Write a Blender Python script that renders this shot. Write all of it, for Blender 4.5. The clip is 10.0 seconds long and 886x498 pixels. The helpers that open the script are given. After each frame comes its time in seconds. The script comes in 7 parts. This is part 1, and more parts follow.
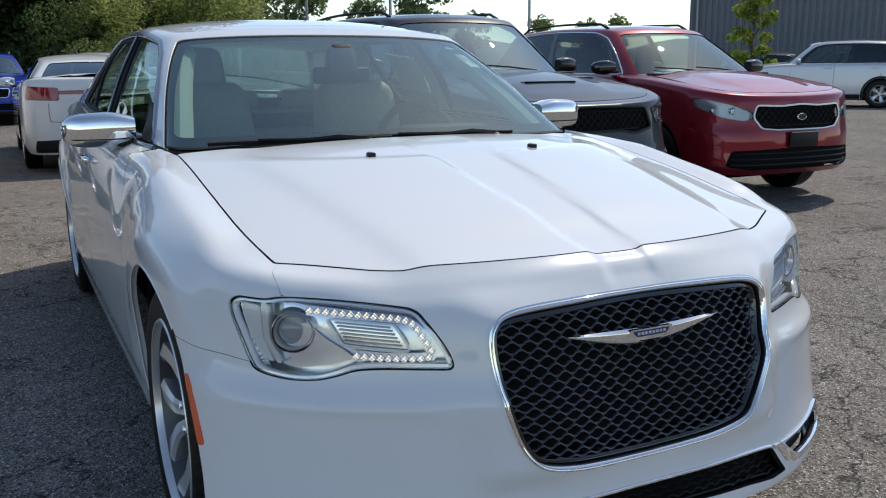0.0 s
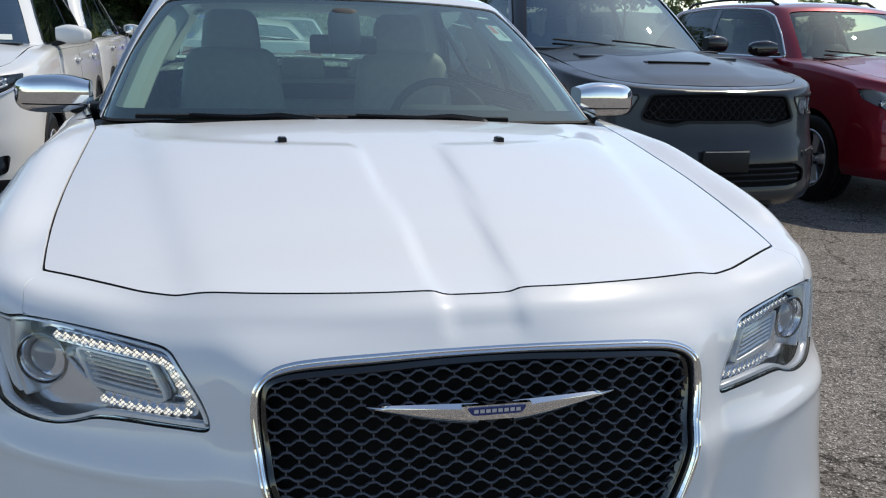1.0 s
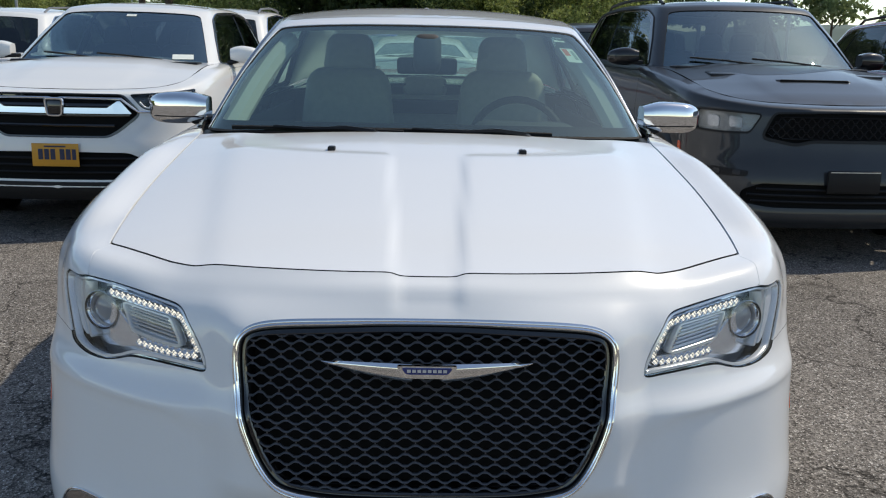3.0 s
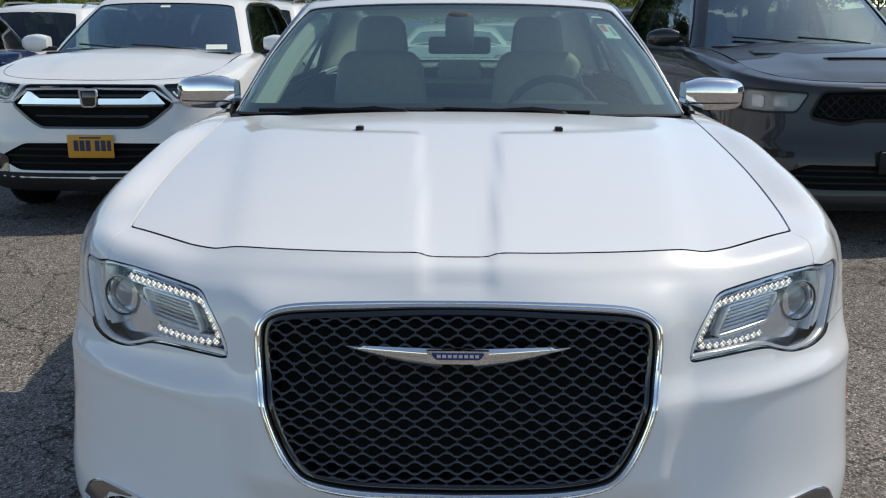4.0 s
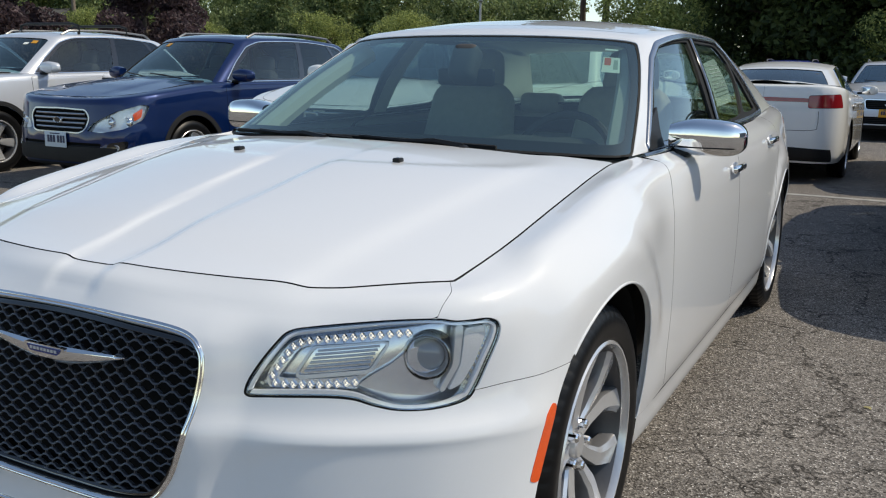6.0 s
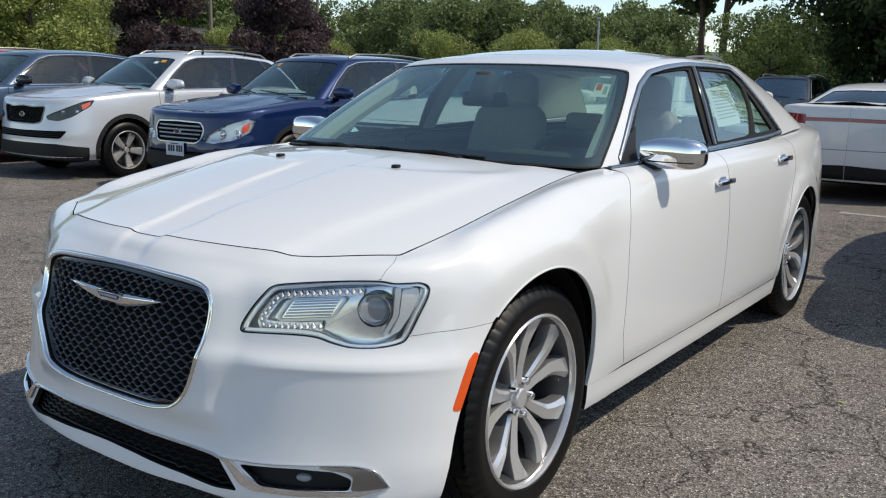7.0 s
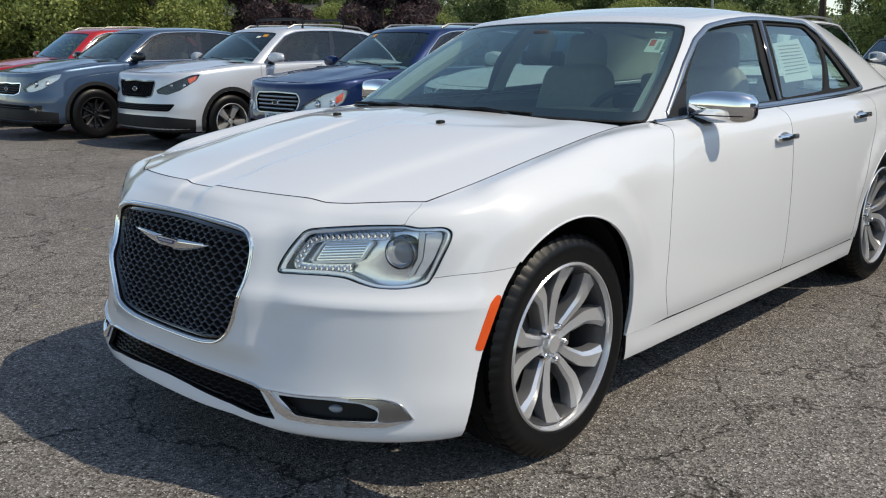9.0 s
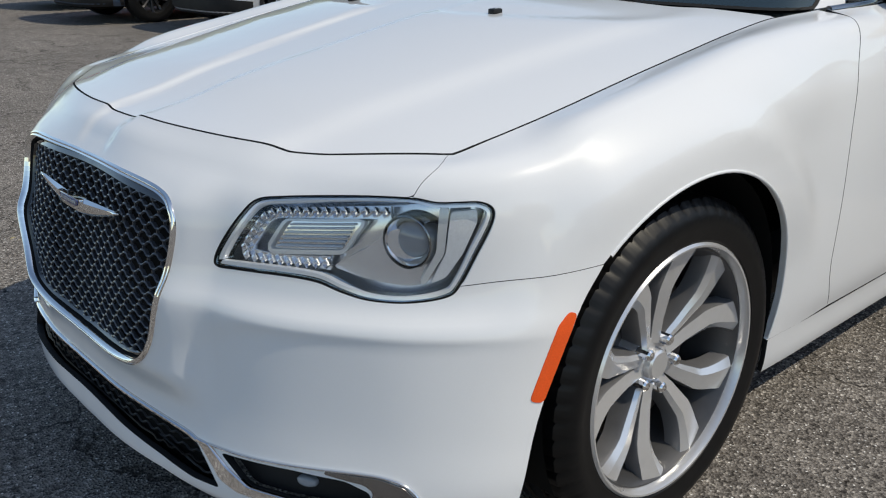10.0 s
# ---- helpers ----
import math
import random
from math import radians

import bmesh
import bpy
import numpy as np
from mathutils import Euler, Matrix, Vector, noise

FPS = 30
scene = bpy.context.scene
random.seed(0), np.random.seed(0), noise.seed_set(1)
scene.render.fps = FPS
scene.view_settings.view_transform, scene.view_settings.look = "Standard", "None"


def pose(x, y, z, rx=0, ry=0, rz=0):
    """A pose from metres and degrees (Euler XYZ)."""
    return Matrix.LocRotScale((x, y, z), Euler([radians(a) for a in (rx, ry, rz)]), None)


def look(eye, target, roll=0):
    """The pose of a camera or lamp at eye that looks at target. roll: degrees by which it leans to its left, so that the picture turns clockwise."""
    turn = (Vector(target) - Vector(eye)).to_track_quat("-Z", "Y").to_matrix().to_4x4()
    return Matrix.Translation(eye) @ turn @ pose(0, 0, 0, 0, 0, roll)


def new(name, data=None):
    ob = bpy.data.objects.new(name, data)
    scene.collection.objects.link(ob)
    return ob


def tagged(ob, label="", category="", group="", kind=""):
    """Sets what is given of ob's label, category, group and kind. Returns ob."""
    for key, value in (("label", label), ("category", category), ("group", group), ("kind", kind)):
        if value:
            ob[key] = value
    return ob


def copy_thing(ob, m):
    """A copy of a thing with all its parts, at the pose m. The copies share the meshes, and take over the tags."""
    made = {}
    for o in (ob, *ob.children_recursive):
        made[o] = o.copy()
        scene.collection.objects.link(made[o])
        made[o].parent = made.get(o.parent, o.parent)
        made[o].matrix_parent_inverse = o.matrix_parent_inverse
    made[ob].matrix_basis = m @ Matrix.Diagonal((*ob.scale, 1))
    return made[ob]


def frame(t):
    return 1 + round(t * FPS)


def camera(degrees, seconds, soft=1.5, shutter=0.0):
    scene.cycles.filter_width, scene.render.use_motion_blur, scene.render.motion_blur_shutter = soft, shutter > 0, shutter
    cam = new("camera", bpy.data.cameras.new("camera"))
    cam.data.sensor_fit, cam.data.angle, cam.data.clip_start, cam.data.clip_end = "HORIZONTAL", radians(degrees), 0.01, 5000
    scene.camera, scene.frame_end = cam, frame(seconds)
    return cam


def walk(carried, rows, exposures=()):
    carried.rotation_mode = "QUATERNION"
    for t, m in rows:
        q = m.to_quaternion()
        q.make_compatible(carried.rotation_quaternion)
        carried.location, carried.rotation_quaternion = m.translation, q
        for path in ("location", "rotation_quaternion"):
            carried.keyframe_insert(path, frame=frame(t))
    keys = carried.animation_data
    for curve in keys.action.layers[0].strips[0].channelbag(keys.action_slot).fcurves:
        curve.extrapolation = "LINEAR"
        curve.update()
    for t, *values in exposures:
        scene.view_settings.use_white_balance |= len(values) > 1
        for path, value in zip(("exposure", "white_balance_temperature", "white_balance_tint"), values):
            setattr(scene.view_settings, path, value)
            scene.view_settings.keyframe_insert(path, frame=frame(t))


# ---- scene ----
cam = camera(53.27, 10.0, soft=1.15)
# seconds, eye, target, roll; the white sedan's nose stands at y = 0 and faces -y
PATH = [
    (0, (-1.274, -1.455, 1.279), (-0.393, 0.293, 0.868), -0.39),
    (0.5, (-0.814, -1.244, 1.255), (-0.135, 0.584, 0.811), 0.61),
    (1, (-0.420, -1.246, 1.283), (0.052, 0.639, 0.809), 1.62),
    (1.5, (-0.215, -1.410, 1.307), (0.060, 0.515, 0.838), 1.66),
    (2, (-0.084, -1.557, 1.319), (0.063, 0.385, 0.867), 1.38),
    (2.5, (-0.026, -1.626, 1.326), (0.058, 0.321, 0.875), 1.05),
    (3.8, (-0.017, -1.594, 1.288), (-0.008, 0.352, 0.826), 1.12),
    (4, (-0.002, -1.533, 1.274), (-0.035, 0.410, 0.803), 0.17),
    (4.5, (0.272, -1.361, 1.249), (0.075, 0.571, 0.771), 0.26),
    (5, (0.665, -1.113, 1.234), (0.235, 0.788, 0.783), 0.28),
    (5.3, (0.914, -1.048, 1.262), (0.323, 0.812, 0.825), 0.66),
    (5.5, (1.085, -1.040, 1.274), (0.405, 0.791, 0.844), 0.94),
    (5.7, (1.263, -1.068, 1.268), (0.483, 0.725, 0.848), 1.01),
    (6.8, (2.098, -1.331, 1.301), (0.994, 0.294, 0.927), 1.46),
    (7, (2.187, -1.407, 1.309), (1.050, 0.195, 0.936), 1.49),
    (7.5, (2.406, -1.523, 1.300), (1.205, 0.034, 0.936), 1.38),
    (8, (2.554, -1.568, 1.282), (1.311, -0.044, 0.919), 1.10),
    (8.5, (2.551, -1.539, 1.284), (1.275, -0.049, 0.900), 0.70),
    (9, (2.451, -1.356, 1.260), (1.129, 0.080, 0.825), 0.22),
    (9.3, (2.256, -1.132, 1.259), (0.907, 0.257, 0.759), -0.13),
    (9.5, (2.108, -0.957, 1.254), (0.738, 0.397, 0.716), -0.16),
    (10, (1.814, -0.547, 1.206), (0.409, 0.699, 0.520), -0.52),
]
walk(cam, [(t, look(eye, target, roll)) for t, eye, target, roll in PATH],
     [(0.0, 0.34, 7150, 7.3), (2.5, 0.34, 7480, 6.8), (5.5, 0.30, 7500, 6.0), (8.0, 0.39, 7550, 7.2), (10.0, 0.18, 7400, 5.8)])

# ---- light ----
SUN_DIR = Vector((0.72, 0.37, 1.0)).normalized()     # towards the sun
world = bpy.data.worlds.new("sky")
scene.world = world
world.use_nodes = True
wn = world.node_tree.nodes
sky = wn.new("ShaderNodeTexSky")
sky.sky_type = "NISHITA"
sky.sun_disc = False
sky.sun_elevation = math.asin(SUN_DIR.z)
sky.sun_rotation = math.atan2(SUN_DIR.x, SUN_DIR.y)
sky.dust_density = 0.35
sky.air_density = 0.8
sky.ozone_density = 1.3
wn["Background"].inputs["Strength"].default_value = 0.15
world.node_tree.links.new(sky.outputs["Color"], wn["Background"].inputs["Color"])
sun_data = bpy.data.lights.new("sun", "SUN")
sun_data.energy, sun_data.angle, sun_data.color = 2.5, radians(0.6), (1.0, 0.95, 0.88)
sun = new("sun", sun_data)
sun.matrix_world = look(SUN_DIR * 60, (0, 0, 0))

# ---- materials ----
def mat(name):
    m = bpy.data.materials.new(name)
    m.use_nodes = True
    return m, m.node_tree.nodes, m.node_tree.links, m.node_tree.nodes["Principled BSDF"]


def plain(name, color, rough=0.5, metal=0.0, grain=0.0, scale=40.0, bump=0.0, coat=0.0, coords="Object"):
    """A surface with fine variation of tone and relief."""
    m, n, l, b = mat(name)
    b.inputs["Base Color"].default_value = (*color, 1)
    b.inputs["Roughness"].default_value, b.inputs["Metallic"].default_value = rough, metal
    b.inputs["Coat Weight"].default_value = coat
    if max(color) < 0.04 and rough > 0.3 and not metal:
        b.inputs["Specular IOR Level"].default_value = 0.22
    b.inputs["Coat Roughness"].default_value = 0.04
    if grain or bump:
        tc, tex = n.new("ShaderNodeTexCoord"), n.new("ShaderNodeTexNoise")
        tex.inputs["Scale"].default_value, tex.inputs["Detail"].default_value = scale, 6
        l.new(tc.outputs[coords], tex.inputs["Vector"])
        if grain:
            mix = n.new("ShaderNodeMix")
            mix.data_type = "RGBA"
            mix.inputs["A"].default_value = (*[c * (1 - grain) for c in color], 1)
            mix.inputs["B"].default_value = (*[min(1, c * (1 + grain)) for c in color], 1)
            l.new(tex.outputs["Fac"], mix.inputs["Factor"])
            l.new(mix.outputs["Result"], b.inputs["Base Color"])
        if bump:
            bp = n.new("ShaderNodeBump")
            bp.inputs["Strength"].default_value, bp.inputs["Distance"].default_value = 1.0, bump
            l.new(tex.outputs["Fac"], bp.inputs["Height"])
            l.new(bp.outputs["Normal"], b.inputs["Normal"])
    return m


def car_paint(name, color, metal=0.0, rough=0.35, flake=0.0):
    """Clear-coated paint: fine flake, a trace of dust in the gloss."""
    m, n, l, b = mat(name)
    b.inputs["Metallic"].default_value, b.inputs["Roughness"].default_value = metal, rough
    b.inputs["Specular IOR Level"].default_value = 0.12
    b.inputs["Coat Weight"].default_value, b.inputs["Coat Roughness"].default_value = 1.0, 0.025
    tc, fl = n.new("ShaderNodeTexCoord"), n.new("ShaderNodeTexNoise")
    fl.inputs["Scale"].default_value, fl.inputs["Detail"].default_value = 900, 1
    l.new(tc.outputs["Object"], fl.inputs["Vector"])
    mix = n.new("ShaderNodeMix")
    mix.data_type = "RGBA"
    mix.inputs["A"].default_value = (*[c * (1 - flake) for c in color], 1)
    mix.inputs["B"].default_value = (*[min(0.95, c * (1 + flake)) for c in color], 1)
    l.new(fl.outputs["Fac"], mix.inputs["Factor"])
    l.new(mix.outputs["Result"], b.inputs["Base Color"])
    dust = n.new("ShaderNodeTexNoise")
    dust.inputs["Scale"].default_value, dust.inputs["Detail"].default_value = 3.0, 8
    l.new(tc.outputs["Object"], dust.inputs["Vector"])
    mr = n.new("ShaderNodeMapRange")
    mr.inputs["From Min"].default_value, mr.inputs["From Max"].default_value = 0.35, 0.75
    mr.inputs["To Min"].default_value, mr.inputs["To Max"].default_value = 0.01, 0.035
    l.new(dust.outputs["Fac"], mr.inputs["Value"])
    l.new(mr.outputs["Result"], b.inputs["Coat Roughness"])
    return m


def glass_mat(name, tint, gloss=0.04, rough=0.005, sheen=(0.86, 0.95, 0.97)):
    """Sheet glass: what is behind shows through its tint, and it mirrors more at a glance."""
    m, n, l, b = mat(name)
    n.remove(b)
    tr, gl, lw, mx = n.new("ShaderNodeBsdfTransparent"), n.new("ShaderNodeBsdfGlossy"), n.new("ShaderNodeLayerWeight"), n.new("ShaderNodeMixShader")
    tr.inputs["Color"].default_value = (*tint, 1)
    gl.inputs["Roughness"].default_value = rough
    gl.inputs["Color"].default_value = (*sheen, 1)
    lw.inputs["Blend"].default_value = 0.5
    pw, ma = n.new("ShaderNodeMath"), n.new("ShaderNodeMath")
    pw.operation, ma.operation = "POWER", "MULTIPLY_ADD"
    pw.inputs[1].default_value, ma.inputs[1].default_value, ma.inputs[2].default_value = 4.2, 1 - gloss * 1.5, gloss * 1.5
    l.new(lw.outputs["Facing"], pw.inputs[0])
    l.new(pw.outputs[0], ma.inputs[0])
    l.new(ma.outputs[0], mx.inputs["Fac"])
    l.new(tr.outputs[0], mx.inputs[1])
    l.new(gl.outputs[0], mx.inputs[2])
    l.new(mx.outputs[0], n["Material Output"].inputs["Surface"])
    return m


def asphalt_mat():
    m, n, l, b = mat("asphalt")
    tc = n.new("ShaderNodeTexCoord")

    def noise_tex(scale, detail=6, rough=0.6):
        t = n.new("ShaderNodeTexNoise")
        t.inputs["Scale"].default_value, t.inputs["Detail"].default_value, t.inputs["Roughness"].default_value = scale, detail, rough
        l.new(tc.outputs["Object"], t.inputs["Vector"])
        return t

    def ramp(src, stops):
        r = n.new("ShaderNodeValToRGB")
        e = r.color_ramp.elements
        e[0].position, e[0].color = stops[0][0], (*stops[0][1], 1)
        e[1].position, e[1].color = stops[-1][0], (*stops[-1][1], 1)
        for p, c in stops[1:-1]:
            e.new(p).color = (*c, 1)
        l.new(src, r.inputs["Fac"])
        return r.outputs["Color"]

    def mixc(a, c, fac, mode="MULTIPLY"):
        x = n.new("ShaderNodeMix")
        x.data_type, x.blend_type = "RGBA", mode
        if isinstance(fac, float):
            x.inputs["Factor"].default_value = fac
        else:
            l.new(fac, x.inputs["Factor"])
        l.new(a, x.inputs["A"])
        l.new(c, x.inputs["B"])
        return x.outputs["Result"]

    vor = n.new("ShaderNodeTexVoronoi")
    vor.inputs["Scale"].default_value = 130
    l.new(tc.outputs["Object"], vor.inputs["Vector"])
    stone = ramp(vor.outputs["Color"], [(0.12, (0.100, 0.094, 0.089)), (0.5, (0.270, 0.252, 0.238)), (0.80, (0.40, 0.378, 0.356)), (0.98, (0.80, 0.77, 0.74))])
    grain = ramp(noise_tex(260, 3).outputs["Fac"], [(0.38, (0.36, 0.36, 0.36)), (0.62, (1.1, 1.1, 1.1))])
    patch = ramp(noise_tex(0.55, 7, 0.62).outputs["Fac"], [(0.3, (0.78, 0.765, 0.755)), (0.7, (1.12, 1.09, 1.065))])
    mottle = ramp(noise_tex(7.0, 5, 0.7).outputs["Fac"], [(0.34, (0.70, 0.69, 0.68)), (0.62, (1.08, 1.07, 1.05))])
    col = mixc(mixc(mixc(stone, grain, 0.8), patch, 1.0), mottle, 0.55)
    specks = n.new("ShaderNodeTexVoronoi")
    specks.inputs["Scale"].default_value = 55
    l.new(tc.outputs["Object"], specks.inputs["Vector"])
    sp = ramp(specks.outputs["Distance"], [(0.12, (0.95, 0.93, 0.90)), (0.17, (0.0, 0.0, 0.0))])
    col = mixc(col, sp, 0.75, "LIGHTEN")
    pits = n.new("ShaderNodeTexVoronoi")
    pits.inputs["Scale"].default_value = 27
    l.new(tc.outputs["Object"], pits.inputs["Vector"])
    pt = ramp(pits.outputs["Distance"], [(0.13, (0.16, 0.15, 0.15)), (0.20, (1, 1, 1))])
    col = mixc(col, pt, 0.65)
    # cracks: the seams of two warped cell patterns
    def warped(scale, amount, src):
        w, add = noise_tex(scale, 5), n.new("ShaderNodeVectorMath")
        add.operation = "MULTIPLY_ADD"
        add.inputs[1].default_value = (amount,) * 3
        l.new(w.outputs["Color"], add.inputs[0])
        l.new(src, add.inputs[2])
        return add.outputs[0]

    place = warped(11.0, 0.09, warped(1.6, 0.8, tc.outputs["Object"]))
    cr, cr2 = n.new("ShaderNodeTexVoronoi"), n.new("ShaderNodeTexVoronoi")
    for v, sc in ((cr, 1.15), (cr2, 4.2)):
        v.feature = "DISTANCE_TO_EDGE"
        v.inputs["Scale"].default_value = sc
        l.new(place, v.inputs["Vector"])
    c1 = ramp(cr.outputs["Distance"], [(0.0, (0.10, 0.10, 0.10)), (0.005, (0.25, 0.245, 0.24)), (0.011, (1, 1, 1))])
    c2 = ramp(cr2.outputs["Distance"], [(0.0, (0.10, 0.095, 0.09)), (0.010, (0.25, 0.24, 0.235)), (0.022, (1, 1, 1))])
    where = ramp(noise_tex(0.45, 3).outputs["Fac"], [(0.36, (0, 0, 0)), (0.52, (0.42, 0.42, 0.42))])
    col = mixc(mixc(col, c1, 0.8), c2, where)
    # oil stains
    oil = ramp(noise_tex(1.1, 4).outputs["Fac"], [(0.27, (0.45, 0.44, 0.43)), (0.36, (1, 1, 1))])
    col = mixc(col, oil, 0.8)
    l.new(col, b.inputs["Base Color"])
    b.inputs["Roughness"].default_value = 0.85
    b.inputs["Specular IOR Level"].default_value = 0.1
    bp = n.new("ShaderNodeBump")
    bp.inputs["Strength"].default_value, bp.inputs["Distance"].default_value = 0.8, 0.006
    h = mixc(vor.outputs["Distance"], c1, 0.7)
    l.new(h, bp.inputs["Height"])
    l.new(bp.outputs["Normal"], b.inputs["Normal"])
    return m


M = {
    "white": car_paint("white_paint", (0.76, 0.77, 0.79), 0.0, 0.3, 0.03),
    "white2": car_paint("plain_white_paint", (0.78, 0.78, 0.77), 0.0, 0.35, 0.02),
    "grey": car_paint("grey_paint", (0.034, 0.037, 0.042), 0.08, 0.3, 0.25),
    "red": car_paint("red_paint", (0.24, 0.007, 0.020), 0.45, 0.3, 0.4),
    "red2": car_paint("bright_red_paint", (0.45, 0.02, 0.025), 0.1, 0.3, 0.2),
    "blue": car_paint("blue_paint", (0.002, 0.016, 0.082), 0.3, 0.3, 0.4),
    "brightblue": car_paint("bright_blue_paint", (0.02, 0.05, 0.42), 0.2, 0.3, 0.3),
    "bluegrey": car_paint("blue_grey_paint", (0.055, 0.092, 0.155), 0.4, 0.32, 0.3),
    "silver": car_paint("silver_paint", (0.64, 0.66, 0.70), 0.35, 0.32, 0.12),
    "black": car_paint("black_paint", (0.012, 0.012, 0.014), 0.1, 0.3, 0.3),
    "glass": glass_mat("windscreen_glass", (0.64, 0.81, 0.74), 0.115, sheen=(0.82, 0.94, 0.89)),
    "screen": glass_mat("bluish_glass", (0.50, 0.63, 0.61), 0.16, sheen=(0.74, 0.93, 1.0)),
    "screen_clear": glass_mat("greenish_glass", (0.62, 0.76, 0.71), 0.085, sheen=(0.84, 0.95, 0.92)),
    "mid_tint": glass_mat("grey_glass", (0.60, 0.69, 0.67), 0.055),
    "tint": glass_mat("tinted_glass", (0.20, 0.21, 0.21), 0.05),
    "clear": glass_mat("lamp_glass", (0.975, 0.98, 0.985), 0.03),
    "chrome": plain("chrome", (0.86, 0.87, 0.88), 0.04, 1.0),
    "alloy": plain("polished_alloy", (0.68, 0.68, 0.69), 0.22, 0.62, 0.06, 60),
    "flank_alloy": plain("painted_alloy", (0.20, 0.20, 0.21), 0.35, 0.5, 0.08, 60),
    # darker copy of the alloy: shade inside the wheel put into the colour
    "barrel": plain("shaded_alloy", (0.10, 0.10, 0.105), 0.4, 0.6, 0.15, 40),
    "dark_alloy": plain("dark_alloy", (0.035, 0.035, 0.038), 0.28, 0.6, 0.1, 60),
    "satin": plain("satin_metal", (0.55, 0.56, 0.57), 0.32, 1.0, 0.04, 50),
    "satin_grey": plain("grey_lamp_metal", (0.19, 0.195, 0.20), 0.35, 0.3, 0.1, 60),
    "iron": plain("cast_iron", (0.16, 0.14, 0.13), 0.5, 0.8, 0.3, 30, 0.001),
    "tyre": plain("tyre_rubber", (0.0045, 0.0045, 0.005), 0.42, 0, 0.35, 25, 0.0003),
    "black_plastic": plain("black_plastic", (0.014, 0.014, 0.015), 0.42, 0, 0.2, 300, 0.0004),
    "gloss_black": plain("gloss_black_plastic", (0.006, 0.006, 0.007), 0.08, 0, 0, 1, 0, 1.0),
    "cladding": plain("grey_cladding", (0.020, 0.020, 0.021), 0.6, 0, 0.2, 200, 0.0006),
    "rubber": plain("rubber_seal", (0.012, 0.012, 0.012), 0.7, 0, 0.2, 80, 0.0003),
    # near-black for panel edges: the shade in shut lines, put into colour
    "gap": plain("panel_gap_shade", (0.012, 0.012, 0.013), 0.85),
    # near-black; behind grilles and in slots it stands for the shade inside
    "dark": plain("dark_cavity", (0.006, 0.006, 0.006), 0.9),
    "cabin": plain("cabin_trim", (0.05, 0.05, 0.052), 0.75, 0, 0.2, 60, 0.0006),
    "leather": plain("pale_leather", (0.42, 0.39, 0.34), 0.55, 0, 0.12, 35, 0.001),
    "headliner": plain("headliner_cloth", (0.60, 0.58, 0.54), 0.95, 0, 0.1, 200, 0.0005),
    "reflector": plain("lamp_reflector", (0.82, 0.83, 0.85), 0.14, 1.0),
    "silver_plastic": plain("silver_plastic", (0.62, 0.64, 0.66), 0.3, 0.45, 0.05, 80),
    "bowl_": plain("pale_lamp_bowl", (0.70, 0.70, 0.68), 0.2, 0.6, 0.3, 60),
    "lamp_box": plain("grey_lamp_reflector", (0.34, 0.35, 0.37), 0.16, 0.5, 0.2, 90),
    "white_plastic": plain("bright_lamp_trim", (0.86, 0.88, 0.91), 0.18, 0.35, 0.04, 80),
    "ribbed": plain("pale_lens", (0.66, 0.68, 0.71), 0.25, 0.2, 0.15, 220, 0.0006),
    "orange": plain("orange_reflector", (0.85, 0.10, 0.015), 0.25, 0, 0.2, 350, 0.0005, 0.6),
    "tail": plain("red_lens", (0.30, 0.008, 0.012), 0.12, 0, 0.15, 120, 0, 1.0),
    "amber": plain("amber_lens", (0.75, 0.22, 0.04), 0.2, 0, 0.1, 120, 0, 0.6),
    "plate_yellow": plain("yellow_plate", (0.66, 0.31, 0.03), 0.45, 0, 0.06, 60),
    "plate_white": plain("pale_plate", (0.55, 0.62, 0.68), 0.45, 0, 0.06, 60),
    "plate_blue": plain("dark_print", (0.02, 0.025, 0.07), 0.5),
    "badge_blue": plain("blue_enamel", (0.012, 0.03, 0.16), 0.2, 0, 0, 1, 0, 1.0),
    "paper": plain("paper", (0.72, 0.76, 0.72), 0.8, 0, 0.05, 30),
    "print": plain("grey_print", (0.32, 0.38, 0.35), 0.8),
    "sticker_red": plain("red_print", (0.62, 0.12, 0.06), 0.6),
    "asphalt": asphalt_mat(),
    "line": plain("worn_road_paint", (0.34, 0.33, 0.31), 0.8, 0, 0.45, 9, 0.002),
    "dry_leaf": plain("dry_leaf", (0.42, 0.36, 0.16), 0.8, 0, 0.3, 40, 0.001),
    "bark": plain("bark", (0.10, 0.075, 0.055), 0.9, 0, 0.4, 12, 0.02),
    "metal_wall": plain("dark_metal_wall", (0.17, 0.18, 0.205), 0.45, 0.2, 0.12, 1.5),
    "pale_wall": plain("pale_wall", (0.62, 0.60, 0.56), 0.8, 0, 0.1, 2),
    "roof_dark": plain("dark_roof", (0.08, 0.08, 0.085), 0.8, 0, 0.2, 3),
    "pole": plain("pole_wood", (0.20, 0.16, 0.12), 0.85, 0, 0.3, 8, 0.01),
    "galv": plain("galvanised_steel", (0.42, 0.43, 0.44), 0.45, 0.7, 0.1, 20),
    "wire": plain("black_cable", (0.02, 0.02, 0.02), 0.6),
    "hill": plain("far_hill", (0.10, 0.14, 0.12), 0.95, 0, 0.3, 0.05),
}
M["tyre"].node_tree.nodes["Principled BSDF"].inputs["Specular IOR Level"].default_value = 0.28
em, en, el, eb = mat("lamp_diode")
eb.inputs["Emission Color"].default_value, eb.inputs["Emission Strength"].default_value = (1.0, 0.95, 0.85, 1), 0.8
M["diode"] = em
M["grey"].node_tree.nodes["Principled BSDF"].inputs["Coat Weight"].default_value = 0.6


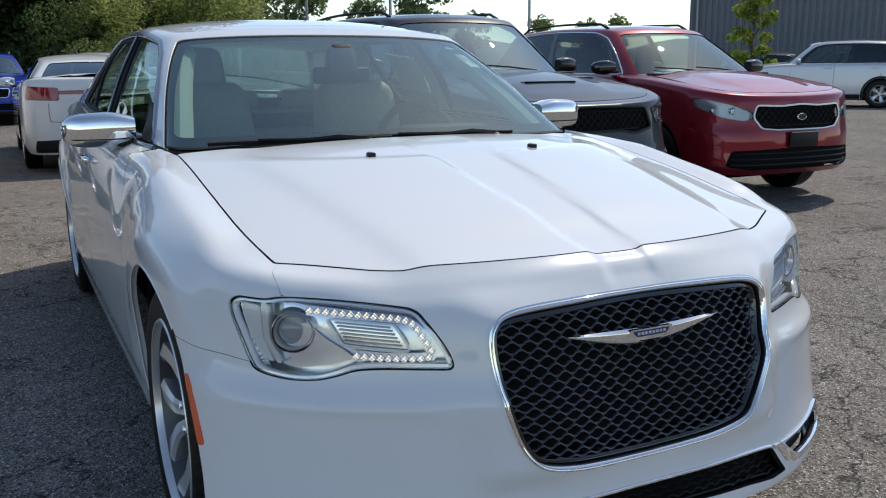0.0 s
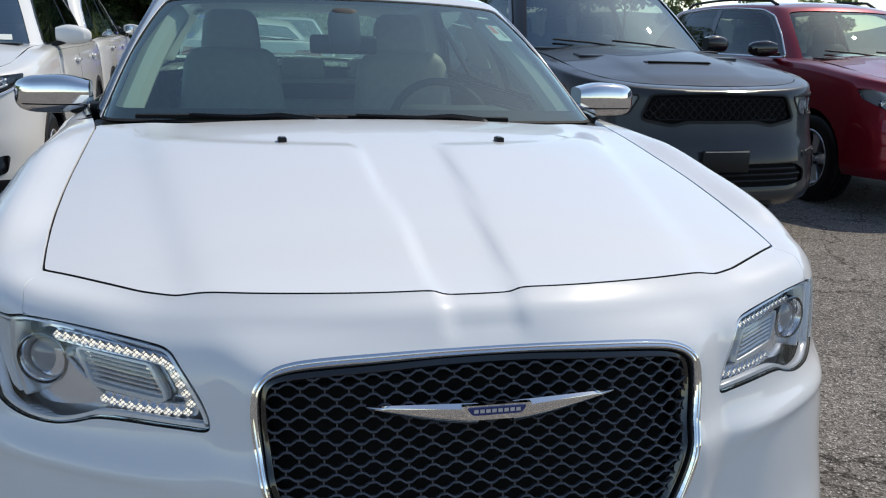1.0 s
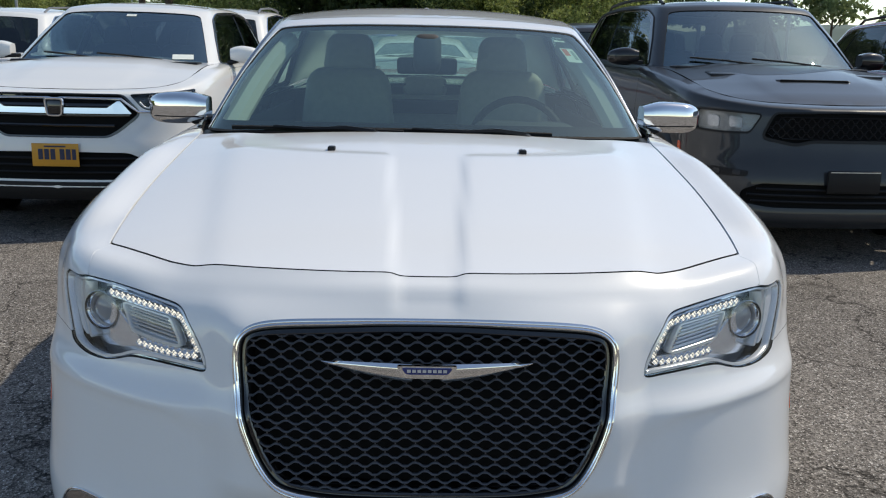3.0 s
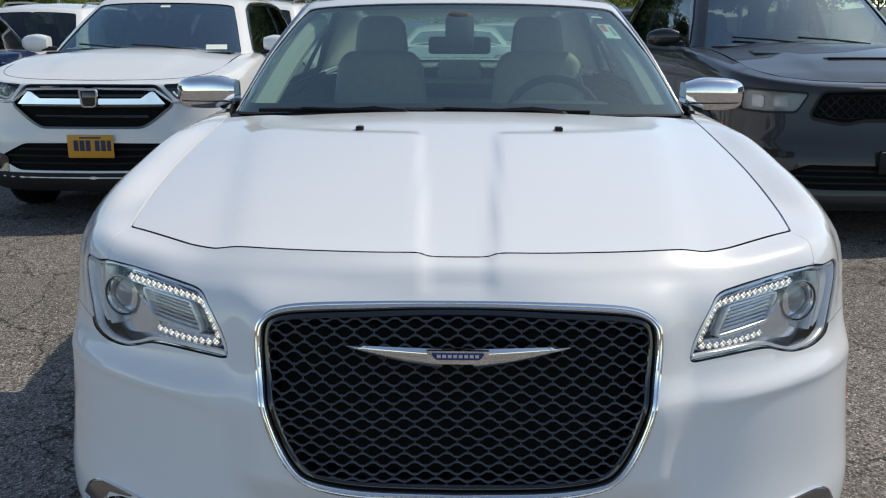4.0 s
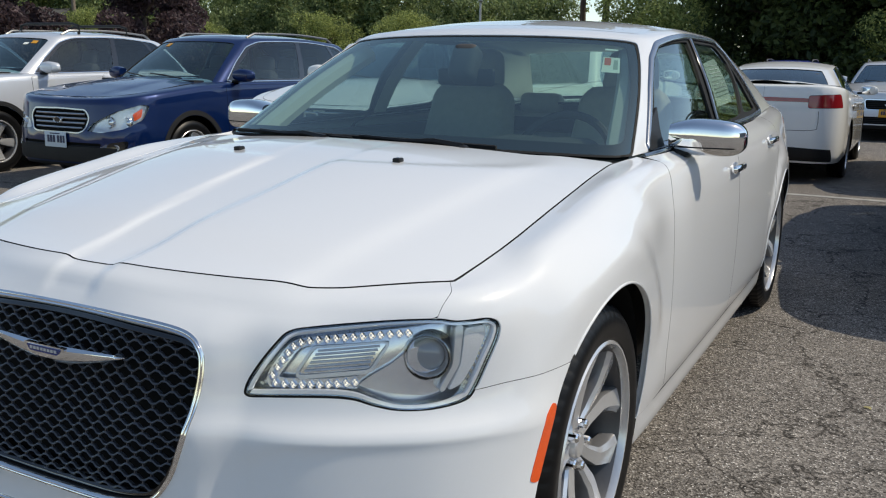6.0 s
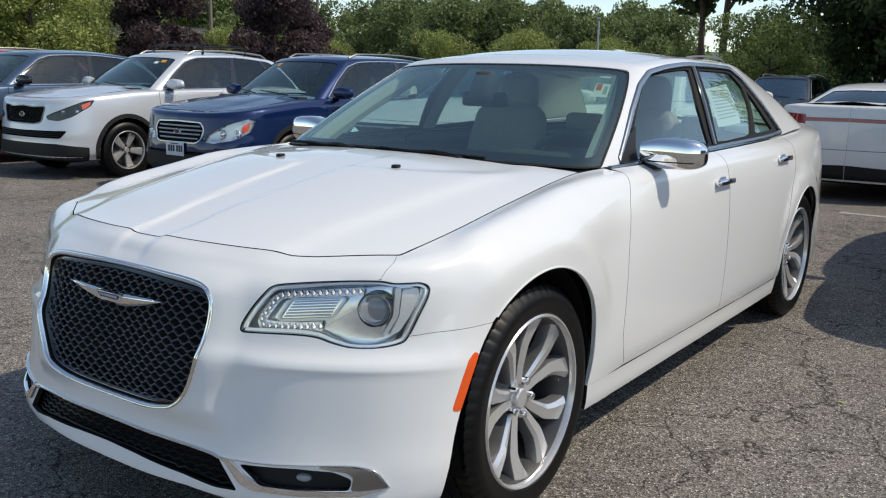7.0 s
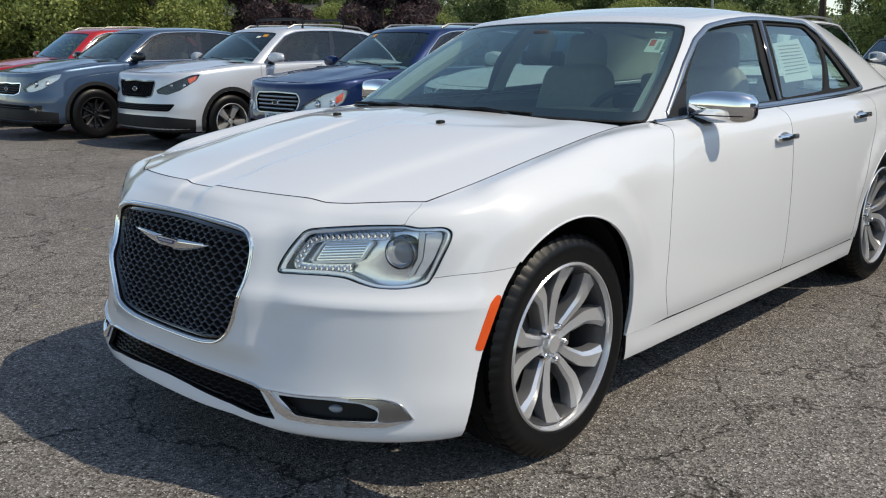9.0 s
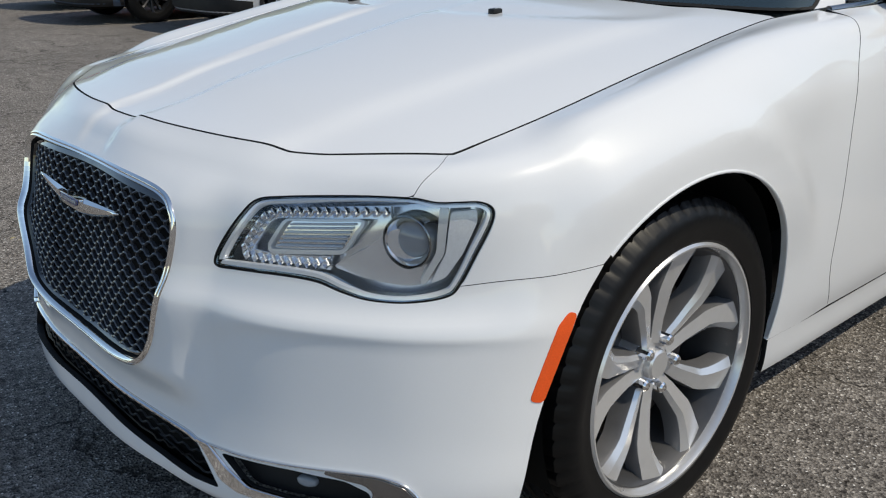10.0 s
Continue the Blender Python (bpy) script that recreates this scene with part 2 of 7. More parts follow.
def leaf_mat(name, dark, light):
    m, n, l, b = mat(name)
    gi, r = n.new("ShaderNodeNewGeometry"), n.new("ShaderNodeMix")
    r.data_type = "RGBA"
    r.inputs["A"].default_value, r.inputs["B"].default_value = (*dark, 1), (*light, 1)
    l.new(gi.outputs["Random Per Island"], r.inputs["Factor"])
    l.new(r.outputs["Result"], b.inputs["Base Color"])
    b.inputs["Roughness"].default_value = 0.6
    tl, mx = n.new("ShaderNodeBsdfTranslucent"), n.new("ShaderNodeMixShader")
    mx.inputs["Fac"].default_value = 0.42
    l.new(r.outputs["Result"], tl.inputs["Color"])
    l.new(b.outputs[0], mx.inputs[1])
    l.new(tl.outputs[0], mx.inputs[2])
    l.new(mx.outputs[0], n["Material Output"].inputs["Surface"])
    return m


M["leaf"] = leaf_mat("green_leaves", (0.065, 0.11, 0.035), (0.31, 0.37, 0.15))
M["leaf_mid"] = leaf_mat("olive_leaves", (0.11, 0.16, 0.04), (0.48, 0.52, 0.17))
M["leaf_dark"] = leaf_mat("dark_green_leaves", (0.024, 0.046, 0.015), (0.12, 0.165, 0.05))
M["leaf_plum"] = leaf_mat("plum_leaves", (0.040, 0.027, 0.032), (0.14, 0.092, 0.10))
M["leaf_bright"] = leaf_mat("yellow_green_leaves", (0.10, 0.16, 0.02), (0.38, 0.46, 0.08))

# ---- mesh tools ----
from mathutils.geometry import delaunay_2d_cdt


def catmull(pts, n=12, closed=False):
    """Points along a smooth curve through pts."""
    p = np.asarray(pts, float)
    k = len(p)
    out = []
    for i in range(k if closed else k - 1):
        if closed:
            a, b, c, d = p[(i - 1) % k], p[i], p[(i + 1) % k], p[(i + 2) % k]
        else:
            b, c = p[i], p[i + 1]
            a = p[i - 1] if i else 2 * b - c
            d = p[i + 2] if i + 2 < k else 2 * c - b
        for t in np.arange(n) / n:
            out.append(0.5 * (2 * b + (c - a) * t + (2 * a - 5 * b + 4 * c - d) * t * t + (3 * b - a - 3 * c + d) * t ** 3))
    if not closed:
        out.append(p[-1])
    return np.array(out)


def rounded(poly, r, n=5):
    """A closed 2D polygon with its corners rounded; r: one radius or one for each corner."""
    p = [np.array(q, float) for q in poly]
    out = []
    for i, q in enumerate(p):
        rad = r[i] if isinstance(r, (list, tuple)) else r
        a, c = p[i - 1] - q, p[(i + 1) % len(p)] - q
        la, lc = np.linalg.norm(a), np.linalg.norm(c)
        e = min(rad, 0.45 * la, 0.45 * lc)
        s, f = q + a / la * e, q + c / lc * e
        for t in np.linspace(0, 1, n):
            out.append((1 - t) ** 2 * s + 2 * t * (1 - t) * q + t * t * f)
    return np.array(out)


def resample(poly, step):
    """A closed outline with points at most step apart."""
    out = []
    for i in range(len(poly)):
        a, b = poly[i], poly[(i + 1) % len(poly)]
        k = max(1, int(math.ceil(np.linalg.norm(b - a) / step)))
        out += [a + (b - a) * j / k for j in range(k)]
    return np.array(out)


def inside(pts, poly):
    x, y = pts[:, 0], pts[:, 1]
    res = np.zeros(len(pts), bool)
    for i in range(len(poly)):
        (x1, y1), (x2, y2) = poly[i - 1], poly[i]
        if y1 == y2:
            continue
        hit = ((y1 > y) != (y2 > y)) & (x < (x2 - x1) * (y - y1) / (y2 - y1) + x1)
        res ^= hit
    return res


def grow(poly, d):
    """The outline pushed outwards by d (either winding)."""
    poly = np.asarray(poly, float)
    area = 0.5 * np.sum(poly[:, 0] * np.roll(poly[:, 1], -1) - np.roll(poly[:, 0], -1) * poly[:, 1])
    e = np.roll(poly, -1, 0) - np.roll(poly, 1, 0)
    nrm = np.stack([e[:, 1], -e[:, 0]], 1)
    nrm /= np.linalg.norm(nrm, axis=1)[:, None] + 1e-12
    return poly + nrm * d * np.sign(area)


def slopes(xs, ys):
    """Monotone slopes of ys (n, ...) over xs."""
    h = np.diff(xs).reshape(-1, *([1] * (ys.ndim - 1)))
    d = np.diff(ys, axis=0) / h
    m = np.zeros_like(ys)
    same = d[:-1] * d[1:] > 0
    w1, w2 = 2 * h[1:] + h[:-1], h[1:] + 2 * h[:-1]
    with np.errstate(divide="ignore", invalid="ignore"):
        hm = (w1 + w2) / (w1 / d[:-1] + w2 / d[1:])
    m[1:-1] = np.where(same, hm, 0)
    m[0], m[-1] = 0, 0
    return m


def hermite(xs, ys, m, x):
    x = np.clip(x, xs[0], xs[-1])
    i = np.clip(np.searchsorted(xs, x) - 1, 0, len(xs) - 2)
    h = (xs[i + 1] - xs[i])
    t = (x - xs[i]) / h
    sh = [-1] + [1] * (ys.ndim - 1)
    t, h = t.reshape(sh), h.reshape(sh)
    return (2 * t ** 3 - 3 * t * t + 1) * ys[i] + (t ** 3 - 2 * t * t + t) * h * m[i] + (3 * t * t - 2 * t ** 3) * ys[i + 1] + (t ** 3 - t * t) * h * m[i + 1]


class Line:
    """y over x, smooth and without overshoot."""

    def __init__(self, pts):
        p = np.array(sorted(pts), float)
        self.x, self.y = p[:, 0], p[:, 1]
        self.m = slopes(self.x, self.y)

    def __call__(self, x):
        x = np.asarray(x, float)
        return hermite(self.x, self.y, self.m, x.ravel()).reshape(x.shape)


class Wall:
    """The upright skin of a car: a plan outline (half, from the nose's middle round to the tail's) and, at stations
    along it, profiles of (outward offset, height). The domain is (p, v): metres along the plan, profile knots."""
    VS = 0.12

    def __init__(self, plan, stations):
        c = catmull(plan, 60)
        s = np.r_[0, np.cumsum(np.linalg.norm(np.diff(c, axis=0), axis=1))]
        self.s, self.c, self.length = s, c, s[-1]
        t = np.gradient(c, s, axis=0)
        t[0], t[-1] = (1, 0), (-1, 0)
        nr = np.stack([t[:, 1], -t[:, 0]], 1)
        k = 9
        pad = np.r_[nr[1:k + 1][::-1] * (-1, 1), nr, nr[-k - 1:-1][::-1] * (-1, 1)]
        nr = np.stack([np.convolve(pad[:, i], np.ones(2 * k + 1) / (2 * k + 1), "valid") for i in (0, 1)], 1)
        self.n = nr / np.linalg.norm(nr, axis=1)[:, None]
        keys = [self.p_x(a) if kind == "x" else self.p_y(a) for (kind, a), _ in stations]
        order = np.argsort(keys)
        self.k = np.array(keys)[order]
        self.prof = np.array([stations[i][1] for i in order], float)
        self.m = slopes(self.k, self.prof)
        self.top = self.prof.shape[1] - 1

    def p_x(self, x):
        """Metres along the plan at the nose where it is x aside."""
        h = int(np.argmax(self.c[:, 0]))
        return np.sign(x) * np.interp(np.abs(x), self.c[:h, 0], self.s[:h])

    def p_y(self, y):
        return np.interp(y, self.c[:, 1], self.s)

    def at(self, p, v):
        p, v = np.broadcast_arrays(np.asarray(p, float), np.asarray(v, float))
        sh, p, v = p.shape, p.ravel(), v.ravel()
        a, sg = np.abs(p), np.where(p < 0, -1.0, 1.0)
        c = hermite(self.k, self.prof, self.m, a)
        i = np.clip(np.floor(v).astype(int), 0, self.top - 1)
        t = (v - i)[:, None]
        r = np.arange(len(v))
        b, d = c[r, i], c[r, i + 1]
        e = np.where((i > 0)[:, None], c[r, np.maximum(i - 1, 0)], 2 * b - d)
        f = np.where((i + 2 <= self.top)[:, None], c[r, np.minimum(i + 2, self.top)], 2 * d - b)
        q = 0.5 * (2 * b + (d - e) * t + (2 * e - 5 * b + 4 * d - f) * t * t + (3 * b - e - 3 * d + f) * t ** 3)
        x, y = (np.interp(a, self.s, self.c[:, j]) + q[:, 0] * np.interp(a, self.s, self.n[:, j]) for j in (0, 1))
        return np.stack([x * sg, y, q[:, 1]], -1).reshape(*sh, 3)

    def v_of(self, p, z):
        p, z = np.broadcast_arrays(np.asarray(p, float), np.asarray(z, float))
        lo, hi = np.zeros(p.shape), np.full(p.shape, float(self.top))
        for _ in range(30):
            mid = (lo + hi) / 2
            up = self.at(p, mid)[..., 2] < z
            lo, hi = np.where(up, mid, lo), np.where(up, hi, mid)
        return lo

    def fn(self, u):
        """3D places for domain points (p, v * VS)."""
        return self.at(u[:, 0], np.clip(u[:, 1] / self.VS, 0, self.top))

    def dom(self, pz):
        """The domain outline of one given in (p, z)."""
        pz = np.asarray(pz, float)
        return np.stack([pz[:, 0], self.v_of(pz[:, 0], pz[:, 1]) * self.VS], 1)

    def front(self, xz, step=0.03):
        """The domain outline of one given in (x, z) at the nose."""
        xz = resample(np.asarray(xz, float), step)
        return self.dom(np.stack([np.sign(xz[:, 0]) * self.p_x(np.abs(xz[:, 0])), xz[:, 1]], 1))

    def side(self, yz, sg=1, step=0.04):
        yz = resample(np.asarray(yz, float), step)
        return self.dom(np.stack([sg * self.p_y(yz[:, 0]), yz[:, 1]], 1))


def normals_of(fn, u, h=0.004):
    a = fn(u + (h, 0)) - fn(u - (h, 0))
    b = fn(u + (0, h)) - fn(u - (0, h))
    n = np.cross(a, b)
    return n / (np.linalg.norm(n, axis=1)[:, None] + 1e-12)


def skin(fn, outline, holes=(), step=0.05, edge=None, rim=0.012, lift=0.0, flip=False, bare=None):
    """A curved panel: the part of the surface fn inside the outline and outside the holes, with its edges turned in by rim."""
    edge = edge or step
    rings = [resample(np.asarray(o, float), edge) for o in (outline, *holes)]
    lo, hi = rings[0].min(0), rings[0].max(0)
    nx, ny = max(2, int((hi[0] - lo[0]) / step)), max(2, int((hi[1] - lo[1]) / step))
    gx, gy = np.meshgrid(np.linspace(lo[0], hi[0], nx + 1)[1:-1], np.linspace(lo[1], hi[1], ny + 1)[1:-1])
    g = np.stack([gx.ravel(), gy.ravel()], 1)
    if len(g):
        ok = inside(g, rings[0])
        for r in rings[1:]:
            ok &= ~inside(g, r)
        g = g[ok]
        border = np.concatenate(rings)
        far = np.ones(len(g), bool)
        for i in range(0, len(border), 400):
            far &= (np.abs(g[:, None] - border[None, i:i + 400]).max(-1) > 0.45 * min(step, edge * 1.5)).all(1)
        g = g[far]
    pts = np.concatenate([*rings, g]) if len(g) else np.concatenate(rings)
    edges, k = [], 0
    for r in rings:
        edges += [(k + i, k + (i + 1) % len(r)) for i in range(len(r))]
        k += len(r)
    v2, e2, f2, _, _, _ = delaunay_2d_cdt([Vector(p) for p in pts], edges, [], 0, 1e-7)
    u = np.array([(v[0], v[1]) for v in v2])
    tri = np.array([f for f in f2 if len(f) == 3])
    mid = u[tri].mean(1)
    ok = inside(mid, rings[0])
    for r in rings[1:]:
        ok &= ~inside(mid, r)
    tri = tri[ok]
    co, nr = fn(u), normals_of(fn, u)
    if flip:
        nr = -nr
    co = co + nr * lift
    a, b, c = (co[tri[:, i]] for i in range(3))
    back = (np.cross(b - a, c - a) * nr[tri[:, 0]]).sum(1) < 0
    tri[back] = tri[back][:, ::-1]
    verts, faces, ln = list(map(tuple, co)), [tuple(map(int, t)) for t in tri], [tuple(nr[i]) for t in tri for i in t]
    cut = len(faces)
    if rim:
        seen = {}
        for t in faces:
            for i in range(3):
                seen[(t[i], t[(i + 1) % 3])] = True
        for (i, j) in [e for e in seen if (e[1], e[0]) not in seen]:
            if bare is not None and abs(u[i][0]) > bare and abs(u[j][0]) > bare:
                continue
            pi, pj, ni, nj = co[i], co[j], nr[i], nr[j]
            d = np.cross(pj - pi, ni)
            d = d / (np.linalg.norm(d) + 1e-12)
            k = len(verts)
            verts += [tuple(pi), tuple(pj), tuple(pj - nj * rim), tuple(pi - ni * rim)]
            faces.append((k + 1, k, k + 3, k + 2))
            # the lip is rounded: its shading starts from the panel's own
            ln += [tuple((d + nj * 0.9) / (np.linalg.norm(d + nj * 0.9) + 1e-9)), tuple((d + ni * 0.9) / (np.linalg.norm(d + ni * 0.9) + 1e-9)), tuple(d), tuple(d)]
    me = bpy.data.meshes.new("panel")
    me.from_pydata(verts, [], faces)
    me.polygons.foreach_set("use_smooth", [True] * len(faces))
    me.polygons.foreach_set("material_index", [0] * cut + [1] * (len(faces) - cut))
    me.normals_split_custom_set(ln)
    return me


def obj(name, me, material, parent=None, label=""):
    me.name = name
    if material is not None and not me.materials:
        me.materials.append(material)
        if len(me.polygons) and me.polygons[-1].material_index:
            # painted panels get dark edges in place of the gap's shade
            me.materials.append(M["gap"] if material.name.endswith("_paint") else material)
    ob = new(name, me)
    if parent is not None:
        ob.parent = parent
    if label:
        ob["label"] = label
    return ob


def part(name, bm, material, parent, label="", smooth=True):
    me = bpy.data.meshes.new(name)
    bm.to_mesh(me)
    bm.free()
    if smooth:
        me.polygons.foreach_set("use_smooth", [True] * len(me.polygons))
        me.set_sharp_from_angle(angle=radians(38))
    return obj(name, me, material, parent, label)


def thing(name, label, category, group="", at=None):
    e = new(name)
    e.empty_display_size = 0.2
    if at is not None:
        e.matrix_world = at
    return tagged(e, label, category, group)


def add_box(bm, lo, hi, bevel=0.0, m=None, seg=2):
    r = bmesh.ops.create_cube(bm, size=1.0)
    vs = r["verts"]
    size, mid = np.subtract(hi, lo), np.add(hi, lo) / 2
    for v in vs:
        v.co = Vector((v.co.x * size[0] + mid[0], v.co.y * size[1] + mid[1], v.co.z * size[2] + mid[2]))
    if bevel:
        r = bmesh.ops.bevel(bm, geom=list({e for v in vs for e in v.link_edges}), offset=bevel, segments=seg, affect="EDGES", profile=0.5)
        vs = list({v for f in r["faces"] for v in f.verts} | {v for v in vs if v.is_valid})
    if m is not None:
        bmesh.ops.transform(bm, matrix=m, verts=vs)
    return vs


def box(lo, hi, bevel=0.0, m=None, seg=2):
    bm = bmesh.new()
    add_box(bm, lo, hi, bevel, m, seg)
    return bm


def lathe(profile, n=48, axis="x", closed=False):
    """A solid of revolution of (along, radius) about an axis."""
    bm = bmesh.new()
    rings = []
    for a, r in profile:
        ring = []
        for i in range(n):
            c, s = math.cos(2 * math.pi * i / n) * r, math.sin(2 * math.pi * i / n) * r
            ring.append(bm.verts.new((a, c, s) if axis == "x" else (c, a, s) if axis == "y" else (c, s, a)))
        rings.append(ring)
    pairs = list(zip(rings, rings[1:])) + ([(rings[-1], rings[0])] if closed else [])
    for p, q in pairs:
        for i in range(n):
            bm.faces.new((p[i], p[(i + 1) % n], q[(i + 1) % n], q[i]))
    if not closed:
        for ring, turn in ((rings[0], False), (rings[-1], True)):
            if max((v.co - ring[0].co).length for v in ring) > 1e-5:
                bm.faces.new(ring[::-1] if not turn else ring)
    bmesh.ops.remove_doubles(bm, verts=bm.verts, dist=1e-6)
    bmesh.ops.recalc_face_normals(bm, faces=bm.faces)
    return bm


def tube(points, radius, n=6, bm=None, closed=False):
    """A round bar along points; radius: one, or one for each point."""
    bm = bm or bmesh.new()
    pts = [Vector(p) for p in points]
    rings, up = [], Vector((0, 0, 1))
    for i, p in enumerate(pts):
        if closed:
            t = (pts[(i + 1) % len(pts)] - pts[i - 1]).normalized()
        else:
            t = (pts[min(i + 1, len(pts) - 1)] - pts[max(i - 1, 0)]).normalized()
        if abs(t.dot(up)) > 0.95:
            up = Vector((0, 1, 0)) if abs(t.y) < 0.9 else Vector((1, 0, 0))
        a = t.cross(up).normalized()
        up = a.cross(t).normalized()
        r = radius[i] if isinstance(radius, (list, tuple)) else radius
        rings.append([bm.verts.new(p + (a * math.cos(k * 2 * math.pi / n) + up * math.sin(k * 2 * math.pi / n)) * r) for k in range(n)])
    for p, q in list(zip(rings, rings[1:])) + ([(rings[-1], rings[0])] if closed else []):
        for k in range(n):
            bm.faces.new((p[k], p[(k + 1) % n], q[(k + 1) % n], q[k]))
    if not closed:
        bm.faces.new(rings[0][::-1])
        bm.faces.new(rings[-1])
    return bm


def band(fn, path, width, lift=0.004, rim=0.006):
    """A moulding on the surface fn along a closed domain outline, width wide outwards."""
    outer = grow(path, width)
    return skin(fn, outer, [path], step=max(width * 1.2, 0.03), edge=0.02, rim=rim, lift=lift)


def strip(fn, path, width, height=0.006, n=6):
    """A rounded bead along an open or closed domain path, standing on the surface."""
    path = np.asarray(path, float)
    co, nr = fn(path), normals_of(fn, path)
    t = np.gradient(co, axis=0)
    t /= np.linalg.norm(t, axis=1)[:, None] + 1e-12
    side = np.cross(t, nr)
    bm = bmesh.new()
    rows = []
    for c, nn, s in zip(co, nr, side):
        rows.append([bm.verts.new(c + s * math.cos(a) * width / 2 + nn * (math.sin(a) * height)) for a in np.linspace(0, math.pi, n)])
    for a, b in zip(rows, rows[1:]):
        for i in range(n - 1):
            bm.faces.new((a[i], a[i + 1], b[i + 1], b[i]))
    bmesh.ops.recalc_face_normals(bm, faces=bm.faces)
    return bm

# ---- vehicles ----
class House:
    """A car's upper body: a ring at the belt line and one at the roof's edge, joined by curved uprights.
    Domain (q, w): q 0..1 half the windscreen, 1..3 the flank, 3..4 half the rear window; w in uprights' knots."""
    QS, WS = 1.0, 0.2

    def __init__(self, belt, roof, zb, zr, crown, bulge=0.018, inner=0.13):
        self.b, self.r = self.ring(belt), self.ring(roof)
        self.q = np.linspace(0, 4, len(self.b))
        self.zb, self.zr, self.crown, self.bulge, self.inner = zb, zr, crown, bulge, inner
        self.xe = max(p[0] for p in roof)

    @staticmethod
    def ring(c):
        """c: (0, y) nose middle, (x, y) front corner, (x, y) flank middle, (x, y) rear corner, (0, y) rear middle."""
        (_, y0), (x1, y1), (x2, y2), (x3, y3), (_, y4) = c
        t = np.linspace(0, 1, 101)[:-1]
        front = np.stack([x1 * t, y0 + (y1 - y0) * t ** 2.2], 1)
        t2 = np.linspace(0, 2, 201)[:-1]
        flank = np.stack([np.interp(t2, [0, 1, 2], [x1, x2, x3]) + (x2 - (x1 + x3) / 2) * 0.35 * np.sin(np.pi * t2) ** 2, np.interp(t2, [0, 1, 2], [y1, y2, y3])], 1)
        t = np.linspace(0, 1, 101)
        rear = np.stack([x3 * (1 - t), y4 + (y3 - y4) * (1 - t) ** 2.2], 1)
        p = np.concatenate([front, flank, rear])
        for k in (9, 7):
            pad = np.r_[p[1:k + 1][::-1] * (-1, 1), p, p[-k - 1:-1][::-1] * (-1, 1)]
            p = np.stack([np.convolve(pad[:, i], np.ones(2 * k + 1) / (2 * k + 1), "valid") for i in (0, 1)], 1)
        p[0, 0] = p[-1, 0] = 0
        return p

    def cap(self, x, y):
        return self.zr(y) + self.crown * (1 - np.clip(np.abs(x) / self.xe, 0, 1.2) ** 2.4)

    def at(self, q, w):
        a, sg = np.abs(q), np.where(np.asarray(q) < 0, -1.0, 1.0)
        ring = lambda r: np.stack([np.interp(a, self.q, r[:, 0]), np.interp(a, self.q, r[:, 1])], -1)
        b, r = ring(self.b), ring(self.r)
        p0 = np.concatenate([b, self.zb(b[:, 1])[:, None]], 1)
        p1 = np.concatenate([r, self.cap(r[:, 0], r[:, 1])[:, None]], 1)
        mid = np.array([0, (self.r[:, 1].min() + self.r[:, 1].max()) / 2])
        gap = r - mid
        size = np.linalg.norm(gap, axis=1)[:, None]
        far = np.minimum(np.abs(gap[:, :1]), self.inner) * np.sign(gap[:, :1]), np.clip(gap[:, 1:], -self.inner, self.inner)
        edge = np.exp(-((np.clip(np.abs(gap[:, 1:]) / (np.abs(self.r[:, 1] - mid[1]).max()), 0, 1) - 1) / 0.12) ** 2)
        side = np.clip((np.abs(r[:, :1]) / self.xe), 0, 1) ** 2
        i2 = np.concatenate([r[:, :1] * (1 - self.inner / self.xe), r[:, 1:] - far[1] * np.maximum(edge, 0.02)], 1)
        p2 = np.concatenate([i2, self.cap(i2[:, 0], i2[:, 1])[:, None]], 1)
        out = np.concatenate([r - b, np.zeros((len(r), 1))], 1)
        nrm = np.concatenate([gap / (size + 1e-9), np.zeros((len(r), 1))], 1)
        knots = np.stack([p0, p0 + (p1 - p0) * 0.5 + nrm * self.bulge, p0 + (p1 - p0) * 0.9 + nrm * self.bulge * 0.35,
                          p0 + (p1 - p0) * 0.985 * 0.55 + (p1 - p0) * 0.45 + (p2 - p1) * 0.10, p1 + (p2 - p1) * 0.5, p2], 1)
        k = knots.shape[1] - 1
        w = np.clip(w, 0, k)
        i = np.clip(np.floor(w).astype(int), 0, k - 1)
        t, n = (w - i)[:, None], np.arange(len(w))
        c, d = knots[n, i], knots[n, i + 1]
        e = np.where((i > 0)[:, None], knots[n, np.maximum(i - 1, 0)], 2 * c - d)
        f = np.where((i + 2 <= k)[:, None], knots[n, np.minimum(i + 2, k)], 2 * d - c)
        s = 0.5 * (2 * c + (d - e) * t + (2 * e - 5 * c + 4 * d - f) * t * t + (3 * c - e - 3 * d + f) * t ** 3)
        return s * np.stack([sg, np.ones_like(sg), np.ones_like(sg)], -1)

    def fn(self, u):
        return self.at(u[:, 0] / self.QS, u[:, 1] / self.WS)

    def dom(self, qw):
        return np.asarray(qw, float) * (self.QS, self.WS)

    def roof_ring(self):
        q = np.r_[np.linspace(0, 4, 120), -np.linspace(4, 0, 120)[1:-1]]
        p = self.at(q, np.full(len(q), 4.9))
        return p[:, :2]

    def roof_fn(self, u):
        return np.stack([u[:, 0], u[:, 1], self.cap(u[:, 0], u[:, 1])], -1)


WHEELS = {}


